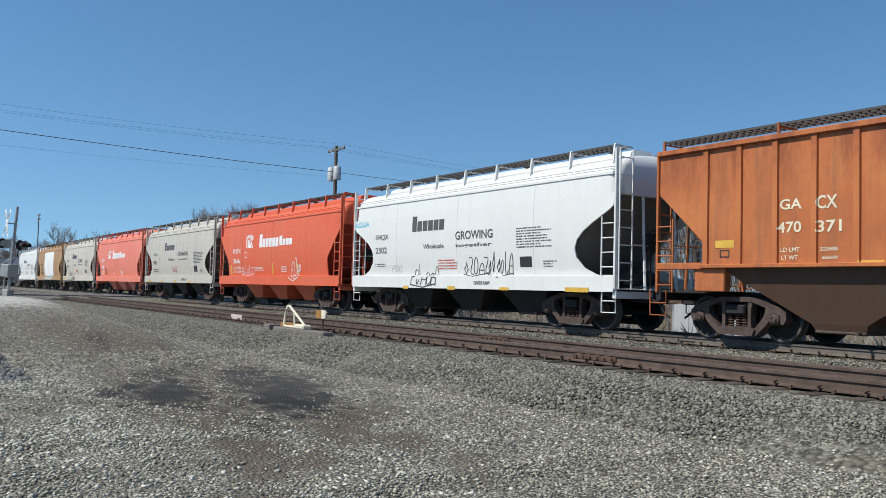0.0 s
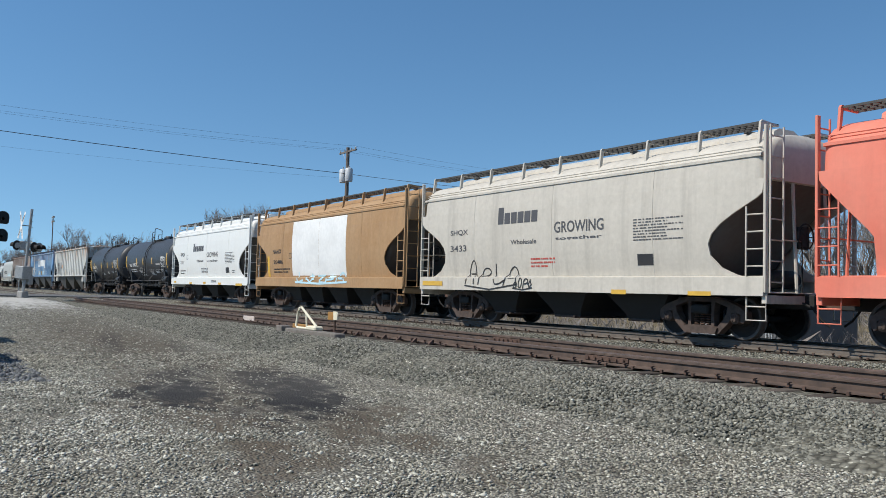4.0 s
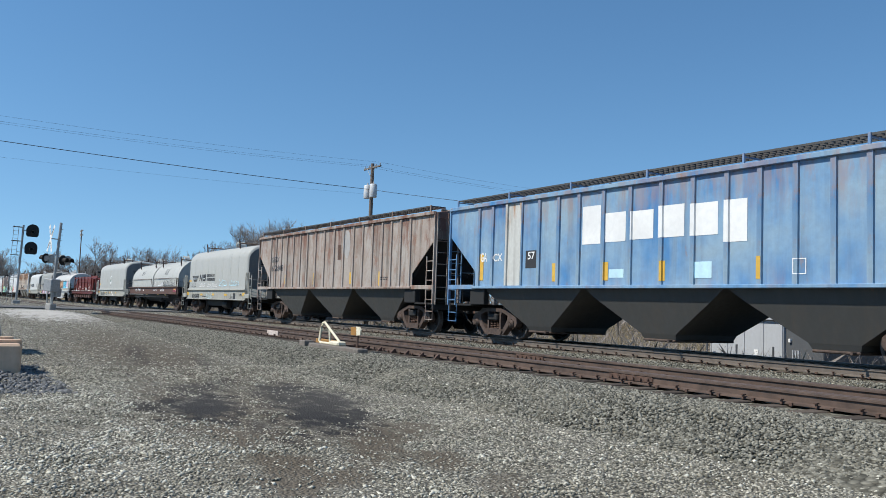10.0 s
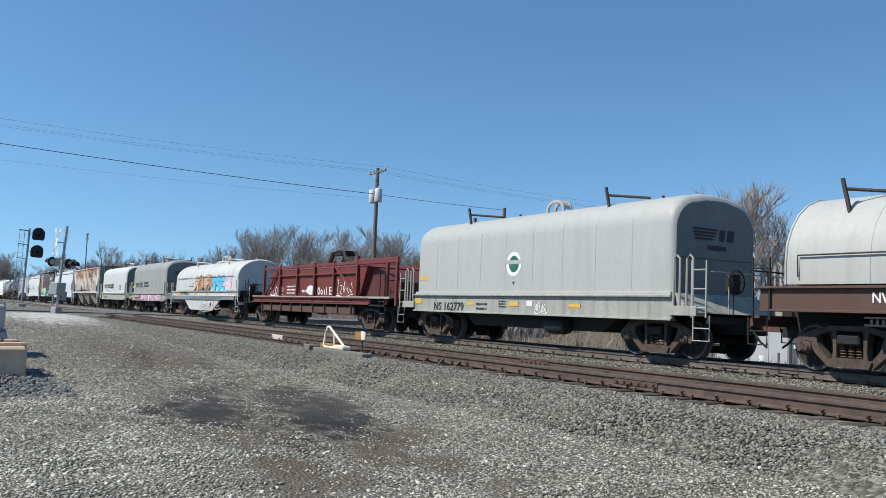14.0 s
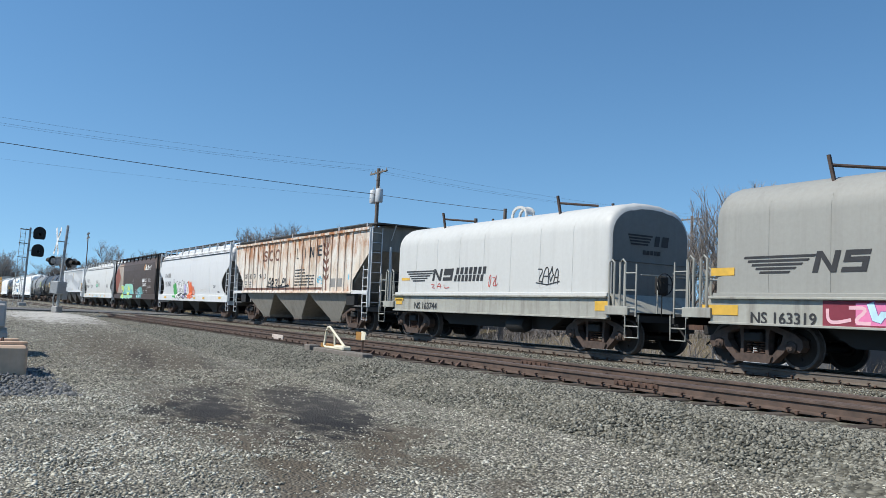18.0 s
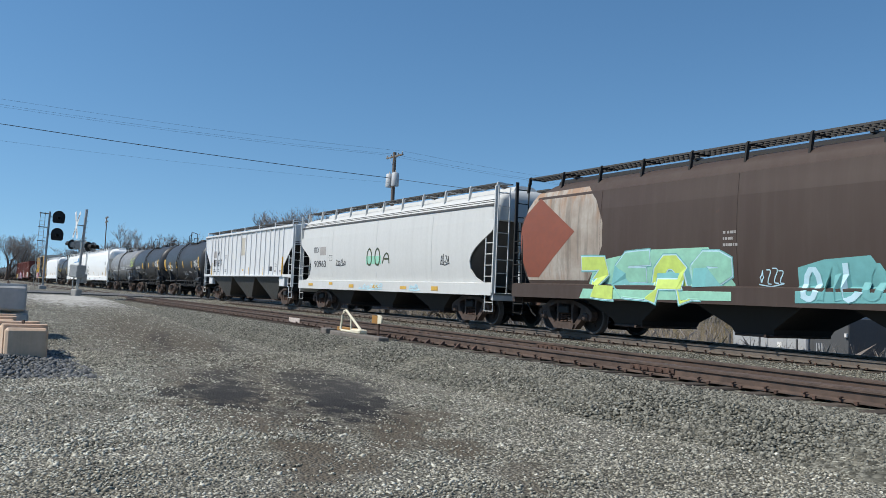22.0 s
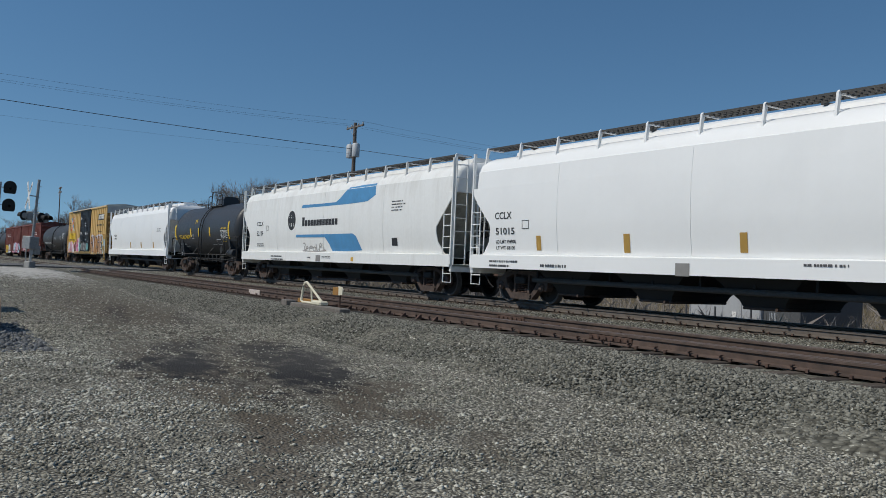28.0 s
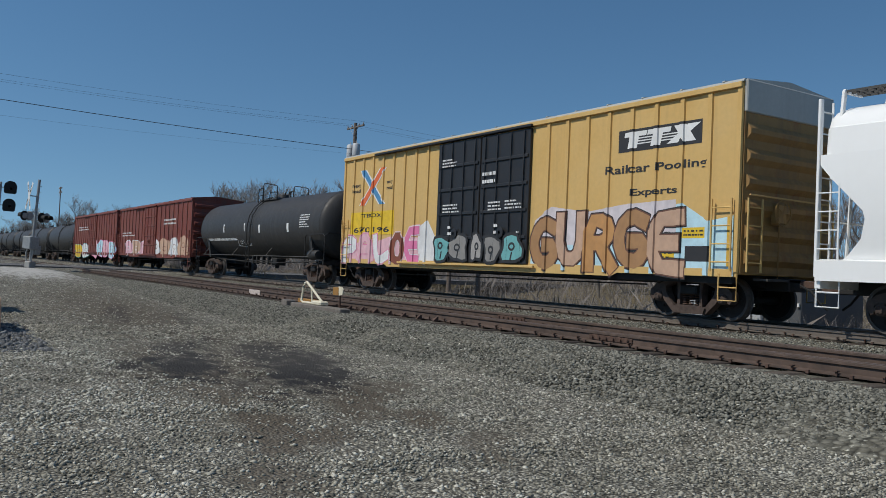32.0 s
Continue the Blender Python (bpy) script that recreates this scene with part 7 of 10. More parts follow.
def level_strips(pts, step=0.12):
    """An outline cut into level strips, so that paint follows a curved side."""
    pts = list(pts)
    lo, hi = min(p[1] for p in pts), max(p[1] for p in pts)
    n = max(1, round((hi - lo) / step))
    polys = []
    for k in range(n):
        q = cut(pts, lo + (hi - lo) * k / n, 1) if k else pts
        q = cut(q, lo + (hi - lo) * (k + 1) / n, -1) if len(q) > 2 and k < n - 1 else q
        if len(q) > 2:
            polys.append(q)
    return polys


def lay(i, name, polys, mat, label="", lift=0.008):
    car, L, near = C[i]
    lift = lift * 0.5
    s = Shape()
    for k, p in enumerate(polys):
        seen = {}
        for piece in over_posts(car, list(p)):
            for q in [piece] if car.name in POSTS else level_strips(piece):
                face = []
                for x, z in q:
                    key = (round(x, 4), round(z, 4))
                    if key not in seen:
                        seen[key] = len(s.v)
                        s.v.append((x, near(z) - stand(car, x) - lift - 0.0005 * (k % 5), z))
                    if not face or face[-1] != seen[key]:
                        face.append(seen[key])
                if len(set(face)) > 2 and len(set(face)) == len(face):
                    s.f.append(tuple(face))
    return part(name, s, mat, car, label)


def ribbon(pts, t):
    """A band of width t along a line, as (points, faces)."""
    vs, n = [], len(pts)
    for k, (x, z) in enumerate(pts):
        ax, az = pts[max(0, k - 1)]
        bx, bz = pts[min(n - 1, k + 1)]
        d = math.hypot(bx - ax, bz - az) or 1
        ux, uz = (bx - ax) / d, (bz - az) / d
        e = (-0.4 if k == 0 else 0.4 if k == n - 1 else 0.0) * t
        vs += [(x - uz * t / 2 + ux * e, z + ux * t / 2 + uz * e), (x + uz * t / 2 + ux * e, z - ux * t / 2 + uz * e)]
    return vs, [(2 * k, 2 * k + 1, 2 * k + 3, 2 * k + 2) for k in range(n - 1)]


def rounded(pts):
    out = [pts[0]]
    for (ax, az), (bx, bz) in zip(pts, pts[1:]):
        out += [(ax * 0.72 + bx * 0.28, az * 0.72 + bz * 0.28), (ax * 0.28 + bx * 0.72, az * 0.28 + bz * 0.72)]
    return out + [pts[-1]]


def lay_bands(i, name, lines, t, mat, label, lift):
    """Bands along lines; each point lies a hair above the one before it, as sprayed strokes do."""
    car, L, near = C[i]
    s = Shape()
    for k, pts in enumerate(lines):
        vs, fs = ribbon(pts, t)
        up = lift + 0.0006 * (k % 3)
        if car.name not in POSTS:
            s.add([(x, near(z) - up - 0.00012 * (j // 2), z) for j, (x, z) in enumerate(vs)], fs)
            continue
        seen = {}
        for j, f in enumerate(fs):
            for q in over_posts(car, [vs[c] for c in f]):
                face = []
                for x, z in q:
                    key = (round(x, 4), round(z, 4))
                    if key not in seen:
                        seen[key] = len(s.v)
                        s.v.append((x, near(z) - stand(car, x) - up - 0.00012 * j, z))
                    if seen[key] not in face:
                        face.append(seen[key])
                if len(face) > 2:
                    s.f.append(tuple(face))
    return part(name, s, mat, car, label)


# fat sprayed letters, and plain strokes (1 to 5) where no letter can be told
STROKES = {
    "S": [[(0.92, 0.86), (0.5, 1), (0.1, 0.8), (0.2, 0.58), (0.8, 0.44), (0.9, 0.18), (0.5, 0), (0.05, 0.14)]],
    "U": [[(0.1, 1), (0.08, 0.25), (0.48, 0), (0.9, 0.25), (0.9, 1)]],
    "R": [[(0.12, 0), (0.1, 1), (0.75, 0.97), (0.88, 0.72), (0.65, 0.5), (0.2, 0.5)], [(0.5, 0.48), (0.95, 0)]],
    "G": [[(0.9, 0.86), (0.5, 1), (0.1, 0.72), (0.1, 0.28), (0.5, 0), (0.92, 0.16), (0.9, 0.46), (0.55, 0.46)]],
    "E": [[(0.9, 1), (0.14, 0.96), (0.1, 0.04), (0.92, 0)], [(0.12, 0.5), (0.78, 0.5)]],
    "O": [[(0.5, 1), (0.1, 0.85), (0.06, 0.5), (0.1, 0.15), (0.5, 0), (0.9, 0.15), (0.94, 0.5), (0.9, 0.85), (0.5, 1)]],
    "C": [[(0.92, 0.9), (0.5, 1), (0.1, 0.72), (0.1, 0.28), (0.5, 0), (0.92, 0.1)]],
    "W": [[(0.02, 1), (0.22, 0), (0.5, 0.7), (0.78, 0), (0.98, 1)]],
    "H": [[(0.12, 1), (0.1, 0)], [(0.88, 1), (0.9, 0)], [(0.1, 0.5), (0.9, 0.5)]],
    "A": [[(0.05, 0), (0.5, 1), (0.95, 0)], [(0.25, 0.35), (0.75, 0.35)]],
    "T": [[(0.05, 0.96), (0.95, 0.96)], [(0.5, 0.95), (0.5, 0)]],
    "L": [[(0.15, 1), (0.12, 0.04), (0.9, 0.02)]],
    "N": [[(0.1, 0), (0.1, 1), (0.88, 0.04), (0.9, 1)]],
    "Y": [[(0.7, 0), (0.65, 1), (0.05, 0.36), (0.98, 0.36)]],
    "1": [[(0.1, 1), (0.2, 0.1), (0.5, 0.0), (0.95, 0.25)]],
    "2": [[(0.05, 0.0), (0.25, 0.95), (0.75, 0.95), (0.95, 0.0)], [(0.3, 0.4), (0.75, 0.4)]],
    "3": [[(0.1, 0.0), (0.12, 0.95), (0.85, 0.9), (0.85, 0.5), (0.2, 0.45)]],
    "4": [[(0.05, 0.95), (0.9, 0.95), (0.2, 0.08), (0.95, 0.05)]],
    "6": [[(0.5, 1), (0.3, 0.58), (0.0, 0.5), (0.3, 0.42), (0.5, 0), (0.7, 0.42), (1, 0.5), (0.7, 0.58), (0.5, 1)]],
    "5": [[(0.2, 0.1), (0.08, 0.6), (0.5, 1.0), (0.92, 0.6), (0.8, 0.1), (0.5, 0.0), (0.2, 0.1)]],
}


def fat(i, x0, z0, x1, z1, word, fills, outline, halo, t=0.27):
    w, H = (x1 - x0) / len(word), z1 - z0
    band = w * t
    up = 0.005
    for layer, (grow, mat) in enumerate(((0.34, halo), (0.18, outline), (0.0, None))):
        for k, c in enumerate(word):
            dz = H * (0.03 if k % 2 else -0.03)
            lines = [rounded([(x0 + w * (k + 0.06 + 0.92 * x), z0 + dz + band / 2 + (H - band) * z) for x, z in q]) for q in STROKES[c]]
            lay_bands(i, "graffiti_letter" if mat is None else "graffiti_outline", lines, band * (1 + grow), mat or fills[k % len(fills)], "fat sprayed graffiti letter", up + 0.0045 * layer + 0.0012 * (k % 3))


def thin(i, x0, z0, x1, z1, word, mat, t=0.035):
    """A chalked or sprayed outline in thin strokes."""
    w, H = (x1 - x0) / len(word), z1 - z0
    for k, c in enumerate(word):
        lines = [rounded(rounded([(x0 + w * (k + 0.1 + 0.8 * x), z0 + H * z) for x, z in q])) for q in STROKES[c]]
        lay_bands(i, "graffiti_stroke", lines, t, mat, "thin sprayed graffiti stroke", 0.006)


def bar_mark(i, x0, z0, x1, z1, n, mat):
    """A word mark reduced to one row of upright blocks, the first one taller."""
    w, H = (x1 - x0) / n, z1 - z0
    lay(i, "word_emblem", [[(x0 + w * k + w * 0.07, z0), (x0 + w * (k + 1) - w * 0.07, z0), (x0 + w * (k + 1) - w * 0.07, z0 + H * (1.0 if k == 0 else 0.66)), (x0 + w * k + w * 0.07, z0 + H * (1.0 if k == 0 else 0.66))] for k in range(n)], mat, "company emblem in plain blocks")


def slant_row(i, x0, z0, x1, z1, n, mat):
    """A company name as one row of equal slanted blocks."""
    w, H = (x1 - x0) / n, z1 - z0
    lay(i, "word_emblem", [[(x0 + w * (k + 0.04), z0), (x0 + w * (k + 0.72), z0), (x0 + w * (k + 0.72) + 0.2 * H, z1), (x0 + w * (k + 0.04) + 0.2 * H, z1)] for k in range(n)], mat, "company name in plain slanted blocks")


def block_mark(i, x0, z0, x1, z1, field, ink):
    """A dark panel with three slanted pale blocks joined by thin level stripes."""
    up = 0.0
    lay(i, "emblem_panel", [[(x0, z0), (x1, z0), (x1, z1), (x0, z1)]], field, "black emblem panel", up + 0.006)
    w, h = x1 - x0, z1 - z0
    P_ = lambda u, v: (x0 + w * (u + 0.05 * v), z0 + h * v)
    polys = []
    for a in (0.04, 0.33):
        polys += [[P_(a, 0.66), P_(a + 0.28, 0.66), P_(a + 0.28, 0.88), P_(a, 0.88)], [P_(a + 0.07, 0.14), P_(a + 0.19, 0.14), P_(a + 0.19, 0.66), P_(a + 0.07, 0.66)]]
    polys += [[P_(0.60, 0.14), P_(0.72, 0.14), P_(0.94, 0.88), P_(0.80, 0.88)]]
    lay(i, "emblem_block", [[P_(0.80, 0.14), P_(0.93, 0.14), P_(0.78, 0.88), P_(0.64, 0.88)]], ink, "white block of an emblem", up + 0.02)
    lay(i, "emblem_block", polys, ink, "white blocks of an emblem", up + 0.010)
    lay(i, "emblem_stripe", [[P_(0.22, v), P_(0.78, v), P_(0.78, v + 0.05), P_(0.22, v + 0.05)] for v in (0.3, 0.42, 0.54)], ink, "thin white emblem stripes", up + 0.008)





def rect(i, x0, z0, x1, z1, mat, name="painted_patch", label="", lift=0.008):
    return lay(i, name, [[(x0, z0), (x1, z0), (x1, z1), (x0, z1)]], mat, label, lift)


def reflector(i, x0, z0, x1, z1, mat=None):
    d = (z1 - z0) * 0.12 if x1 - x0 > z1 - z0 else 0.0
    return rect(i, x0, z0 + d, x1, z1 - d, mat or YELLOW, "reflector", "yellow reflective strip", 0.011)


LETTERS = {}


def text(i, body, x0, z0, x1, z1, mat):
    """Words fitted into a box on the near side."""
    if body not in LETTERS:
        c = bpy.data.curves.new("lettering", "FONT")
        c.body, c.resolution_u, c.offset = body, 3, 0.018
        o = bpy.data.objects.new("lettering", c)
        me = bpy.data.meshes.new_from_object(o)
        LETTERS[body] = ([v.co[:] for v in me.vertices], [tuple(p.vertices) for p in me.polygons])
        bpy.data.objects.remove(o)
        bpy.data.meshes.remove(me)
        bpy.data.curves.remove(c)
    vs, fs = LETTERS[body]
    ax, bx = min(v[0] for v in vs), max(v[0] for v in vs)
    az, bz = min(v[1] for v in vs), max(v[1] for v in vs)
    car, L, near = C[i]
    s = Shape()
    q = [(x0 + (v[0] - ax) / (bx - ax) * (x1 - x0), z0 + (v[1] - az) / (bz - az) * (z1 - z0)) for v in vs]
    for f in fs:
        for piece in over_posts(car, [q[c] for c in f]):
            s.add([(x, near(z) - stand(car, x) - 0.006, z) for x, z in piece], [tuple(range(len(piece)))])
    return part("lettering", s, mat, car)


def bars(i, x0, z0, x1, z1, rows, mat, seed=0, lift=0.008):
    """Rows of small writing, too small to read."""
    r = random.Random(i * 31 + rows + seed)
    polys = []
    h = (z1 - z0) / rows
    for k in range(rows):
        x, end = x0, x1 - (x1 - x0) * r.choice((0.0, 0.0, 0.12, 0.3))
        while x < end:
            w = min(r.uniform(0.03, 0.11), end - x)
            polys.append([(x, z0 + k * h + h * 0.28), (x + w, z0 + k * h + h * 0.28), (x + w, z0 + k * h + h * 0.72), (x, z0 + k * h + h * 0.72)])
            x += w + r.choice((0.018, 0.018, 0.05))
    return tagged(lay(i, "stencil_writing", polys, mat, "rows of small stencilled writing", lift + 0.004), kind="stuff")


def ring_polys(cx, cz, rx, rz, t, n=18):
    out = []
    for k in range(n):
        a, b = 2 * math.pi * k / n, 2 * math.pi * (k + 1) / n
        out.append([(cx + rx * math.cos(a), cz + rz * math.sin(a)), (cx + rx * math.cos(b), cz + rz * math.sin(b)), (cx + (rx - t) * math.cos(b), cz + (rz - t) * math.sin(b)), (cx + (rx - t) * math.cos(a), cz + (rz - t) * math.sin(a))])
    return out


def frame_box(i, x0, z0, x1, z1, mat, t=0.02):
    return lay(i, "stencil_box", [[(x0, z0), (x1, z0), (x1, z0 + t), (x0, z0 + t)], [(x0, z1 - t), (x1, z1 - t), (x1, z1), (x0, z1)], [(x0, z0), (x0 + t, z0), (x0 + t, z1), (x0, z1)], [(x1 - t, z0), (x1, z0), (x1, z1), (x1 - t, z1)]], mat)


def emblem(i, x0, z0, x1, z1, kinds, mat, slant=0.0, thick=0.2):
    """A word mark drawn as plain upright bars, rings and hooks: o ring, i bar, l tall bar, a ring with bar, d bar with ring, - gap."""
    n = len(kinds)
    w = (x1 - x0) / n
    H = z1 - z0
    polys = []
    for k, c in enumerate(kinds):
        a = x0 + w * k + w * 0.08
        b = a + w * 0.84
        t = w * thick
        m = z0 + H * 0.68
        if c in "oad":
            polys += ring_polys((a + b) / 2, (z0 + m) / 2, (b - a) / 2, (m - z0) / 2, t, 14)
        if c == "O":
            polys += ring_polys((a + b) / 2, (z0 + z1) / 2, (b - a) / 2, H / 2, t, 16)
        if c == "i":
            polys.append([((a + b - t) / 2, z0), ((a + b + t) / 2, z0), ((a + b + t) / 2, m), ((a + b - t) / 2, m)])
        if c == "a":
            polys.append([(b - t, z0), (b, z0), (b, m), (b - t, m)])
        if c in "ld":
            polys.append([(a, z0), (a + t, z0), (a + t, z1), (a, z1)])
        if c == "L":
            polys += [[(a, z0), (a + t, z0), (a + t, z1), (a, z1)], [(a, z0), (b, z0), (b, z0 + t), (a, z0 + t)]]
        if c == "E":
            polys += [[(a, z0), (a + t, z0), (a + t, z1), (a, z1)]] + [[(a, z), (b, z), (b, z + t * 0.8), (a, z + t * 0.8)] for z in (z0, z0 + H * 0.45, z1 - t * 0.8)]
        if c == "N":
            polys += [[(a, z0), (a + t, z0), (a + t, z1), (a, z1)], [(b - t, z0), (b, z0), (b, z1), (b - t, z1)], [(a, z1), (a + t, z1), (b, z0), (b - t, z0)]]
        if c == "S":
            polys += [[(a, z), (b, z), (b, z + t * 0.8), (a, z + t * 0.8)] for z in (z0, z0 + H * 0.45, z1 - t * 0.8)] + [[(a, z0 + H * 0.45), (a + t, z0 + H * 0.45), (a + t, z1), (a, z1)], [(b - t, z0), (b, z0), (b, z0 + H * 0.5), (b - t, z0 + H * 0.5)]]
        if c in "qQ":
            h = m if c == "q" else z1
            q = min((b - a), (h - z0)) * 0.3
            polys.append([(a + q, z0), (b - q, z0), (b, z0 + q), (b, h - q), (b - q, h), (a + q, h), (a, h - q), (a, z0 + q)])
        if c == "#":
            polys.append([(a, z0), (b, z0), (b, z1), (a, z1)])
    polys = [[(x + slant * (z - z0), z) for x, z in p] for p in polys]
    return lay(i, "word_emblem", polys, mat, "company emblem in plain strokes")


def stripes(i, x0, z0, x1, z1, mat):
    """A fan of five level stripes, narrowing downwards."""
    polys = []
    for k in range(5):
        z = z0 + (z1 - z0) * k / 5
        a = x0 - (x1 - x0) * 0.06 * k + (x1 - x0) * 0.2
        b = x1 + (x1 - x0) * 0.0 - (x1 - x0) * 0.09 * (4 - k)
        polys.append([(a, z), (b, z), (b + 0.04, z + (z1 - z0) * 0.12), (a + 0.02, z + (z1 - z0) * 0.12)])
    return lay(i, "stripe_emblem", polys, mat, "fan of five dark stripes")


def swirl(i, x0, z0, x1, z1, mat):
    """A sweeping leaf of curved bands."""
    w, h = x1 - x0, z1 - z0
    polys = []
    for k in range(4):
        t0 = 0.5 - 0.105 * k
        for j in range(10):
            a, b = radians(200 - 26 * j), radians(200 - 26 * (j + 1))
            for_r = lambda g, r: (x0 + w * (0.5 + r * math.cos(g)), z1 - h * 0.28 + h * 0.56 * r * math.sin(g))
            polys.append([for_r(a, t0), for_r(b, t0), for_r(b, t0 - 0.07), for_r(a, t0 - 0.07)])
    for k in range(3):
        a = x0 + w * (0.08 + 0.2 * k)
        polys.append([(a + w * 0.02, z0), (a + w * 0.16, z0), (a + w * (0.1 - 0.0), z1 - h * 0.42), (a - w * 0.02, z1 - h * 0.38)])
        polys.append([(a + w * 0.34, z0), (a + w * 0.5, z0), (a + w * 0.28, z1 - h * 0.55), (a + w * 0.16, z1 - h * 0.52)])
    return lay(i, "leaf_emblem", polys, mat, "sweeping curved leaf emblem")


def scrawl(i, x0, z0, x1, z1, mat, seed, t=0.03, loops=5):
    """A sprayed tag: one looping line."""
    r = random.Random(seed)
    w, H = (x1 - x0) / loops, z1 - z0
    lines = []
    for k in range(loops):
        kx, kz, dz = r.uniform(0.7, 1.25), r.uniform(0.55, 1.0), r.uniform(-0.1, 0.25)
        for q in STROKES[r.choice("123456")]:
            lines.append(rounded(rounded([(x0 + w * (k + kx * x) + 0.12 * H * z, z0 + H * (0.1 + dz * 0.3 + kz * 0.8 * z)) for x, z in q])))
    if loops > 3:
        lines.append([(x0, z0 + 0.12 * H), (x0 + (x1 - x0) * 0.5, z0 + 0.02 * H), (x1, z0 + 0.16 * H)])
    return lay_bands(i, "graffiti_tag", lines, t * 0.8, mat, "sprayed graffiti tag", 0.006)


def blob_polys(cx, cz, rx, rz, r, grow=0.0, n=16):
    k = [1 + r.uniform(-0.22, 0.22) for _ in range(5)]
    pts = []
    for j in range(n):
        a = 2 * math.pi * j / n
        q = 1 + 0.16 * math.sin(3 * a + k[0] * 9) + 0.08 * math.sin(5 * a + k[1] * 7)
        sx, sz = math.copysign(abs(math.cos(a)) ** 0.75, math.cos(a)), math.copysign(abs(math.sin(a)) ** 0.75, math.sin(a))
        pts.append((cx + (rx * q + grow) * sx, cz + (rz * q + grow) * sz))
    return pts


def bubble(i, x0, z0, x1, z1, n, fills, outline, seed, line=0.05, label="bubble graffiti letters"):
    """Fat sprayed letters: overlapping rounded shapes with an outline and inner strokes."""
    r = random.Random(seed)
    w = (x1 - x0) / n
    for k in range(n):
        cx, cz = x0 + w * (k + 0.5), (z0 + z1) / 2 + r.uniform(-0.06, 0.06) * (z1 - z0)
        s = r.getstate()
        edge = blob_polys(cx, cz, w * 0.56, (z1 - z0) * 0.46, r, line)
        r.setstate(s)
        core = blob_polys(cx, cz, w * 0.56, (z1 - z0) * 0.46, r, 0.0)
        up = (0.27 if i == 33 else 0.010) + 0.003 * (k % 2)
        lay(i, "graffiti_outline", [edge], outline, label, up)
        lay(i, "graffiti_fill", [core], fills[k % len(fills)], label, up + 0.003)
        ox, oz = cx + r.uniform(-0.1, 0.1) * w, cz + r.uniform(-0.1, 0.15) * (z1 - z0)
        loop = [(ox + w * 0.16 * math.cos(radians(g)), oz + (z1 - z0) * 0.12 * math.sin(radians(g))) for g in range(0, 361, 30)]
        stem = [(cx - w * 0.04, z0 + (z1 - z0) * 0.06), (cx + w * 0.03, cz - (z1 - z0) * 0.14)]
        for line_pts in (loop, stem):
            lay_bands(i, "graffiti_stroke", [line_pts], line * 0.7, outline, label, up * 0.5 + 0.004)


def fan(i, pts, mat, name, label, lift=0.008, step=0.12):
    """A painted field of any outline, cut into level strips so that it follows the side."""
    return lay(i, name, [pts], mat, label, lift + (0.006 if mat is ORANGE_S else 0.0))


def tint(name, c, rough=0.6):
    return plain(name, c, rough, 0.0, 0.12, 5)


CREAM_INK = tint("cream_lettering_paint", (0.74, 0.66, 0.48))
GOLD = tint("yellow_lettering_paint", (0.75, 0.5, 0.03))
PATCH = tint("grey_patch_paint", (0.26, 0.25, 0.235))
PEACH = tint("peach_primer", (0.55, 0.36, 0.25))
AMBERTAPE = tint("aged_amber_tape", (0.45, 0.27, 0.06))
RED_INK = tint("red_lettering_paint", (0.5, 0.07, 0.05))
PINK_S = tint("pink_spray", (0.72, 0.2, 0.38))
ROSE_S = tint("rose_spray", (0.75, 0.45, 0.5))
SKY_S = tint("sky_blue_spray", (0.1, 0.5, 0.72))
ICE_S = tint("pale_blue_spray", (0.5, 0.72, 0.8))
GREEN_S = tint("green_spray", (0.06, 0.36, 0.08))
LIME_S = tint("lime_spray", (0.55, 0.7, 0.16))
MINT_S = tint("mint_spray", (0.3, 0.6, 0.45))
TEAL_S = tint("teal_spray", (0.16, 0.42, 0.42))
ORANGE_S = tint("orange_spray", (0.78, 0.16, 0.05))
TAN_S = tint("tan_spray", (0.52, 0.27, 0.1))
LILAC_S = tint("lilac_spray", (0.5, 0.45, 0.72))
WHITE_S = tint("white_spray", (0.76, 0.76, 0.75))
BROWN_S = tint("brown_spray", (0.16, 0.075, 0.05))
BLUE_B = tint("stripe_blue_paint", (0.08, 0.27, 0.5))
MAROON = tint("maroon_paint", (0.22, 0.03, 0.05))
BADGE = tint("badge_green", (0.02, 0.13, 0.08))
CLAY = tint("clay_red_paint", (0.24, 0.075, 0.045))
TAN_P = tint("brown_tan_spray", (0.40, 0.22, 0.10))
FAINT = tint("faint_grey_mark", (0.38, 0.36, 0.34))
STAINED = paint("rust_stained_white_paint", (0.5, 0.47, 0.42), 0.3, 0.5, 0.6, 0.8, fade=(0.36, 0.29, 0.23), seed=41, bleed=0.6)
OLIVE_S = tint("dark_olive_spray", (0.07, 0.085, 0.045))
HAZE_S = tint("pale_lilac_spray", (0.66, 0.6, 0.62))
TAN_FADE = tint("faded_tan_paint", (0.5, 0.46, 0.38))
PURPLE_S = tint("purple_spray", (0.3, 0.1, 0.34))
C = {}
C[1] = post_hopper(5.20, -13.39, P["orange"], "rust-orange ribbed covered hopper car with brown bays", P["baybrown"], rail_mat=P["orange"], slope_mat=P["orange"], posts=19, inset=0.72, bracket_mat=P["orange"])
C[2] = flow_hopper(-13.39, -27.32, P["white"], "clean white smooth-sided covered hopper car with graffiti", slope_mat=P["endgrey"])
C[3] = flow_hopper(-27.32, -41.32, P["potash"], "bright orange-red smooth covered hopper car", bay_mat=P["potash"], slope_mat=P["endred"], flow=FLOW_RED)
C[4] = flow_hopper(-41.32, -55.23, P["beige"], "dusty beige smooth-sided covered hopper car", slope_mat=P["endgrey"])
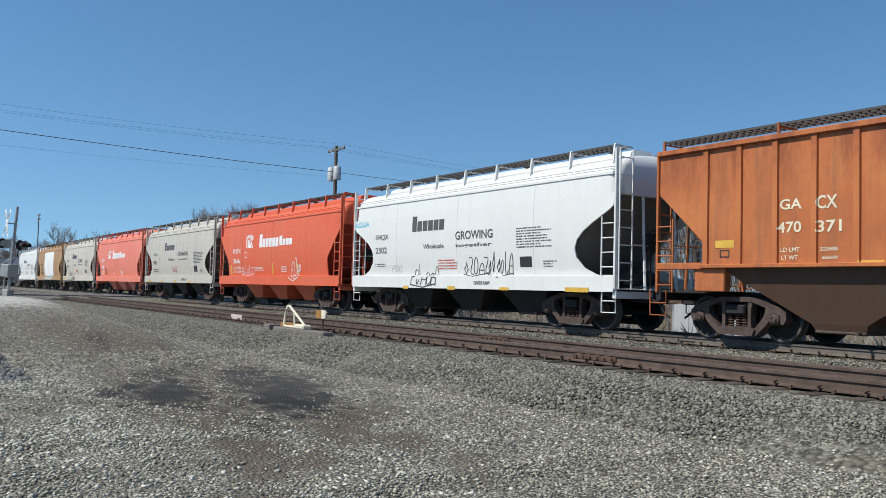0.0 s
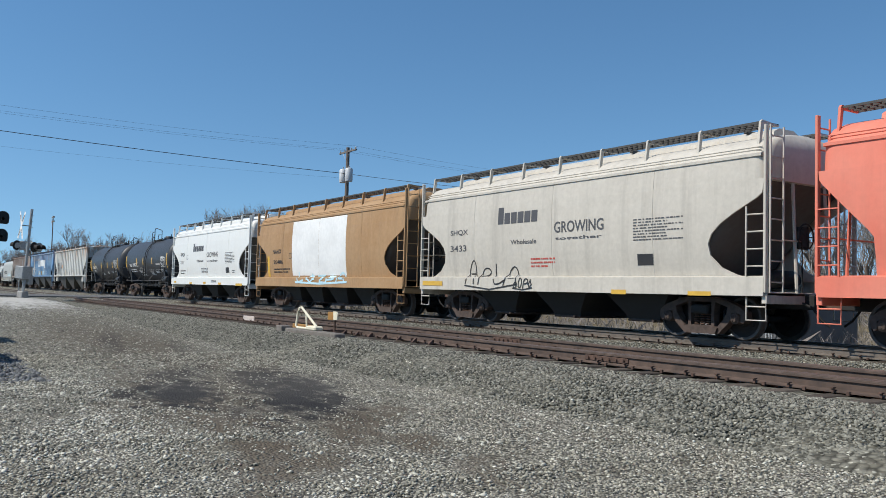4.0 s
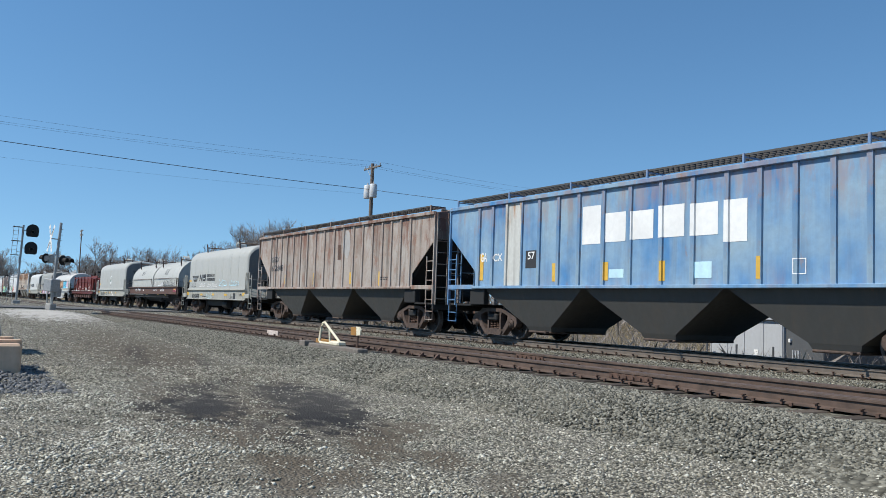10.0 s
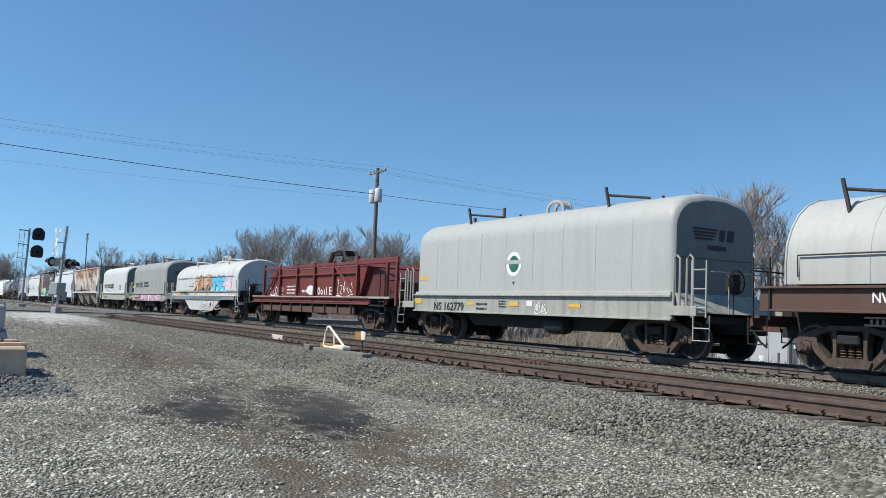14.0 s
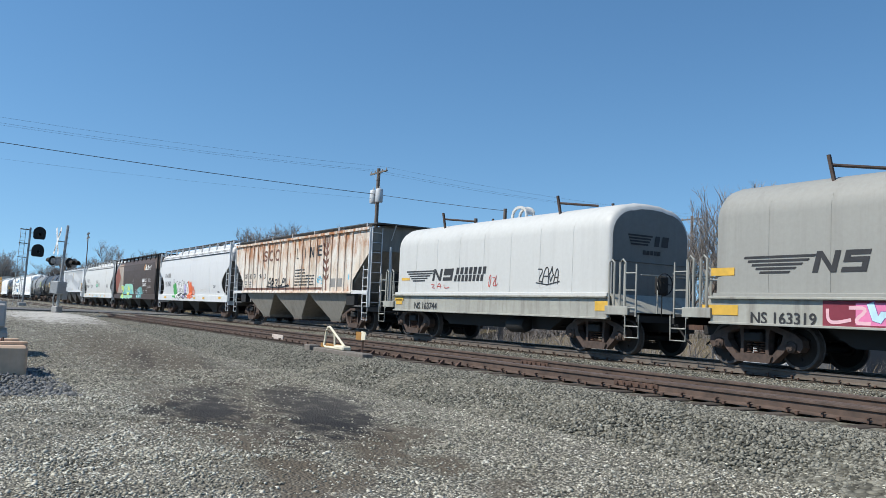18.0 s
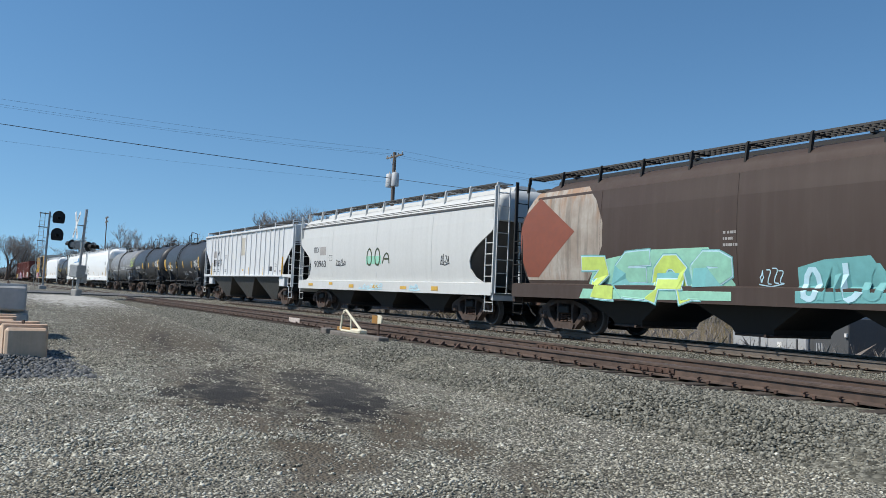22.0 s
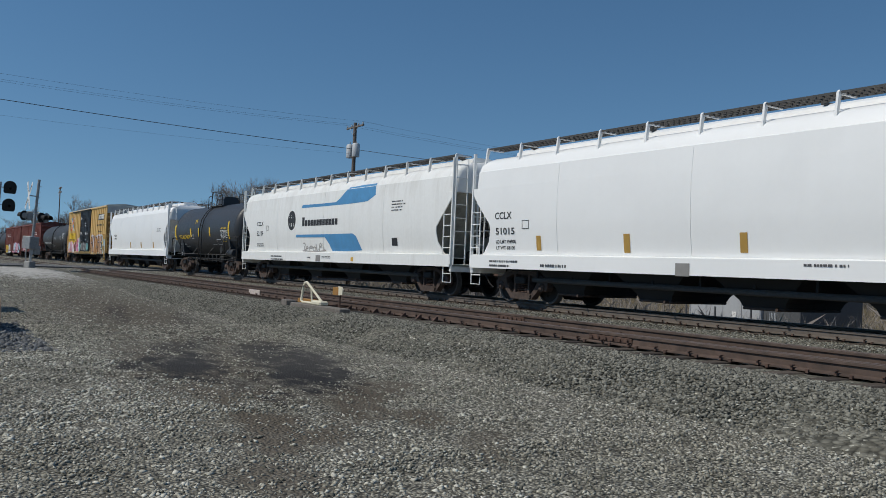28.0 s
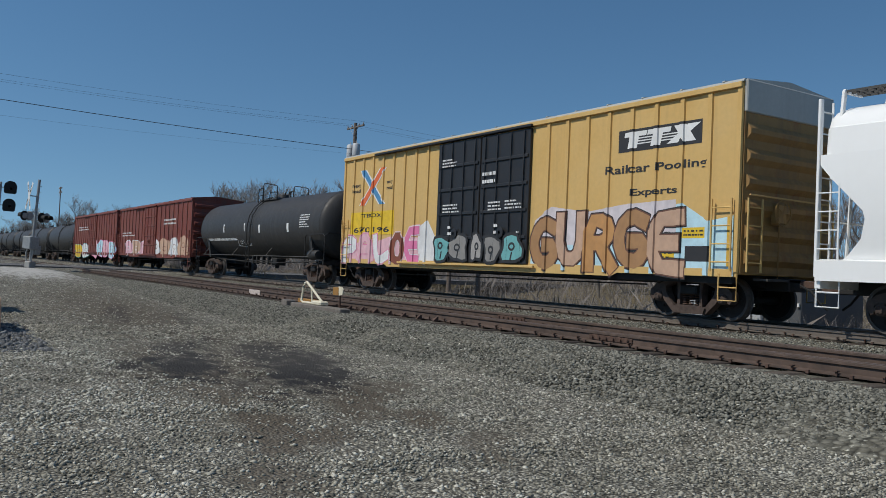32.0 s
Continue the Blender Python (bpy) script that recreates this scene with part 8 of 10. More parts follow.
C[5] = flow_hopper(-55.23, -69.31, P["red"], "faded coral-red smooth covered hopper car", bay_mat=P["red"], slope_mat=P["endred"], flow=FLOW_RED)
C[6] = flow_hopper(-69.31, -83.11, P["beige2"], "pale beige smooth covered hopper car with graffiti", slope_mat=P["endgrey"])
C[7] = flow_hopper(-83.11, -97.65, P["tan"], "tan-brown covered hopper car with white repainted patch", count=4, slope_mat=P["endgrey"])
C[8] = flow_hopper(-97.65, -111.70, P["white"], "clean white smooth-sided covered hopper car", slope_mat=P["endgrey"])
C[9] = tank_car(-111.70, -124.90, P["tank"], "satin black tank car with yellow reflectors", ladder_x=0.5, top_x=0.05)
C[10] = tank_car(-124.90, -137.85, P["tank"], "satin black tank car with yellow reflectors", ladder_x=0.42, top_x=0.05)
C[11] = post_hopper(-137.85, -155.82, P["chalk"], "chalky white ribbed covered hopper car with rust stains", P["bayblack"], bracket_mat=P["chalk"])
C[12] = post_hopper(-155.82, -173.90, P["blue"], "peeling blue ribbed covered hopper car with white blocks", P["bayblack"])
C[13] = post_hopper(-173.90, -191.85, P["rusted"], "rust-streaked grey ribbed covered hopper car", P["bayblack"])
C[14] = coil_car(-191.85, -206.35, P["hood_wh"], P["hood_end"], P["frame_gr"], "light grey steel coil car with arched hood")
C[15] = twin_hood_car(-206.35, -223.20, P["hood"], P["brown"], "brown coil car with two round pale grey hoods")
C[16] = coil_car(-223.20, -238.20, P["hood_wh"], P["hood_end"], P["frame_gr"], "pale grey steel coil car with round badge")
C[17] = framed_coil_car(-238.20, -255.40, P["darkred"], "dark red steel coil car with braced frame")
C[18] = belly_coil_car(-255.40, -271.35, P["aok"], "white deep-bellied coil car with colourful graffiti")
C[19] = coil_car(-271.35, -285.60, P["hood_dk"], P["hood_end"], P["frame_gr"], "grey steel coil car with pink graffiti on its sill")
C[20] = coil_car(-285.60, -300.00, P["hood_pale"], P["hood_end"], P["frame_gr"], "light grey steel coil car with arched hood")
# grey end sheet of this white car has the cut-out's shade painted in
C[21] = post_hopper(-300.00, -317.50, P["soo"], "white ribbed covered hopper car broken by rust", slope_mat=P["baygrey"], bay_mat=P["baygrey"], end_mat=P["endgrey"], rail_mat=P["itfx"], board_z=4.2)
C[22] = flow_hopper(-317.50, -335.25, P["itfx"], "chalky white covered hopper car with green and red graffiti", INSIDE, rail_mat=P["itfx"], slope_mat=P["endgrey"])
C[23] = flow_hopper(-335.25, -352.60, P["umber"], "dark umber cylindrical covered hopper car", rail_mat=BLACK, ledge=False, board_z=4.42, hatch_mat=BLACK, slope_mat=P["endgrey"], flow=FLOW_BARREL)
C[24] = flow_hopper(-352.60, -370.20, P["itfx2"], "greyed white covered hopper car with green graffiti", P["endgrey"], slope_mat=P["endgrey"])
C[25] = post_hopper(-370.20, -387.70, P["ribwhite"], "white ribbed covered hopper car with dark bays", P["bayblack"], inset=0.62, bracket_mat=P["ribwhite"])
C[26] = tank_car(-387.70, -400.50, P["tank"], "satin black tank car with amber reflectors", ladder_x=-0.9)
C[27] = tank_car(-400.50, -413.40, P["tank"], "satin black tank car with amber reflectors")
C[28] = tank_car(-413.40, -426.55, P["greytank"], "stained grey tank car with sprayed graffiti")
C[29] = flow_hopper(-426.55, -444.03, P["cclx"], "glossy white smooth covered hopper car", count=4, ledge=False, flow=FLOW_LONG)
C[30] = flow_hopper(-444.03, -463.75, P["cclx2"], "weathered white covered hopper car with blue stripes", count=4, ledge=False, flow=FLOW_LONG, slope_mat=P["frame_gr"])
C[31] = tank_car(-463.75, -476.65, P["tank"], "satin black tank car with yellow reflectors", placard=True, dome=True, top_x=-0.35)
C[32] = flow_hopper(-476.65, -495.10, P["cclx"], "glossy white smooth covered hopper car", count=4, ledge=False, flow=FLOW_LONG)
C[33] = box_car(-495.10, -515.65, P["yellow"], P["yellow_end"], "mustard yellow boxcar with black doors and graffiti", 4.93, 1.0, 25, (2, -2.3, 2.35), INSIDE, P["yellow"], P["hood"], 1.2)
C[34] = tank_car(-515.65, -533.80, P["tank2"], "dusty black long tank car with white reflectors")
C[35] = box_car(-533.80, -553.95, P["oxide"], P["oxide"], "oxide-red boxcar with graffiti along its sill", 4.36, 0.95, 20, (1, -1.6, 1.5), P["oxide"], P["oxide"], P["oxide"])
C[36] = box_car(-553.95, -574.10, P["oxide"], P["oxide"], "oxide-red boxcar with graffiti along its sill", 4.36, 0.95, 20, (1, -1.6, 1.5), P["oxide"], P["oxide"], P["oxide"])
for i in range(9):
    C[37 + i] = tank_car(-574.1 - 17.4 * i, -574.1 - 17.4 * (i + 1), P["tank2"], "dusty black tank car in a freight train")


# ---- markings, car by car ----
text(1, 'GA', -5.58, 2.56, -5.12, 2.76, CREAM_INK)
text(1, 'CX', -4.82, 2.53, -4.42, 2.78, CREAM_INK)
text(1, '470', -5.63, 2.12, -5.13, 2.33, CREAM_INK)
text(1, '371', -4.82, 2.10, -4.34, 2.32, CREAM_INK)
text(1, 'LD LMT', -5.56, 1.76, -5.16, 1.84, CREAM_INK)
text(1, '222400', -4.76, 1.76, -4.41, 1.83, CREAM_INK)
text(1, 'LT WT', -5.54, 1.61, -5.20, 1.69, CREAM_INK)
text(1, '63600', -4.71, 1.61, -4.41, 1.67, CREAM_INK)
reflector(1, -7.06, 1.85, -6.61, 2.05)
reflector(1, -4.03, 1.47, -3.57, 1.59)
frame_box(1, -6.95, 1.68, -6.72, 1.83, INK)

text(2, 'SHQX', -4.85, 2.50, -3.97, 2.70, GREY_INK)
text(2, '2302', -4.85, 2.06, -4.08, 2.27, GREY_INK)
bar_mark(2, -2.51, 2.71, -0.65, 3.20, 6, GREY_INK)
text(2, 'Wholesale', -1.83, 2.15, -0.69, 2.29, GREY_INK)
text(2, 'GROWING', -0.07, 2.37, 1.75, 2.62, GREY_INK)
text(2, 'together', -0.07, 2.12, 1.72, 2.26, GREY_INK)
bars(2, 2.79, 2.04, 4.20, 2.61, 8, GREY_INK)
rect(2, 2.91, 1.54, 3.40, 1.82, INK)
bars(2, -4.90, 1.59, -3.93, 1.74, 2, GREY_INK)
bars(2, -1.01, 1.49, -0.03, 1.82, 4, RED_INK)
bars(2, 3.86, 1.52, 4.36, 1.72, 3, GREY_INK)
text(2, 'CENTER FLOW', 0.94, 1.06, 1.70, 1.16, GREY_INK)
reflector(2, -2.89, 0.88, -2.59, 1.01)
reflector(2, -0.37, 0.88, 0.01, 1.02)
reflector(2, 2.15, 0.90, 2.54, 1.01)
reflector(2, 4.78, 0.89, 5.61, 1.04)
scrawl(2, -2.48, 0.94, -1.03, 1.77, INK, 29, 0.035, 5)
scrawl(2, 0.28, 1.28, 1.48, 1.95, INK, 30, 0.03, 5)
scrawl(2, 1.46, 1.25, 2.57, 2.05, INK, 31, 0.03, 6)
scrawl(2, -6.36, 3.02, -5.36, 3.29, SKY_S, 32, 0.03, 4)
scrawl(2, -3.81, 1.38, -3.13, 1.74, FAINT, 33, 0.02, 3)

text(3, 'POTX', -4.70, 2.37, -3.72, 2.58, WHITE)
text(3, '3666', -4.69, 1.90, -3.84, 2.13, WHITE)
swirl(3, -3.08, 2.59, -2.14, 3.20, WHITE)
bar_mark(3, -1.44, 2.58, 0.73, 3.16, 6, WHITE)
bar_mark(3, 0.79, 2.61, 2.16, 3.02, 4, WHITE)
text(3, 'LD LMT 229700', -4.7, 1.64, -3.75, 1.75, WHITE)
text(3, 'LT WT 56300', -4.7, 1.46, -3.75, 1.57, WHITE)
bars(3, -1.96, 1.54, -0.80, 1.73, 3, WHITE)
bars(3, 0.95, 1.46, 1.61, 1.74, 3, WHITE)
reflector(3, -5.10, 1.36, -4.90, 1.81)
reflector(3, -0.01, 1.39, 0.13, 1.87)
reflector(3, 2.57, 1.38, 2.69, 1.80)
scrawl(3, -3.71, 1.32, -2.11, 1.88, WHITE, 46, 0.03, 7)
scrawl(3, 1.96, 1.08, 2.87, 2.25, WHITE, 47, 0.04, 5)
frame_box(3, -3.22, 2.15, -2.89, 2.40, WHITE)

text(4, 'SHQX', -4.67, 2.50, -3.76, 2.69, GREY_INK)
text(4, '3866', -4.68, 2.02, -3.87, 2.23, GREY_INK)
bar_mark(4, -2.27, 2.80, -0.34, 3.26, 6, GREY_INK)
text(4, 'Wholesale', -1.54, 2.20, -0.33, 2.33, GREY_INK)
text(4, 'GROWING', 0.31, 2.44, 2.18, 2.68, GREY_INK)
text(4, 'together', 0.31, 2.19, 2.17, 2.31, GREY_INK)
bars(4, 3.17, 1.98, 4.68, 2.61, 8, GREY_INK)
rect(4, 3.21, 1.54, 3.77, 1.87, INK)
bars(4, -4.66, 1.52, -3.63, 1.76, 2, GREY_INK)
bars(4, -0.72, 1.55, 0.29, 1.87, 5, RED_INK)
reflector(4, -5.56, 0.95, -4.88, 1.10)
reflector(4, -2.72, 1.00, -2.28, 1.10)
reflector(4, -0.10, 0.98, 0.32, 1.10)
reflector(4, 2.48, 0.92, 2.92, 1.07)
text(4, 'CENTER FLOW', 1.31, 1.06, 2.10, 1.18, GREY_INK)
bars(4, 4.17, 1.49, 4.66, 1.71, 3, GREY_INK)
frame_box(4, -3.33, 2.22, -3.05, 2.47, GREY_INK)

text(5, 'POTX', -4.81, 2.36, -3.94, 2.56, WHITE)
text(5, '2108', -4.77, 1.82, -4.07, 2.07, WHITE)
swirl(5, -2.82, 2.58, -1.88, 3.18, WHITE)
bar_mark(5, -1.47, 2.55, 0.73, 3.15, 6, WHITE)
bar_mark(5, 0.79, 2.59, 2.18, 3.01, 4, WHITE)
bars(5, -4.81, 1.44, -3.94, 1.70, 2, WHITE)
bars(5, -1.40, 1.47, -0.66, 1.57, 2, WHITE)
bars(5, 0.91, 1.38, 1.58, 1.72, 3, WHITE)
reflector(5, -2.65, 1.37, -2.49, 1.85)
reflector(5, -0.03, 1.36, 0.11, 1.83)
scrawl(5, -3.89, 1.44, -3.17, 1.99, CLAY, 78, 0.035, 5)
frame_box(5, -3.24, 2.04, -2.96, 2.24, WHITE)

text(6, 'SHQX', -4.68, 2.54, -3.75, 2.72, GREY_INK)
text(6, '3433', -4.68, 2.07, -3.83, 2.26, GREY_INK)
bar_mark(6, -2.31, 2.78, -0.55, 3.25, 6, GREY_INK)
text(6, 'Wholesale', -1.71, 2.20, -0.60, 2.33, GREY_INK)
text(6, 'GROWING', 0.11, 2.44, 1.91, 2.73, GREY_INK)
text(6, 'together', 0.15, 2.23, 1.85, 2.34, GREY_INK)
bars(6, 2.87, 2.12, 4.32, 2.65, 8, GREY_INK)
rect(6, 2.97, 1.57, 3.46, 1.83, INK)
scrawl(6, -3.82, 0.94, -1.39, 2.00, INK, 89, 0.05, 4)
scrawl(6, -1.53, 0.96, -0.71, 1.35, INK, 90, 0.04, 4)
reflector(6, -6.17, 1.03, -5.02, 1.21)
reflector(6, 2.23, 0.89, 2.70, 1.03)
reflector(6, 4.50, 0.90, 5.10, 1.02)
bars(6, -0.86, 1.55, 0.12, 1.84, 3, RED_INK)

rect(7, -2.65, 1.39, 2.41, 3.77, WHITE)
scrawl(7, -2.10, 1.05, 2.62, 1.58, ICE_S, 97, 0.1, 5)

text(7, 'NAHX', -4.77, 2.35, -3.81, 2.55, INK)
text(7, '20486', -4.69, 1.90, -3.65, 2.08, INK)
bars(7, -4.71, 1.49, -2.91, 1.74, 2, INK)
reflector(7, -5.41, 1.35, -5.16, 2.26)
frame_box(7, -2.95, 2.11, -2.69, 2.35, INK)

text(8, 'SHQX', -4.77, 2.52, -3.90, 2.75, GREY_INK)
text(8, '2311', -4.78, 2.10, -4.13, 2.29, GREY_INK)
bar_mark(8, -2.38, 2.76, -0.49, 3.21, 6, GREY_INK)
text(8, 'Wholesale', -1.68, 2.16, -0.48, 2.30, GREY_INK)
text(8, 'GROWING', 0.10, 2.41, 1.96, 2.67, GREY_INK)
text(8, 'together', 0.11, 2.11, 1.96, 2.27, GREY_INK)
bars(8, 3.05, 2.02, 4.47, 2.61, 8, GREY_INK)
rect(8, 3.12, 1.55, 3.64, 1.83, INK)
bars(8, -4.84, 1.50, -3.82, 1.78, 2, GREY_INK)
bars(8, -0.88, 1.54, 0.25, 1.85, 4, GREY_INK)
bars(8, 4.07, 1.53, 4.57, 1.72, 2, GREY_INK)
reflector(8, -5.82, 1.00, -5.39, 1.12)
reflector(8, -2.74, 0.93, -2.28, 1.07)
reflector(8, -0.24, 0.96, 0.19, 1.10)
reflector(8, 2.24, 0.93, 2.69, 1.07)
reflector(8, 4.90, 0.89, 5.80, 1.04)
text(8, 'CENTER FLOW', 1.10, 1.06, 1.89, 1.17, GREY_INK)
frame_box(8, -3.61, 2.33, -3.33, 2.57, GREY_INK)

text(9, 'TILX', -4.29, 2.09, -3.59, 2.31, WHITE)
text(9, '171053', -3.43, 2.10, -2.35, 2.32, WHITE)
bars(9, -4.35, 1.71, -2.53, 1.95, 2, WHITE)
reflector(9, -5.39, 1.99, -5.20, 2.89)
reflector(9, -2.34, 2.19, -2.19, 2.67)
reflector(9, -0.54, 2.20, -0.38, 2.66)
reflector(9, 1.81, 2.21, 1.94, 2.66)
bars(9, -1.91, 1.64, -0.77, 1.88, 3, WHITE)
bars(9, -1.89, 1.46, -0.60, 1.58, 2, WHITE)
bars(9, 0.84, 1.49, 1.92, 1.87, 5, WHITE)
frame_box(9, -2.16, 2.09, -1.85, 2.36, WHITE)
scrawl(9, -1.59, 1.92, -0.91, 2.10, FAINT, 135, 0.02, 5)
scrawl(9, -0.88, 1.77, -0.24, 2.01, FAINT, 136, 0.025, 5)

bars(9, 4.05, 2.62, 4.8, 2.72, 1, WHITE)
frame_box(9, 4.0, 2.02, 5.0, 2.6, WHITE, 0.025)
bars(9, 4.05, 2.05, 4.95, 2.57, 7, WHITE)
rect(9, 2.75, 2.14, 3.75, 2.24, FAINT)
bars(9, 2.3, 1.62, 3.4, 1.86, 3, WHITE)
bars(9, 3.6, 1.7, 5.0, 1.9, 2, WHITE)
reflector(9, 5.3, 1.95, 5.46, 2.85)

text(10, 'ADMX', -4.37, 2.06, -3.62, 2.28, WHITE)
text(10, '15591', -3.45, 2.05, -2.83, 2.29, WHITE)
bars(10, -4.48, 1.75, -3.16, 1.98, 2, WHITE)
reflector(10, -5.33, 1.90, -5.01, 2.79)
reflector(10, -3.61, 2.07, -3.40, 2.54)
reflector(10, -1.05, 2.07, -0.85, 2.55)
reflector(10, 1.19, 2.07, 1.38, 2.54)
reflector(10, 2.99, 2.09, 3.16, 2.55)
bars(10, -1.37, 1.55, -0.48, 1.83, 3, WHITE)
bars(10, 2.20, 1.70, 2.93, 1.81, 3, WHITE)
bars(10, 3.7, 2.02, 4.5, 2.62, 8, WHITE)
frame_box(10, 3.62, 2.0, 4.58, 2.66, WHITE, 0.022)
reflector(10, 4.75, 1.95, 4.92, 2.8)
frame_box(10, 3.35, 1.56, 4.06, 1.82, WHITE)
rect(10, 0.78, 1.66, 1.15, 1.81, WHITE)

rect(11, -6.14, 1.94, -5.62, 2.84, PATCH)
rect(11, -5.36, 1.99, -4.87, 2.87, PATCH)
rect(11, -4.65, 2.01, -4.18, 2.87, PATCH)
text(11, 'MW', -6.09, 2.52, -5.66, 2.71, INK)
text(11, 'CX', -5.31, 2.51, -4.90, 2.73, INK)
text(11, '46', -6.03, 2.12, -5.67, 2.35, INK)
text(11, '19', -5.28, 2.15, -4.91, 2.35, INK)
text(11, '93', -4.57, 2.17, -4.24, 2.37, INK)
bars(11, -6.25, 1.74, -4.90, 1.93, 2, INK)
rect(11, -3.94, 2.29, -3.21, 2.59, PEACH)
reflector(11, -4.24, 1.53, -4.13, 2.04)
reflector(11, -1.58, 1.56, -1.41, 2.04)
reflector(11, 1.17, 1.56, 1.34, 2.05)
thin(11, -3.00, 1.65, -0.68, 2.20, '423', FAINT, 0.035)
thin(11, 1.42, 1.65, 2.12, 2.21, '6', FAINT, 0.035)
thin(11, 2.34, 1.69, 2.83, 2.13, '3', FAINT, 0.035)
frame_box(11, -2.89, 2.33, -2.64, 2.57, INK)

rect(12, -2.22, 2.58, -1.54, 3.55, WHITE)
rect(12, -1.36, 2.60, -0.66, 3.32, WHITE)
rect(12, -0.47, 2.62, 0.24, 3.30, WHITE)
rect(12, 0.43, 2.62, 1.17, 3.35, WHITE)
rect(12, 1.36, 2.61, 2.10, 3.32, WHITE)
rect(12, 2.25, 2.43, 2.85, 3.32, WHITE)
text(12, 'GA', -6.80, 2.26, -6.47, 2.54, WHITE)
text(12, 'CX', -6.14, 2.26, -5.69, 2.49, WHITE)
rect(12, -4.58, 2.03, -4.10, 2.52, INK)
text(12, '57', -4.48, 2.27, -4.17, 2.48, WHITE)
reflector(12, -3.40, 1.65, -3.25, 2.14)
reflector(12, -1.38, 1.66, -1.24, 2.11)
reflector(12, 0.48, 1.63, 0.62, 2.09)
reflector(12, 3.09, 1.65, 3.21, 2.11)
reflector(12, -6.83, 1.71, -6.65, 2.50)
rect(12, 1.49, 1.68, 1.95, 2.04, ICE_S)
frame_box(12, 3.94, 1.73, 4.21, 2.04, WHITE)
rect(12, -1.21, 1.72, -0.70, 1.93, ICE_S)
rect(12, -5.52, 1.55, -4.78, 3.9, P['chalk'], 'bare_panel', 'side panel worn to chalky white')

text(13, 'GFSX', -6.76, 2.73, -5.74, 2.99, GREY_INK)
text(13, '632808', -6.71, 2.31, -5.20, 2.59, GREY_INK)
fan(13, [(1.71 + 0.29 * math.cos(radians(g)), 3.24 + 0.57 * math.sin(radians(g))) for g in range(0, 360, 15)], FAINT, 'round_emblem', 'faint round grey emblem', 0.008)
reflector(13, -4.92, 1.70, -4.76, 2.10)
reflector(13, -1.61, 1.66, -1.44, 2.13)
reflector(13, 2.04, 1.65, 2.21, 2.12)
reflector(13, 4.53, 1.58, 4.64, 2.10)
bars(13, 4.78, 1.78, 5.25, 1.92, 2, INK)
rect(13, 0.86, 2.64, 1.14, 3.25, RUSTY)

stripes(14, -4.73, 1.91, -3.36, 2.32, INK)
emblem(14, -3.26, 1.95, -1.88, 2.35, 'NS', INK, 0.25)
slant_row(14, -1.65, 2.18, -0.10, 2.35, 7, INK)
slant_row(14, -1.64, 1.95, 0.06, 2.12, 8, INK)

text(14, 'NS 163438', -4.54, 0.87, -2.98, 1.19, INK)
reflector(14, -5.84, 1.07, -5.30, 1.33)
reflector(14, -2.68, 1.07, -2.22, 1.21)
reflector(14, -0.29, 1.08, 0.17, 1.23)
reflector(14, 2.05, 1.06, 2.50, 1.22)
reflector(14, 5.19, 1.08, 5.67, 1.29)
reflector(14, -5.51, 1.92, -4.94, 2.04)
scrawl(14, 0.82, 1.62, 2.33, 2.04, ICE_S, 212, 0.04, 6)
scrawl(14, 2.69, 1.64, 4.41, 2.02, ICE_S, 213, 0.04, 7)
scrawl(14, -3.12, 1.60, -1.97, 1.90, WHITE_S, 214, 0.03, 6)
scrawl(14, -1.43, 1.57, 0.45, 1.90, WHITE_S, 215, 0.03, 9)
scrawl(14, -4.91, 1.58, -3.98, 1.88, INK, 216, 0.02, 5)
rect(14, 3.61, 0.91, 4.01, 1.24, INK)
text(14, 'CS31A', 4.68, 1.09, 5.05, 1.20, INK)
bars(14, -2.20, 0.86, -1.11, 1.10, 2, INK)
scrawl(14, -1.53, 0.90, -0.30, 1.35, ICE_S, 220, 0.03, 5)
scrawl(14, 3.04, 0.85, 3.39, 1.23, INK, 221, 0.03, 3)

stripes(15, 3.03, 2.50, 3.49, 2.90, INK)
emblem(15, 3.67, 2.49, 3.94, 2.93, 'NS', INK, 0.3)
stripes(15, -4.28, 2.51, -3.80, 2.86, INK)
emblem(15, -3.59, 2.52, -3.41, 2.92, 'NS', INK, 0.3)
scrawl(15, 1.52, 1.71, 3.05, 2.06, WHITE_S, 227, 0.04, 6)
scrawl(15, 0.57, 1.76, 0.97, 2.06, WHITE_S, 228, 0.04, 3)
scrawl(15, 3.06, 1.67, 4.47, 2.15, INK, 229, 0.04, 6)
scrawl(15, 4.39, 1.69, 6.43, 2.19, INK, 230, 0.04, 5)
text(15, 'NW', -5.30, 1.31, -4.88, 1.50, WHITE)
text(15, '169615', -4.52, 1.31, -3.46, 1.53, WHITE)
reflector(15, 6.51, 1.40, 7.00, 1.52)
text(15, 'CS13', 7.06, 1.36, 7.40, 1.46, WHITE)
scrawl(15, 0.73, 1.34, 1.77, 1.55, WHITE_S, 235, 0.03, 5)
scrawl(15, 2.74, 1.33, 3.90, 1.56, WHITE_S, 236, 0.03, 6)
rect(15, 6.31, 1.28, 7.45, 1.55, MAROON)
bars(15, -2.78, 1.31, -2.15, 1.51, 2, WHITE)
reflector(15, 1.94, 0.99, 2.48, 1.10)
reflector(15, 4.06, 0.99, 4.57, 1.12)
reflector(15, -1.71, 0.98, -1.15, 1.11)

fan(16, [(-0.24 + 0.36 * math.cos(radians(g)), 2.32 + 0.36 * math.sin(radians(g))) for g in range(0, 360, 15)], WHITE, 'round_badge', 'white ring of a round badge', 0.008)
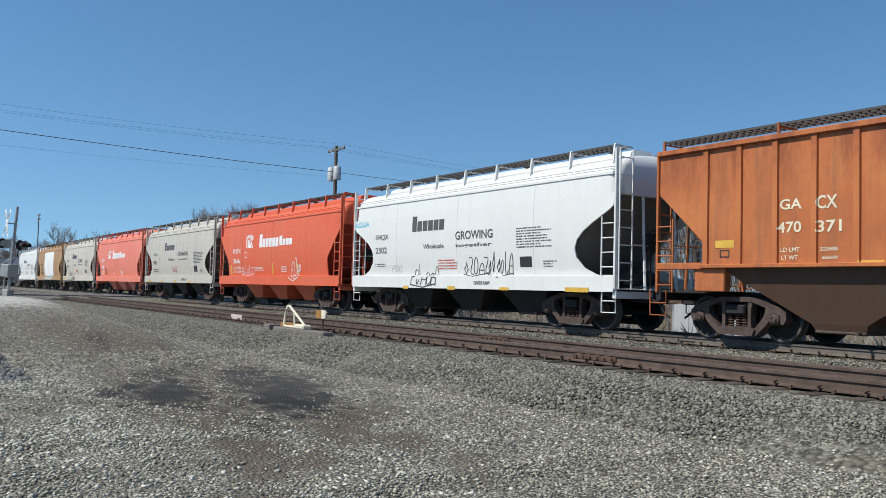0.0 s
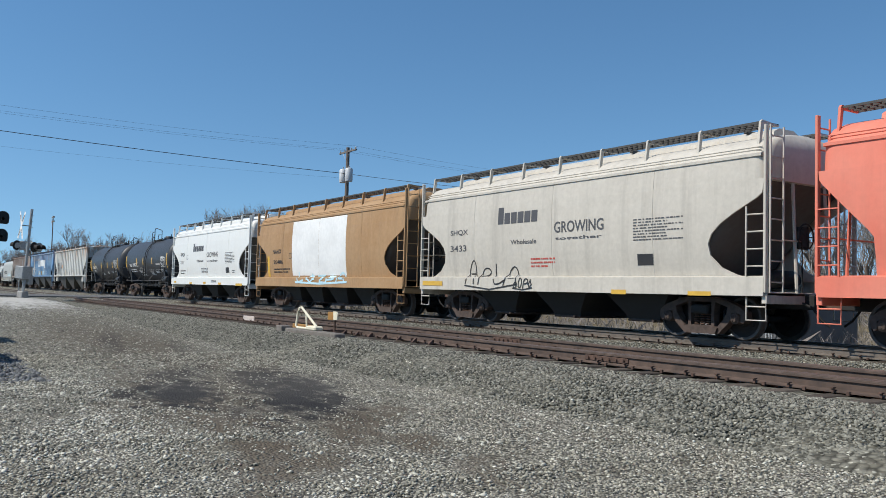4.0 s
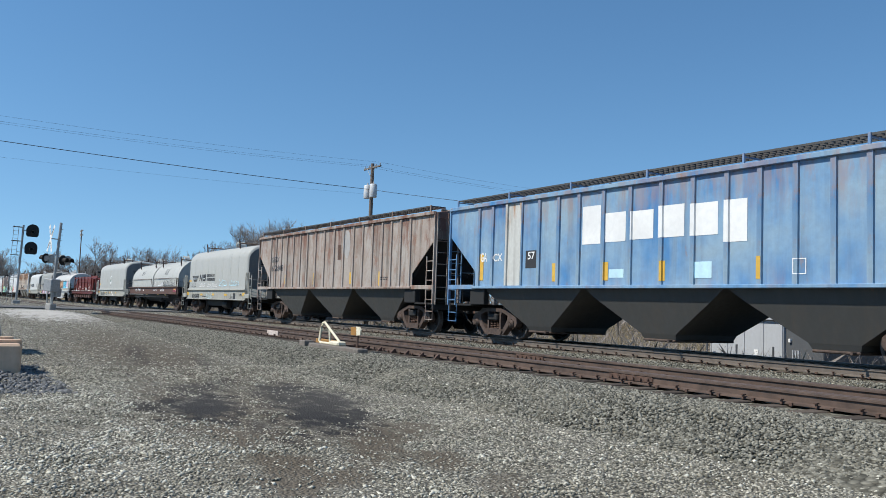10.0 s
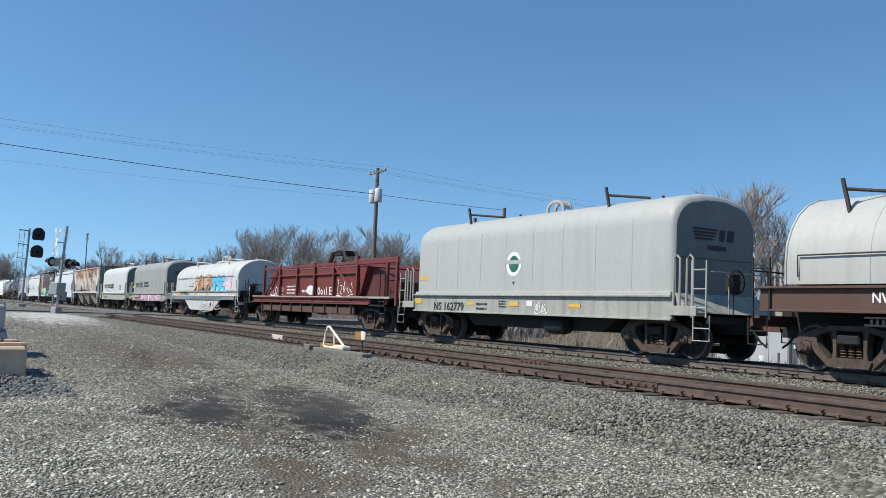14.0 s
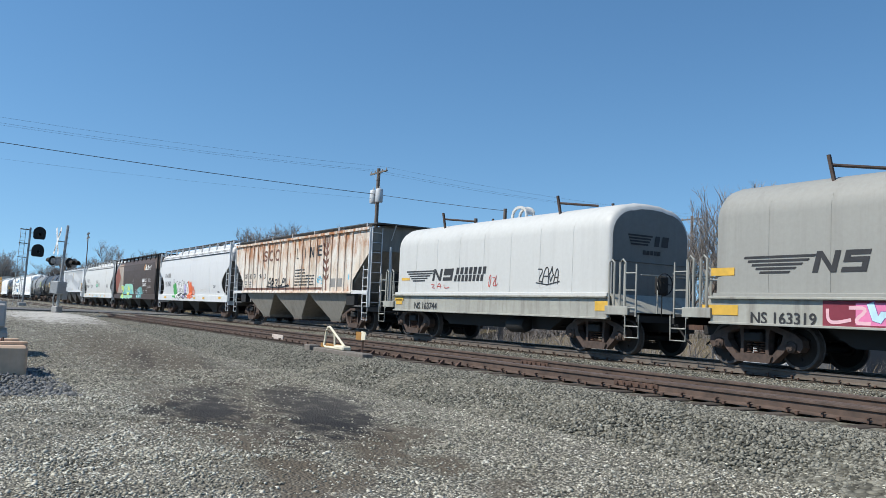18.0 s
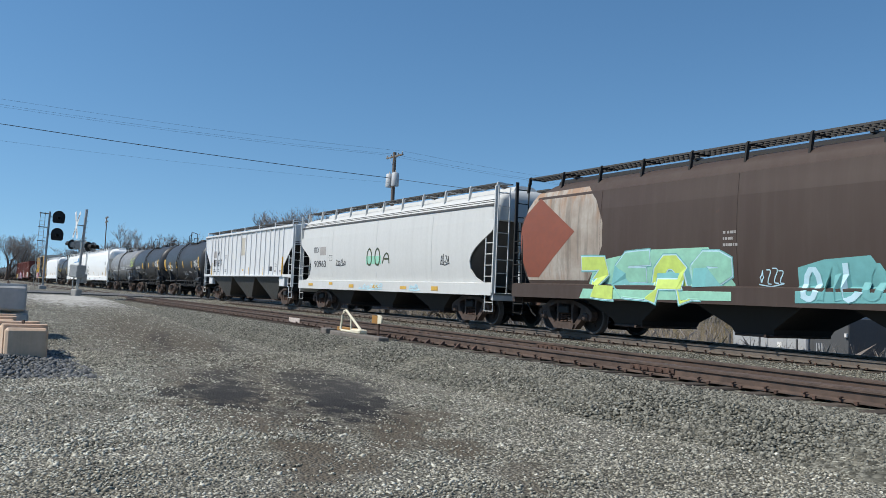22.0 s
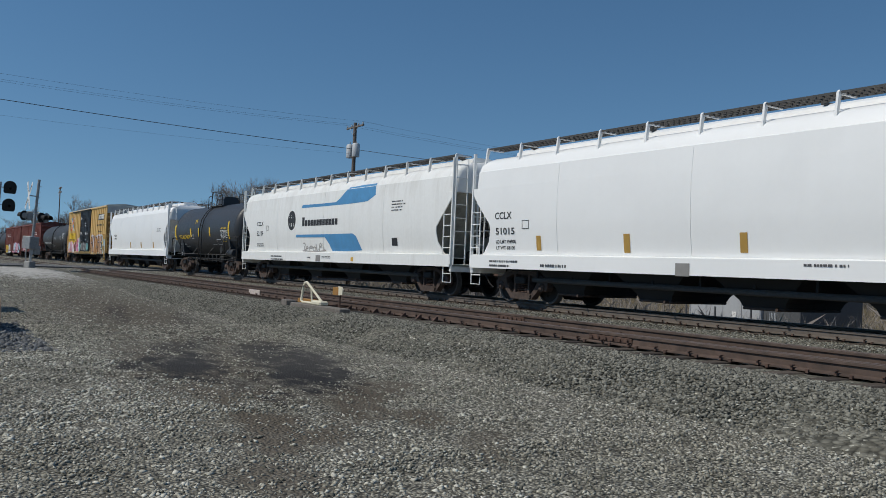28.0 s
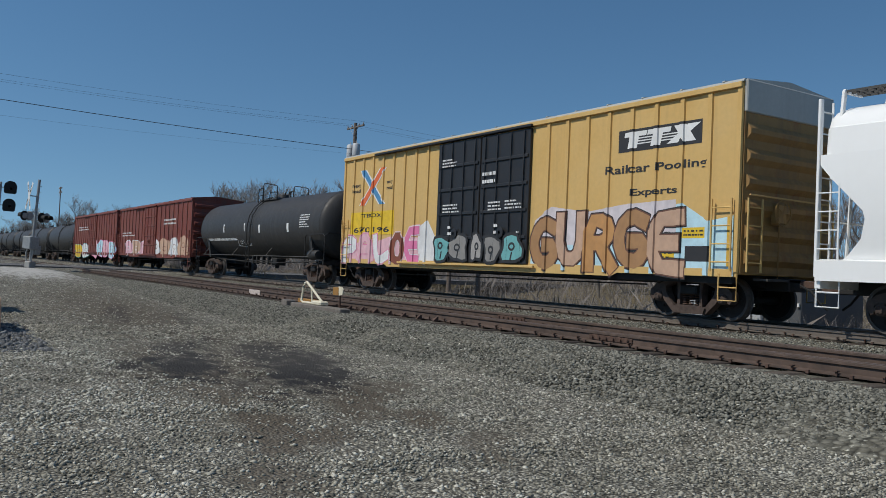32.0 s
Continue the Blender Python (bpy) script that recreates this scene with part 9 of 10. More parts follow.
fan(16, [(-0.23 + 0.24 * math.cos(radians(g)), 2.32 + 0.24 * math.sin(radians(g))) for g in range(0, 360, 15)], BADGE, 'round_badge', 'green centre of a round badge', 0.011)
emblem(16, -0.40, 2.25, -0.06, 2.39, 'OEN', WHITE, 0.0, 0.14)
fan(16, [(-0.30, 1.81), (-0.16, 1.81), (-0.23, 1.71)], INK, 'arrow_mark', 'small black arrow')
text(16, 'NS 162779', -4.57, 0.92, -2.76, 1.19, INK)
reflector(16, -5.83, 1.09, -5.39, 1.33)
reflector(16, -2.62, 1.10, -2.18, 1.22)
reflector(16, -0.35, 1.09, 0.09, 1.26)
reflector(16, 2.32, 1.09, 2.77, 1.22)
reflector(16, -5.63, 1.90, -5.04, 2.05)
bars(16, -2.05, 0.94, -1.21, 1.22, 2, INK)
scrawl(16, 0.86, 0.88, 1.40, 1.33, WHITE_S, 254, 0.03, 6)
rect(16, 0.48, 1.11, 0.75, 1.27, WHITE)
bars(16, -0.87, 1.05, -0.48, 1.28, 3, INK)

emblem(17, 1.29, 1.41, 3.14, 1.74, 'OoilEE', WHITE, 0.0)
scrawl(17, -4.72, 1.32, -2.93, 1.87, WHITE_S, 259, 0.05, 5)
scrawl(17, 3.25, 1.30, 4.90, 2.13, WHITE_S, 260, 0.04, 5)
bars(17, -2.40, 1.40, -1.28, 1.86, 3, WHITE)
fan(17, [(0.52 + 0.47 * math.cos(radians(g)), 1.61 + 0.21 * math.sin(radians(g))) for g in range(0, 360, 15)], WHITE, 'round_emblem', 'white round emblem', 0.008)
bars(17, -0.51, 1.44, 0.83, 1.69, 1, WHITE)

rect(18, -1.5, 1.68, 1.85, 2.38, TAN_P, 'sprayed_field', 'brown sprayed field')
fat(18, -1.75, 1.60, 2.05, 2.52, 'ROUER', (PEACH, TAN_P, PEACH), BROWN_S, INK, 0.34)
fat(18, 1.80, 1.52, 4.55, 2.50, 'GSC', (SKY_S,), BLUE_B, INK, 0.3)
rect(18, 4.5, 1.64, 5.7, 2.1, ICE_S, 'sprayed_field', 'pale blue sprayed field')
fat(18, 4.48, 1.64, 5.72, 2.50, '1S', (ROSE_S,), LILAC_S, ICE_S, 0.34)
scrawl(18, 0.4, 0.5, 1.9, 1.0, WHITE_S, 610, 0.05, 3)
scrawl(18, 2.5, 0.5, 4.2, 1.0, FAINT, 611, 0.05, 4)
text(18, 'AOK 494678', -5.02, 1.35, -3.09, 1.57, INK)
reflector(18, -6.23, 1.32, -5.17, 1.60)
reflector(18, -3.05, 1.34, -2.74, 1.51)
reflector(18, -1.53, 1.34, -0.97, 1.54)
reflector(18, 1.04, 1.37, 1.49, 1.53)
reflector(18, 2.84, 1.42, 3.31, 1.57)
reflector(18, 5.49, 1.38, 5.81, 1.51)
scrawl(18, 0.02, 0.31, 2.15, 1.00, FAINT, 275, 0.05, 5)
rect(18, 1.98, 0.67, 2.27, 0.90, INK)
bars(18, 3.67, 1.48, 4.30, 1.56, 1, INK)
rect(18, -2.50, 1.87, -2.24, 1.93, RUSTY)
rect(18, -2.42, 2.08, -2.16, 2.12, RUSTY)
rect(18, -3.27, 1.88, -2.24, 1.91, RUSTY)

stripes(19, -4.64, 1.91, -3.07, 2.30, INK)
emblem(19, -3.17, 1.91, -1.98, 2.32, 'NS', INK, 0.25)
slant_row(19, -1.44, 2.16, 0.01, 2.32, 7, INK)
slant_row(19, -1.48, 1.94, 0.18, 2.11, 8, INK)

rect(19, -2.86, 0.9, 4.84, 1.38, MAROON)
rect(19, -2.2, 0.94, 4.5, 1.34, PINK_S, 'sprayed_field', 'pink sprayed field', 0.012)
fat(19, -1.95, 0.93, 4.6, 1.37, 'WHATSYLUNCH', (ICE_S, ROSE_S, MINT_S, PEACH), PURPLE_S, PURPLE_S, 0.22)
scrawl(19, -2.87, 0.91, -1.89, 1.34, ROSE_S, 289, 0.08, 2)
text(19, 'NS 163319', -4.48, 0.90, -2.99, 1.14, INK)
reflector(19, -5.74, 1.02, -4.80, 1.30)
reflector(19, 5.17, 1.06, 5.64, 1.31)
reflector(19, -5.55, 1.86, -4.94, 2.08)
text(19, 'CS31A', 4.67, 1.07, 5.08, 1.18, WHITE)
scrawl(19, 4.74, 0.86, 5.24, 1.05, PINK_S, 295, 0.03, 3)

stripes(20, -4.75, 1.89, -2.88, 2.29, INK)
emblem(20, -3.10, 1.90, -1.74, 2.29, 'NS', INK, 0.25)
slant_row(20, -1.58, 2.09, 0.19, 2.31, 7, INK)
slant_row(20, -1.68, 1.87, 0.04, 2.07, 8, INK)

scrawl(20, 2.63, 1.72, 3.64, 2.33, INK, 302, 0.04, 4)
scrawl(20, 0.28, 1.64, 0.80, 2.15, RED_INK, 303, 0.03, 3)
scrawl(20, -3.13, 1.62, -1.94, 1.84, RED_INK, 304, 0.03, 3)
reflector(20, 5.13, 1.03, 5.65, 1.35)
reflector(20, -5.55, 1.19, -4.91, 1.46)

text(20, 'NS 163744', -4.10, 0.95, -2.60, 1.18, INK)
reflector(20, -5.44, 1.06, -4.99, 1.29)
reflector(20, -5.18, 1.92, -4.59, 2.04)

thin(21, -3.85, 3.05, -3.1, 3.54, 'S', BROWN_S, 0.1)
thin(21, -3.02, 3.05, -2.25, 3.54, 'O', BROWN_S, 0.1)
thin(21, -2.17, 3.05, -1.38, 3.54, 'O', BROWN_S, 0.1)
emblem(21, 0.70, 3.02, 0.97, 3.52, 'L', INK, 0.0)
emblem(21, 1.69, 3.02, 1.98, 3.49, 'l', INK, 0.0)
emblem(21, 2.29, 3.04, 2.78, 3.50, 'N', INK, 0.0)
emblem(21, 3.13, 3.08, 3.65, 3.54, 'E', INK, 0.0)
scrawl(21, -2.98, 1.70, -0.09, 2.34, INK, 317, 0.085, 6)
rect(21, 4.72, 1.73, 5.17, 2.08, PATCH)
rect(21, 5.41, 1.74, 5.94, 2.08, PATCH)
bars(21, 0.60, 1.77, 2.32, 2.58, 6, INK)
reflector(21, 6.42, 2.01, 6.49, 2.23, SKY_S)

fan(21, [(4.19, 1.96), (3.98, 2.09), (3.90, 2.27), (4.10, 2.18)], BROWN_S, 'leaf_mark', 'brown grain-ear emblem')
fan(21, [(4.21, 2.00), (4.40, 2.11), (4.46, 2.29), (4.27, 2.20)], BROWN_S, 'leaf_mark', 'brown grain-ear emblem')
fan(21, [(4.17, 2.30), (3.96, 2.43), (3.88, 2.62), (4.08, 2.52)], BROWN_S, 'leaf_mark', 'brown grain-ear emblem')
fan(21, [(4.19, 2.34), (4.38, 2.44), (4.44, 2.62), (4.25, 2.54)], BROWN_S, 'leaf_mark', 'brown grain-ear emblem')
fan(21, [(4.15, 2.64), (3.94, 2.77), (3.86, 2.96), (4.06, 2.86)], BROWN_S, 'leaf_mark', 'brown grain-ear emblem')
fan(21, [(4.17, 2.68), (4.36, 2.78), (4.42, 2.96), (4.23, 2.88)], BROWN_S, 'leaf_mark', 'brown grain-ear emblem')
fan(21, [(4.13, 2.98), (3.92, 3.11), (3.84, 3.30), (4.04, 3.20)], BROWN_S, 'leaf_mark', 'brown grain-ear emblem')
fan(21, [(4.15, 3.02), (4.34, 3.12), (4.40, 3.30), (4.21, 3.22)], BROWN_S, 'leaf_mark', 'brown grain-ear emblem')
fan(21, [(4.11, 3.32), (3.90, 3.46), (3.82, 3.65), (4.02, 3.54)], BROWN_S, 'leaf_mark', 'brown grain-ear emblem')
fan(21, [(4.13, 3.36), (4.32, 3.46), (4.39, 3.64), (4.20, 3.56)], BROWN_S, 'leaf_mark', 'brown grain-ear emblem')
rect(21, 4.10, 1.60, 4.22, 3.92, BROWN_S, 'ear_stem', 'brown stem of a grain ear', 0.004)
for u in (3.84, 4.0, 4.32, 4.48):
    rect(21, u - 0.03, 3.3 + 0.6 * abs(u - 4.16), u + 0.03, 3.9, BROWN_S, 'ear_awn', 'brown awn of a grain ear', 0.012)
rect(21, -6.6, 1.62, 3.9, 1.72, BROWN_S, 'base_stripe', 'brown stripe along the sill', 0.006)
bars(21, 2.35, 1.78, 3.05, 2.3, 4, INK)
scrawl(21, 3.2, 1.85, 3.85, 2.3, SKY_S, 620, 0.05, 3)

text(21, 'DS', -6.50, 2.18, -6.15, 2.45, INK)
text(21, 'RC', -5.80, 2.18, -5.43, 2.44, INK)
text(21, '74', -5.12, 2.18, -4.71, 2.44, INK)
text(21, '96', -4.28, 2.18, -3.83, 2.43, INK)
text(21, '3', -3.50, 2.17, -3.35, 2.43, INK)
bars(21, -6.48, 1.71, -6.14, 2.11, 3, INK)
bars(21, -5.79, 1.71, -5.39, 2.09, 3, INK)

text(22, 'ITFX', -6.57, 2.50, -5.88, 2.74, GREY_INK)
rect(22, -5.74, 2.48, -4.99, 2.78, PATCH)
text(22, '91360', -6.47, 1.88, -4.94, 2.24, GREY_INK)
bubble(22, -4.12, 1.04, -3.35, 2.01, 1, (GREEN_S,), GREEN_S, 348)
scrawl(22, -4.29, 1.76, -3.67, 2.08, GREEN_S, 349, 0.1, 3)
bubble(22, -0.51, 1.04, 0.52, 2.09, 2, (ORANGE_S,), ORANGE_S, 350)
scrawl(22, -0.19, 1.06, 1.06, 2.11, ORANGE_S, 351, 0.09, 6)
bubble(22, -3.33, 1.04, -1.20, 2.15, 5, (WHITE_S,), INK, 352)
bubble(22, -1.41, 1.08, -0.25, 2.05, 2, (LILAC_S, WHITE_S,), INK, 353)
reflector(22, 1.31, 1.03, 1.75, 1.21)
reflector(22, 3.36, 1.04, 3.80, 1.21)
reflector(22, 6.67, 1.08, 7.15, 1.25)
reflector(22, -6.51, 1.05, -5.82, 1.20)
scrawl(22, 2.25, 1.54, 3.65, 1.80, WHITE_S, 358, 0.04, 7)
bars(22, 5.32, 1.74, 5.79, 1.92, 3, INK)
frame_box(22, -4.19, 2.14, -3.91, 2.36, INK)
rect(22, 6.10, 1.47, 6.50, 1.54, INK)

emblem(23, 3.55, 3.19, 4.14, 3.65, 'O', TAN_S, 0.3)
emblem(23, 4.10, 3.19, 4.74, 3.62, 'd', WHITE, 0.3)
emblem(23, 4.78, 3.17, 6.27, 3.57, 'Ooil', WHITE, 0.3)
scrawl(23, 3.39, 2.26, 3.85, 2.59, WHITE_S, 366, 0.14, 3)
text(23, 'DSRC', 3.85, 2.28, 4.64, 2.53, WHITE)
text(23, '385420', 3.43, 1.93, 4.70, 2.17, WHITE)
frame_box(23, 4.84, 2.27, 5.11, 2.55, WHITE)
bars(23, 3.49, 1.41, 3.90, 1.63, 2, WHITE)
bars(23, 4.47, 1.42, 5.04, 1.65, 2, WHITE)
bars(23, 5.51, 2.26, 6.31, 2.52, 4, WHITE)
fan(23, [(-7.5, 3.45), (-7.1, 3.88), (-4.95, 3.9), (-4.55, 3.5), (-4.25, 2.9), (-4.25, 2.3), (-4.5, 1.8), (-4.85, 1.42), (-7.45, 1.42), (-7.7, 2.2), (-7.7, 2.9)], STAINED, 'emblem_field', 'stained white field of an end emblem')
fan(23, [(-7.76, 2.9), (-7.55, 3.3), (-6.95, 3.72), (-5.35, 2.72), (-6.95, 1.5), (-7.45, 1.5), (-7.66, 1.9), (-7.78, 2.5)], CLAY, 'emblem_field', 'clay-red wedge emblem', 0.016)
fan(23, [(-5.04, 0.95), (-4.48, 1.91), (-2.67, 2.16), (-0.77, 2.17), (-0.08, 1.38), (-0.07, 1.01)], MINT_S, 'sprayed_field', 'mint green sprayed field')
fat(23, -5.04, 0.95, -0.07, 2.10, '4E23', (LIME_S, MINT_S,), ICE_S, TEAL_S)
fan(23, [(1.48, 1.01), (1.47, 1.71), (2.06, 1.86), (2.99, 1.92), (3.33, 1.47), (3.38, 1.06)], TEAL_S, 'sprayed_field', 'teal sprayed field')
fat(23, 1.57, 1.05, 3.28, 1.82, '5215', (ICE_S, TEAL_S,), TEAL_S, TEAL_S)
scrawl(23, 0.54, 1.32, 1.12, 1.74, ICE_S, 379, 0.03, 4)
scrawl(23, 4.81, 1.75, 5.24, 1.96, FAINT, 380, 0.03, 5)
scrawl(23, 5.41, 1.80, 6.30, 2.03, FAINT, 381, 0.03, 8)
bars(23, -0.36, 2.14, 0.03, 2.54, 3, FAINT)

text(24, 'ITFX', -6.49, 2.54, -5.88, 2.80, GREY_INK)
rect(24, -5.78, 2.43, -5.09, 2.80, FAINT)
text(24, '90963', -6.46, 1.89, -5.07, 2.20, GREY_INK)
rect(24, -0.9, 1.98, 0.45, 2.3, MINT_S, 'sprayed_field', 'thin mint sprayed field')
thin(24, -0.96, 1.93, 0.5, 2.66, '55', OLIVE_S, 0.075)
scrawl(24, 0.55, 1.95, 1.1, 2.6, OLIVE_S, 388, 0.09, 1)
scrawl(24, -3.97, 1.93, -2.94, 2.26, INK, 389, 0.04, 6)
frame_box(24, -4.72, 2.16, -4.38, 2.42, INK)
reflector(24, -6.93, 1.05, -6.39, 1.19)
reflector(24, -4.49, 1.11, -4.11, 1.25)
reflector(24, -2.37, 1.01, -1.90, 1.19)
reflector(24, -0.11, 1.02, 0.39, 1.19)
reflector(24, 2.23, 1.02, 2.73, 1.16)
reflector(24, 4.57, 1.00, 5.01, 1.19)
scrawl(24, -1.40, 0.98, 0.76, 1.27, ICE_S, 397, 0.05, 6)
scrawl(24, 2.94, 0.99, 3.73, 1.24, ICE_S, 398, 0.06, 4)
scrawl(24, 5.03, 1.88, 5.61, 2.33, INK, 399, 0.04, 4)

reflector(25, 6.70, 1.53, 6.78, 2.46)
reflector(25, 3.62, 1.51, 3.72, 1.97)
reflector(25, 1.12, 1.49, 1.22, 1.97)
reflector(25, -1.57, 1.51, -1.47, 1.96)
text(25, 'CH-100', 5.54, 1.71, 5.88, 1.81, INK)
text(25, '-118', 6.25, 1.70, 6.46, 1.80, INK)
rect(25, 4.73, 1.75, 5.12, 1.99, INK)
rect(25, -0.36, 2.66, 0.38, 3.66, TAN_FADE, 'repainted_patch', 'faded tan repainted patch')
bars(25, 5.54, 1.94, 5.87, 2.19, 3, FAINT)

text(25, 'ATW', -5.25, 2.72, -4.70, 3.0, INK)
text(25, '87', -6.0, 2.06, -5.46, 2.5, INK)
text(25, '68', -5.24, 2.06, -4.72, 2.5, INK)
text(25, '7', -4.5, 2.06, -4.32, 2.5, INK)
rect(25, -6.0, 2.6, -5.5, 3.02, FAINT)
bars(25, -5.98, 1.72, -5.48, 1.92, 2, GREY_INK)
bars(25, -5.2, 1.72, -4.75, 1.92, 2, GREY_INK)
frame_box(25, -3.62, 2.5, -3.38, 2.74, GREY_INK)
bars(25, -3.6, 1.72, -3.15, 1.92, 3, GREY_INK)
reflector(25, -4.02, 1.52, -3.92, 1.98)
reflector(25, -6.6, 1.52, -6.5, 2.3)
rect(25, -0.05, 1.76, 0.16, 1.87, YELLOW)

text(26, 'ADMX', -4.55, 2.04, -3.74, 2.28, WHITE)
text(26, '17173', -3.58, 2.04, -2.93, 2.29, WHITE)
reflector(26, -5.66, 1.84, -5.24, 2.74)
reflector(26, -3.83, 1.94, -3.53, 2.52)
reflector(26, -1.74, 2.03, -1.49, 2.52)
reflector(26, 0.31, 2.07, 0.51, 2.54)
reflector(26, 2.80, 2.04, 2.98, 2.52)
reflector(26, 4.71, 1.87, 4.93, 2.78)
bars(26, 3.63, 1.99, 4.79, 2.59, 8, WHITE)
frame_box(26, 3.19, 1.56, 3.90, 1.82, WHITE)
bars(26, -4.56, 1.85, -3.04, 2.02, 2, WHITE)
bars(26, 0.06, 1.53, 0.99, 1.81, 3, WHITE)
bars(26, 1.70, 1.69, 2.48, 1.82, 2, WHITE)

text(27, 'ADMX', -4.75, 2.05, -3.89, 2.28, WHITE)
text(27, '15707', -3.82, 2.04, -3.00, 2.29, WHITE)
reflector(27, -1.80, 2.04, -1.42, 2.58)
reflector(27, 0.90, 2.10, 1.17, 2.56)
reflector(27, 2.76, 2.18, 2.97, 2.58)
reflector(27, 4.54, 1.94, 4.91, 2.76)
bars(27, 3.56, 2.16, 4.89, 2.70, 6, WHITE)
bars(27, -5.03, 1.76, -3.11, 1.96, 2, WHITE)
bars(27, -2.17, 1.57, -0.90, 1.84, 2, WHITE)

scrawl(28, 5.21, 2.27, 7.03, 3.27, LIME_S, 438, 0.06, 4)
scrawl(28, -4.15, 1.93, 0.00, 2.49, WHITE_S, 439, 0.05, 5)
bars(28, 3.24, 2.10, 4.87, 2.46, 3, WHITE)
scrawl(28, 0.28, 2.05, 2.72, 2.38, WHITE_S, 441, 0.04, 4)

text(29, 'CCLX', -7.04, 2.32, -6.27, 2.52, INK)
text(29, '51015', -7.01, 1.89, -6.14, 2.08, INK)
reflector(29, -5.21, 1.45, -5.02, 1.84, AMBERTAPE)
reflector(29, -1.99, 1.41, -1.79, 1.85, AMBERTAPE)
reflector(29, 1.26, 1.43, 1.44, 1.84, AMBERTAPE)
reflector(29, 4.59, 1.44, 4.78, 1.86, AMBERTAPE)
reflector(29, 6.61, 1.42, 6.81, 2.32, AMBERTAPE)
rect(29, -0.33, 0.91, 0.06, 1.19, PATCH)
bars(29, 6.01, 2.61, 7.01, 2.92, 5, GREY_INK)
bars(29, -7.18, 0.95, -5.85, 1.20, 2, GREY_INK)
bars(29, 2.76, 1.15, 3.65, 1.26, 1, GREY_INK)
bars(29, -4.92, 0.97, -3.90, 1.13, 1, GREY_INK)
frame_box(29, -5.81, 2.03, -5.51, 2.27, INK)
bars(29, 6.04, 1.46, 6.36, 1.64, 3, GREY_INK)
text(29, 'LD LMT 194900', -7.01, 1.64, -6.1, 1.74, INK)
text(29, 'LT WT 68100', -7.01, 1.47, -6.15, 1.57, INK)

text(30, 'CCLX', -7.41, 2.51, -6.60, 2.70, INK)
text(30, '52139', -7.40, 2.05, -6.61, 2.26, INK)
fan(30, [(-3.24 + 0.42 * math.cos(radians(g)), 2.67 + 0.42 * math.sin(radians(g))) for g in range(0, 360, 15)], INK, 'seed_emblem', 'dark seed-shaped emblem', 0.008)
bar_mark(30, -2.13, 2.40, 1.31, 2.77, 12, INK)
fan(30, [(-2.27, 3.17), (-2.17, 3.30), (-0.47, 3.28), (1.03, 3.28), (1.30, 3.37), (2.09, 3.80), (3.21, 3.83), (4.23, 3.83), (4.28, 3.40), (3.72, 3.20), (2.71, 3.17), (1.45, 3.16), (-0.30, 3.16)], BLUE_B, 'blue_stripe', 'blue waving stripe')
fan(30, [(-2.81, 1.94), (-2.72, 2.05), (0.21, 2.04), (2.57, 2.04), (2.86, 1.94), (3.08, 1.69), (3.31, 1.41), (2.10, 1.37), (0.76, 1.38), (0.49, 1.68), (0.13, 1.92)], BLUE_B, 'blue_stripe', 'blue waving stripe')
bars(30, -7.44, 1.53, -6.61, 1.72, 2, GREY_INK)
rect(30, 2.62, 1.00, 2.82, 1.15, YELLOW)
rect(30, -0.52, 0.95, -0.09, 1.20, PATCH)
bars(30, -5.40, 0.92, -3.97, 1.18, 2, GREY_INK)
bars(30, -1.37, 1.04, -0.90, 1.15, 1, GREY_INK)
bars(30, 0.06, 1.07, 0.87, 1.18, 2, GREY_INK)
frame_box(30, -6.22, 2.26, -5.95, 2.50, INK)
scrawl(30, -2.11, 1.33, 0.19, 1.72, FAINT, 472, 0.05, 7)

rect(30, -3.54, 2.34, -3.49, 3.03, WHITE)
rect(30, -3.31, 2.33, -3.22, 3.01, WHITE)
rect(30, -3.04, 2.32, -3.00, 3.00, WHITE)
bars(30, 5.53, 2.75, 6.59, 3.15, 4, GREY_INK)
rect(30, 5.56, 1.58, 5.94, 1.85, INK)

text(31, 'UTLX', -4.69, 2.02, -3.69, 2.23, GOLD)
text(31, '674674', -3.63, 2.00, -2.50, 2.24, GOLD)
reflector(31, -5.59, 1.96, -5.33, 2.86, GOLD)
reflector(31, -2.36, 2.11, -2.14, 2.60, GOLD)
reflector(31, -0.83, 2.12, -0.66, 2.60, GOLD)
reflector(31, 1.20, 2.11, 1.37, 2.60, GOLD)
reflector(31, 4.36, 1.94, 4.53, 2.86, GOLD)
text(31, 'AAR 211A100W1', 3.22, 2.47, 4.12, 2.57, GOLD)
bars(31, 3.15, 1.92, 4.35, 2.42, 8, WHITE)
frame_box(31, 2.26, 1.65, 2.93, 1.94, WHITE)
bars(31, -1.56, 2.87, -1.07, 3.16, 4, GOLD)
frame_box(31, -2.12, 2.00, -1.72, 2.23, WHITE)
bars(31, -4.97, 1.50, -3.05, 1.77, 2, WHITE)
bars(31, 1.30, 1.65, 2.09, 1.71, 1, WHITE)
bars(31, 3.21, 1.79, 4.00, 1.89, 1, GOLD)

text(32, 'CCLX', -6.86, 2.30, -6.04, 2.45, INK)
bars(32, -6.78, 2.03, -6.03, 2.24, 1, INK)
reflector(32, -1.58, 1.43, -1.32, 1.86, AMBERTAPE)
reflector(32, 1.61, 1.44, 1.88, 1.83, AMBERTAPE)
reflector(32, 4.98, 1.45, 5.21, 1.83, AMBERTAPE)
bars(32, 6.09, 2.50, 7.07, 2.74, 3, GREY_INK)

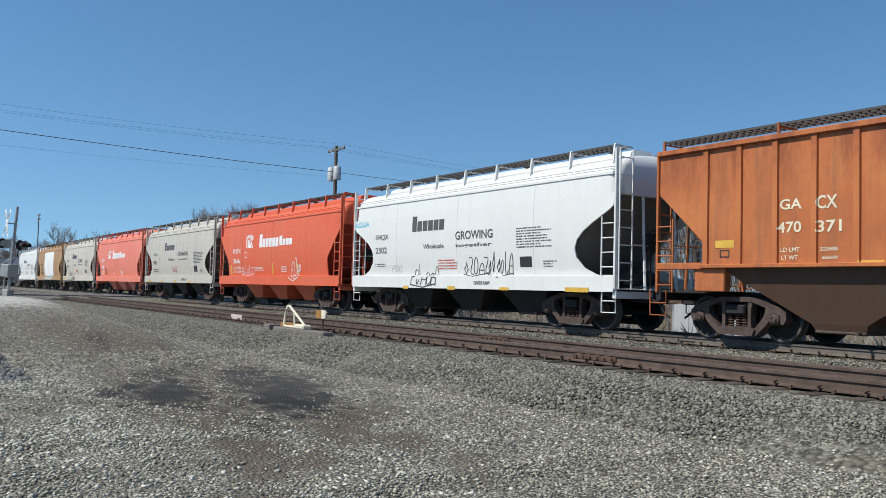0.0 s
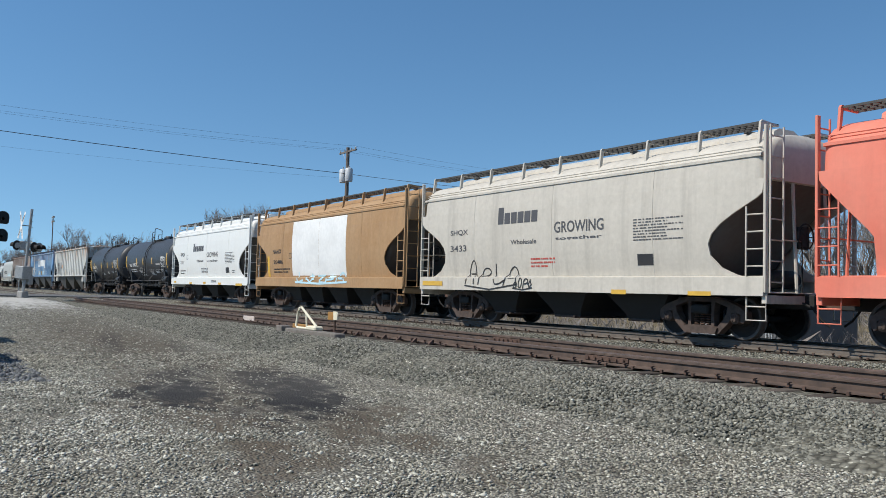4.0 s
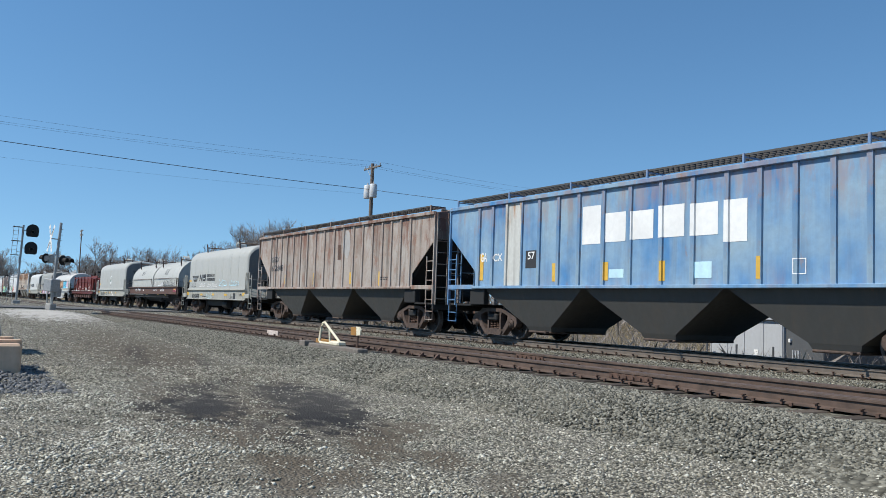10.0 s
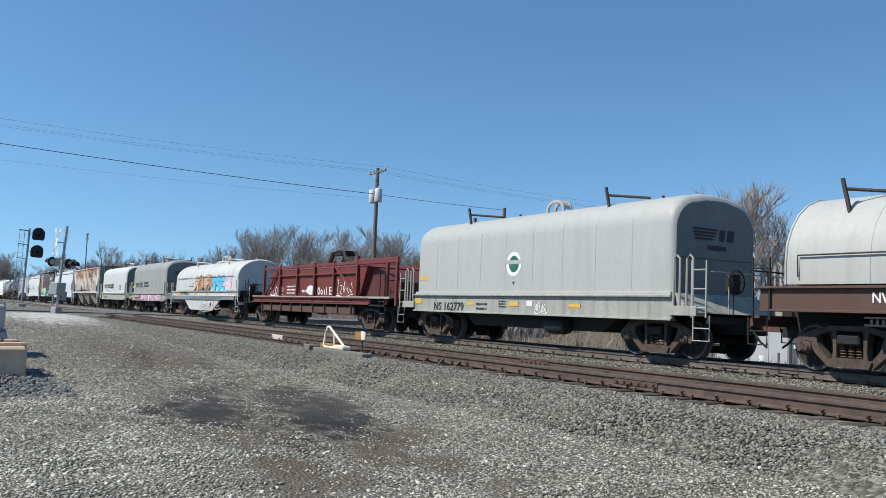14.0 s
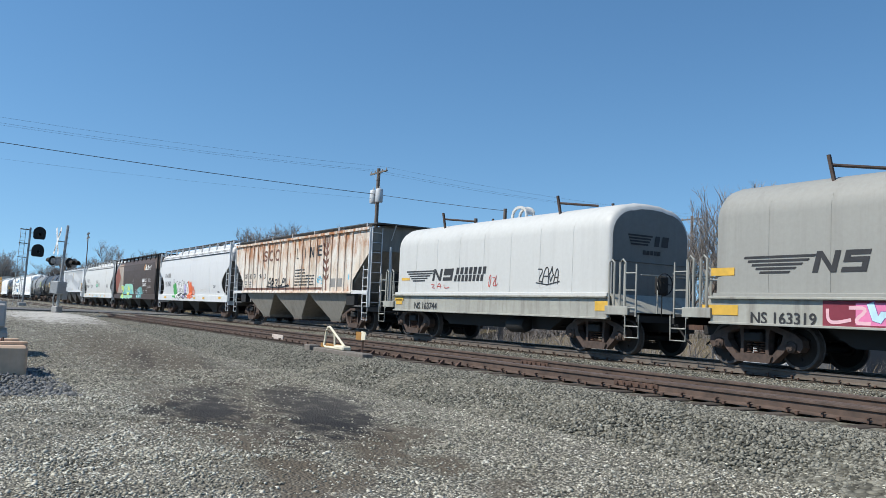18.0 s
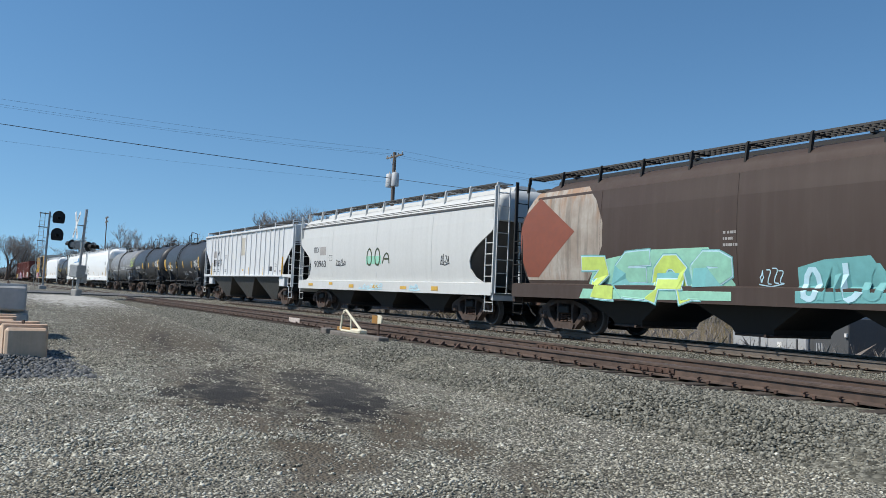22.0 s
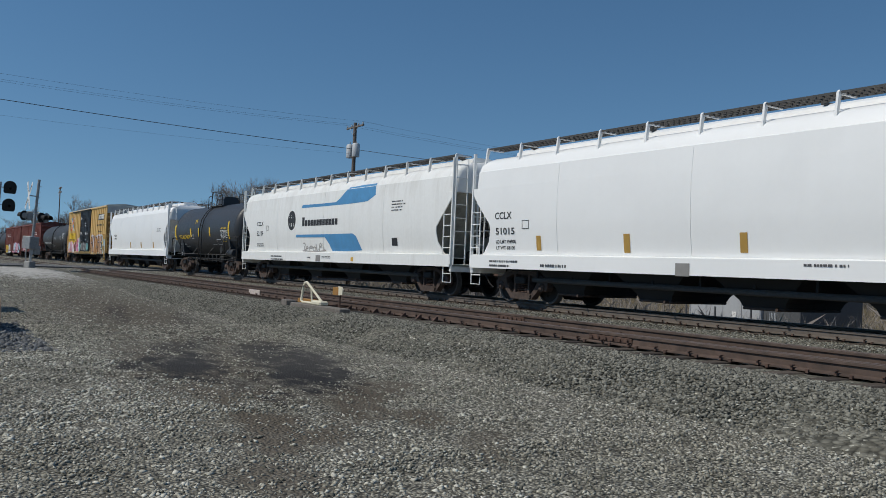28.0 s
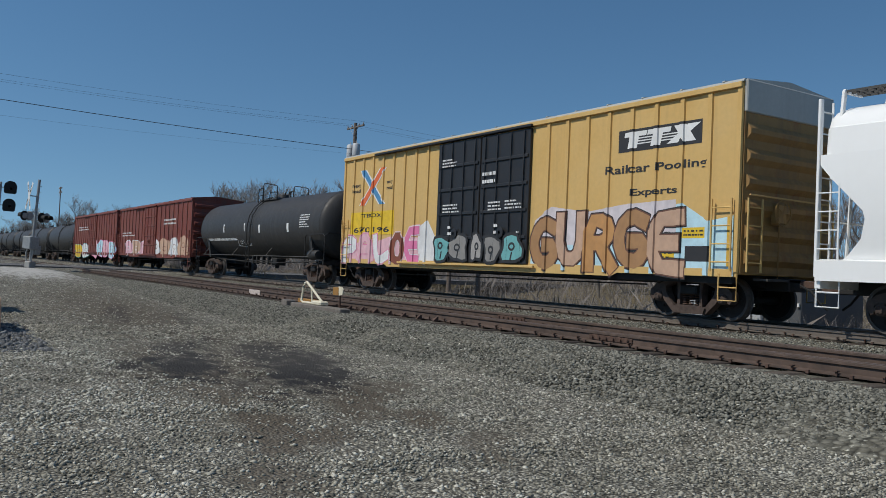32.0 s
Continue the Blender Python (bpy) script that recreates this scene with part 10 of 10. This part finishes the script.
block_mark(33, 5.58, 3.78, 8.06, 4.30, INK, WHITE)
text(33, 'Railcar', 5.19, 3.28, 6.60, 3.48, INK)
text(33, 'Pooling', 6.80, 3.22, 8.24, 3.46, INK)
text(33, 'Experts', 6.04, 2.69, 7.42, 2.90, INK)
for lift_, w_, m1, m2 in ((0.006, 0.26, WHITE, WHITE), (0.012, 0.17, BLUE_B, ORANGE_S)):
    fan(33, [(-7.55 - w_, 4.36), (-7.55 + w_, 4.36), (-6.05 + w_, 3.06), (-6.05 - w_, 3.06)], m1, 'cross_mark', 'blue arm of a crossed mark', lift_)
    fan(33, [(-6.05 - w_, 4.36), (-6.05 + w_, 4.36), (-7.55 + w_, 3.06), (-7.55 - w_, 3.06)], m2, 'cross_mark', 'orange arm of a crossed mark', lift_ + 0.004)
text(33, 'next', -8.32, 3.75, -7.74, 3.88, INK)
text(33, 'load', -8.31, 3.55, -7.72, 3.69, INK)
text(33, 'any', -5.74, 3.74, -5.27, 3.86, INK)
text(33, 'road', -5.73, 3.56, -5.26, 3.69, INK)
rect(33, -8.33, 1.98, -5.14, 2.82, GOLD)
text(33, 'TBOX', -7.52, 2.61, -5.98, 2.75, INK)
text(33, '670196', -8.15, 2.06, -5.45, 2.26, INK)
fan(33, [(-8.97, 0.95), (-9.0, 1.5), (-8.2, 1.75), (-7.0, 1.6), (-5.4, 1.9), (-3.3, 1.85), (-2.5, 1.5), (-2.6, 0.95)], ROSE_S, 'sprayed_field', 'rose sprayed field', 0.006)
fan(33, [(-3.4, 0.95), (-3.5, 2.2), (-2.9, 2.4), (-2.45, 1.9), (-2.45, 0.95)], WHITE_S, 'sprayed_field', 'white sprayed field', 0.009)
fat(33, -9.0, 0.95, -5.4, 2.05, '321', (WHITE_S, ROSE_S,), PINK_S, ROSE_S, 0.26)
fat(33, -5.3, 0.95, -3.4, 2.2, '5E', (CLAY, PINK_S), WHITE_S, ROSE_S, 0.3)
fan(33, [(2.4, 0.95), (2.5, 2.0), (3.1, 2.5), (5.0, 2.35), (7.6, 2.5), (8.3, 2.1), (8.97, 2.2), (9.0, 0.95)], ICE_S, 'sprayed_field', 'pale blue-white sprayed haze', 0.006)
fan(33, [(2.4, 1.6), (2.55, 2.25), (3.2, 2.6), (4.6, 2.42), (5.8, 2.55), (7.4, 2.6), (7.5, 1.6)], HAZE_S, 'sprayed_field', 'pale lilac sprayed haze', 0.009)
fat(33, 2.42, 0.95, 7.65, 2.42, 'GURGE', (TAN_P, PEACH, TAN_S), BROWN_S, INK, 0.33)
scrawl(33, -1.55, 0.98, -0.24, 1.67, FAINT, 527, 0.05, 5)
fan(33, [(0.82, 1.02), (0.51, 1.50), (0.59, 1.96), (1.12, 2.14), (1.42, 1.51), (1.58, 1.04)], PATCH, 'sprayed_field', 'grey sprayed field')
for x0_, x1_, c_ in ((-2.2, -1.5, TEAL_S), (-1.35, -0.5, PATCH), (-0.2, 0.25, FAINT), (0.5, 1.1, PATCH), (1.35, 2.1, TEAL_S)):
    bubble(33, x0_, 1.15, x1_, 1.9, 1, (c_,), INK, round(x0_ * 50) + 700, 0.09, "faded sprayed letter on a door")
bars(33, -1.95, 3.98, -1.18, 4.27, 3, WHITE, lift=0.28)
bars(33, 0.22, 3.32, 0.87, 3.76, 2, WHITE, lift=0.28)
bars(33, -1.84, 2.56, -0.92, 2.87, 3, WHITE, lift=0.28)
bars(33, 0.55, 2.56, 1.20, 2.86, 3, WHITE, lift=0.28)
bars(33, 1.35, 2.58, 2.09, 2.87, 3, WHITE, lift=0.28)
bars(33, -1.52, 1.85, -1.30, 2.23, 2, WHITE, lift=0.28)
bars(33, 0.87, 1.86, 1.11, 2.24, 2, WHITE, lift=0.28)
bars(33, 1.91, 1.90, 2.02, 2.00, 1, WHITE, lift=0.28)
rect(33, 5.84, 1.69, 6.49, 1.98, GOLD)
rect(33, 6.75, 1.20, 7.40, 1.97, GOLD)
rect(33, 7.60, 1.74, 8.25, 1.97, GOLD)
bars(33, 5.89, 1.72, 6.44, 1.93, 3, INK)
bars(33, 6.81, 1.26, 7.34, 1.92, 6, INK)
bars(33, 7.65, 1.77, 8.21, 1.94, 2, INK)
rect(33, 7.70, 1.24, 8.38, 1.57, INK)
reflector(33, 8.79, 1.15, 8.86, 2.18)

bars(34, -6.82, 1.80, -2.23, 2.07, 1, WHITE)
scrawl(34, -2.38, 1.56, -0.45, 2.02, WHITE_S, 547, 0.04, 4)
reflector(34, -4.06, 2.29, -3.92, 2.71, WHITE)
reflector(34, -0.93, 2.31, -0.83, 2.72, WHITE)
reflector(34, 4.54, 2.20, 4.76, 2.59, WHITE)
reflector(34, 1.07, 2.22, 1.25, 2.59, WHITE)
bars(34, 5.95, 2.35, 6.94, 2.95, 6, WHITE)

bubble(35, -7.30, 0.90, -0.70, 2.00, 3, (ROSE_S, PEACH,), WHITE_S, 554)
bubble(35, 0.46, 0.85, 9.04, 2.11, 4, (WHITE_S, PEACH,), CLAY, 555)
bars(35, 3.23, 2.89, 6.05, 3.36, 2, WHITE)
bars(35, -8.38, 2.26, -4.45, 2.64, 2, WHITE)

bubble(36, -0.34, 0.63, 9.23, 2.07, 4, (ROSE_S, ICE_S,), PINK_S, 559)
bubble(36, -8.53, 0.49, -1.18, 1.78, 2, (GOLD, WHITE_S,), TEAL_S, 560)
bars(36, -7.16, 2.98, -2.18, 3.41, 2, WHITE)


# ---- what moves: the train rolls by, its wheels turn ----
def rolled(t):
    """Metres that the train has gone at t seconds."""
    u = t / 32
    return 32 * (14.638 * u + 5.421 * u ** 2 / 2 - 16.568 * u ** 3 / 3 + 16.580 * u ** 4 / 4 - 2.507 * u ** 5 / 5 - 1.836 * u ** 6 / 6)


def motions():
    for car, x in ROLL_CALL:
        walk(car, [(t, pose(x + rolled(t), TRACK_2, 0)) for t in range(0, 33, 2)])
    # every wheel turns alike about its own axle
    first = ROLLING[0]
    walk(first, [(i / 30, pose(0, 0, 0, 0, math.degrees(rolled(i / 30) / WHEEL_R) % 360, 0)) for i in range(961)])
    turning = first.animation_data
    for w in ROLLING[1:]:
        w.rotation_mode = "QUATERNION"
        w.animation_data_create()
        w.animation_data.action = turning.action
        w.animation_data.action_slot = turning.action_slot


motions()
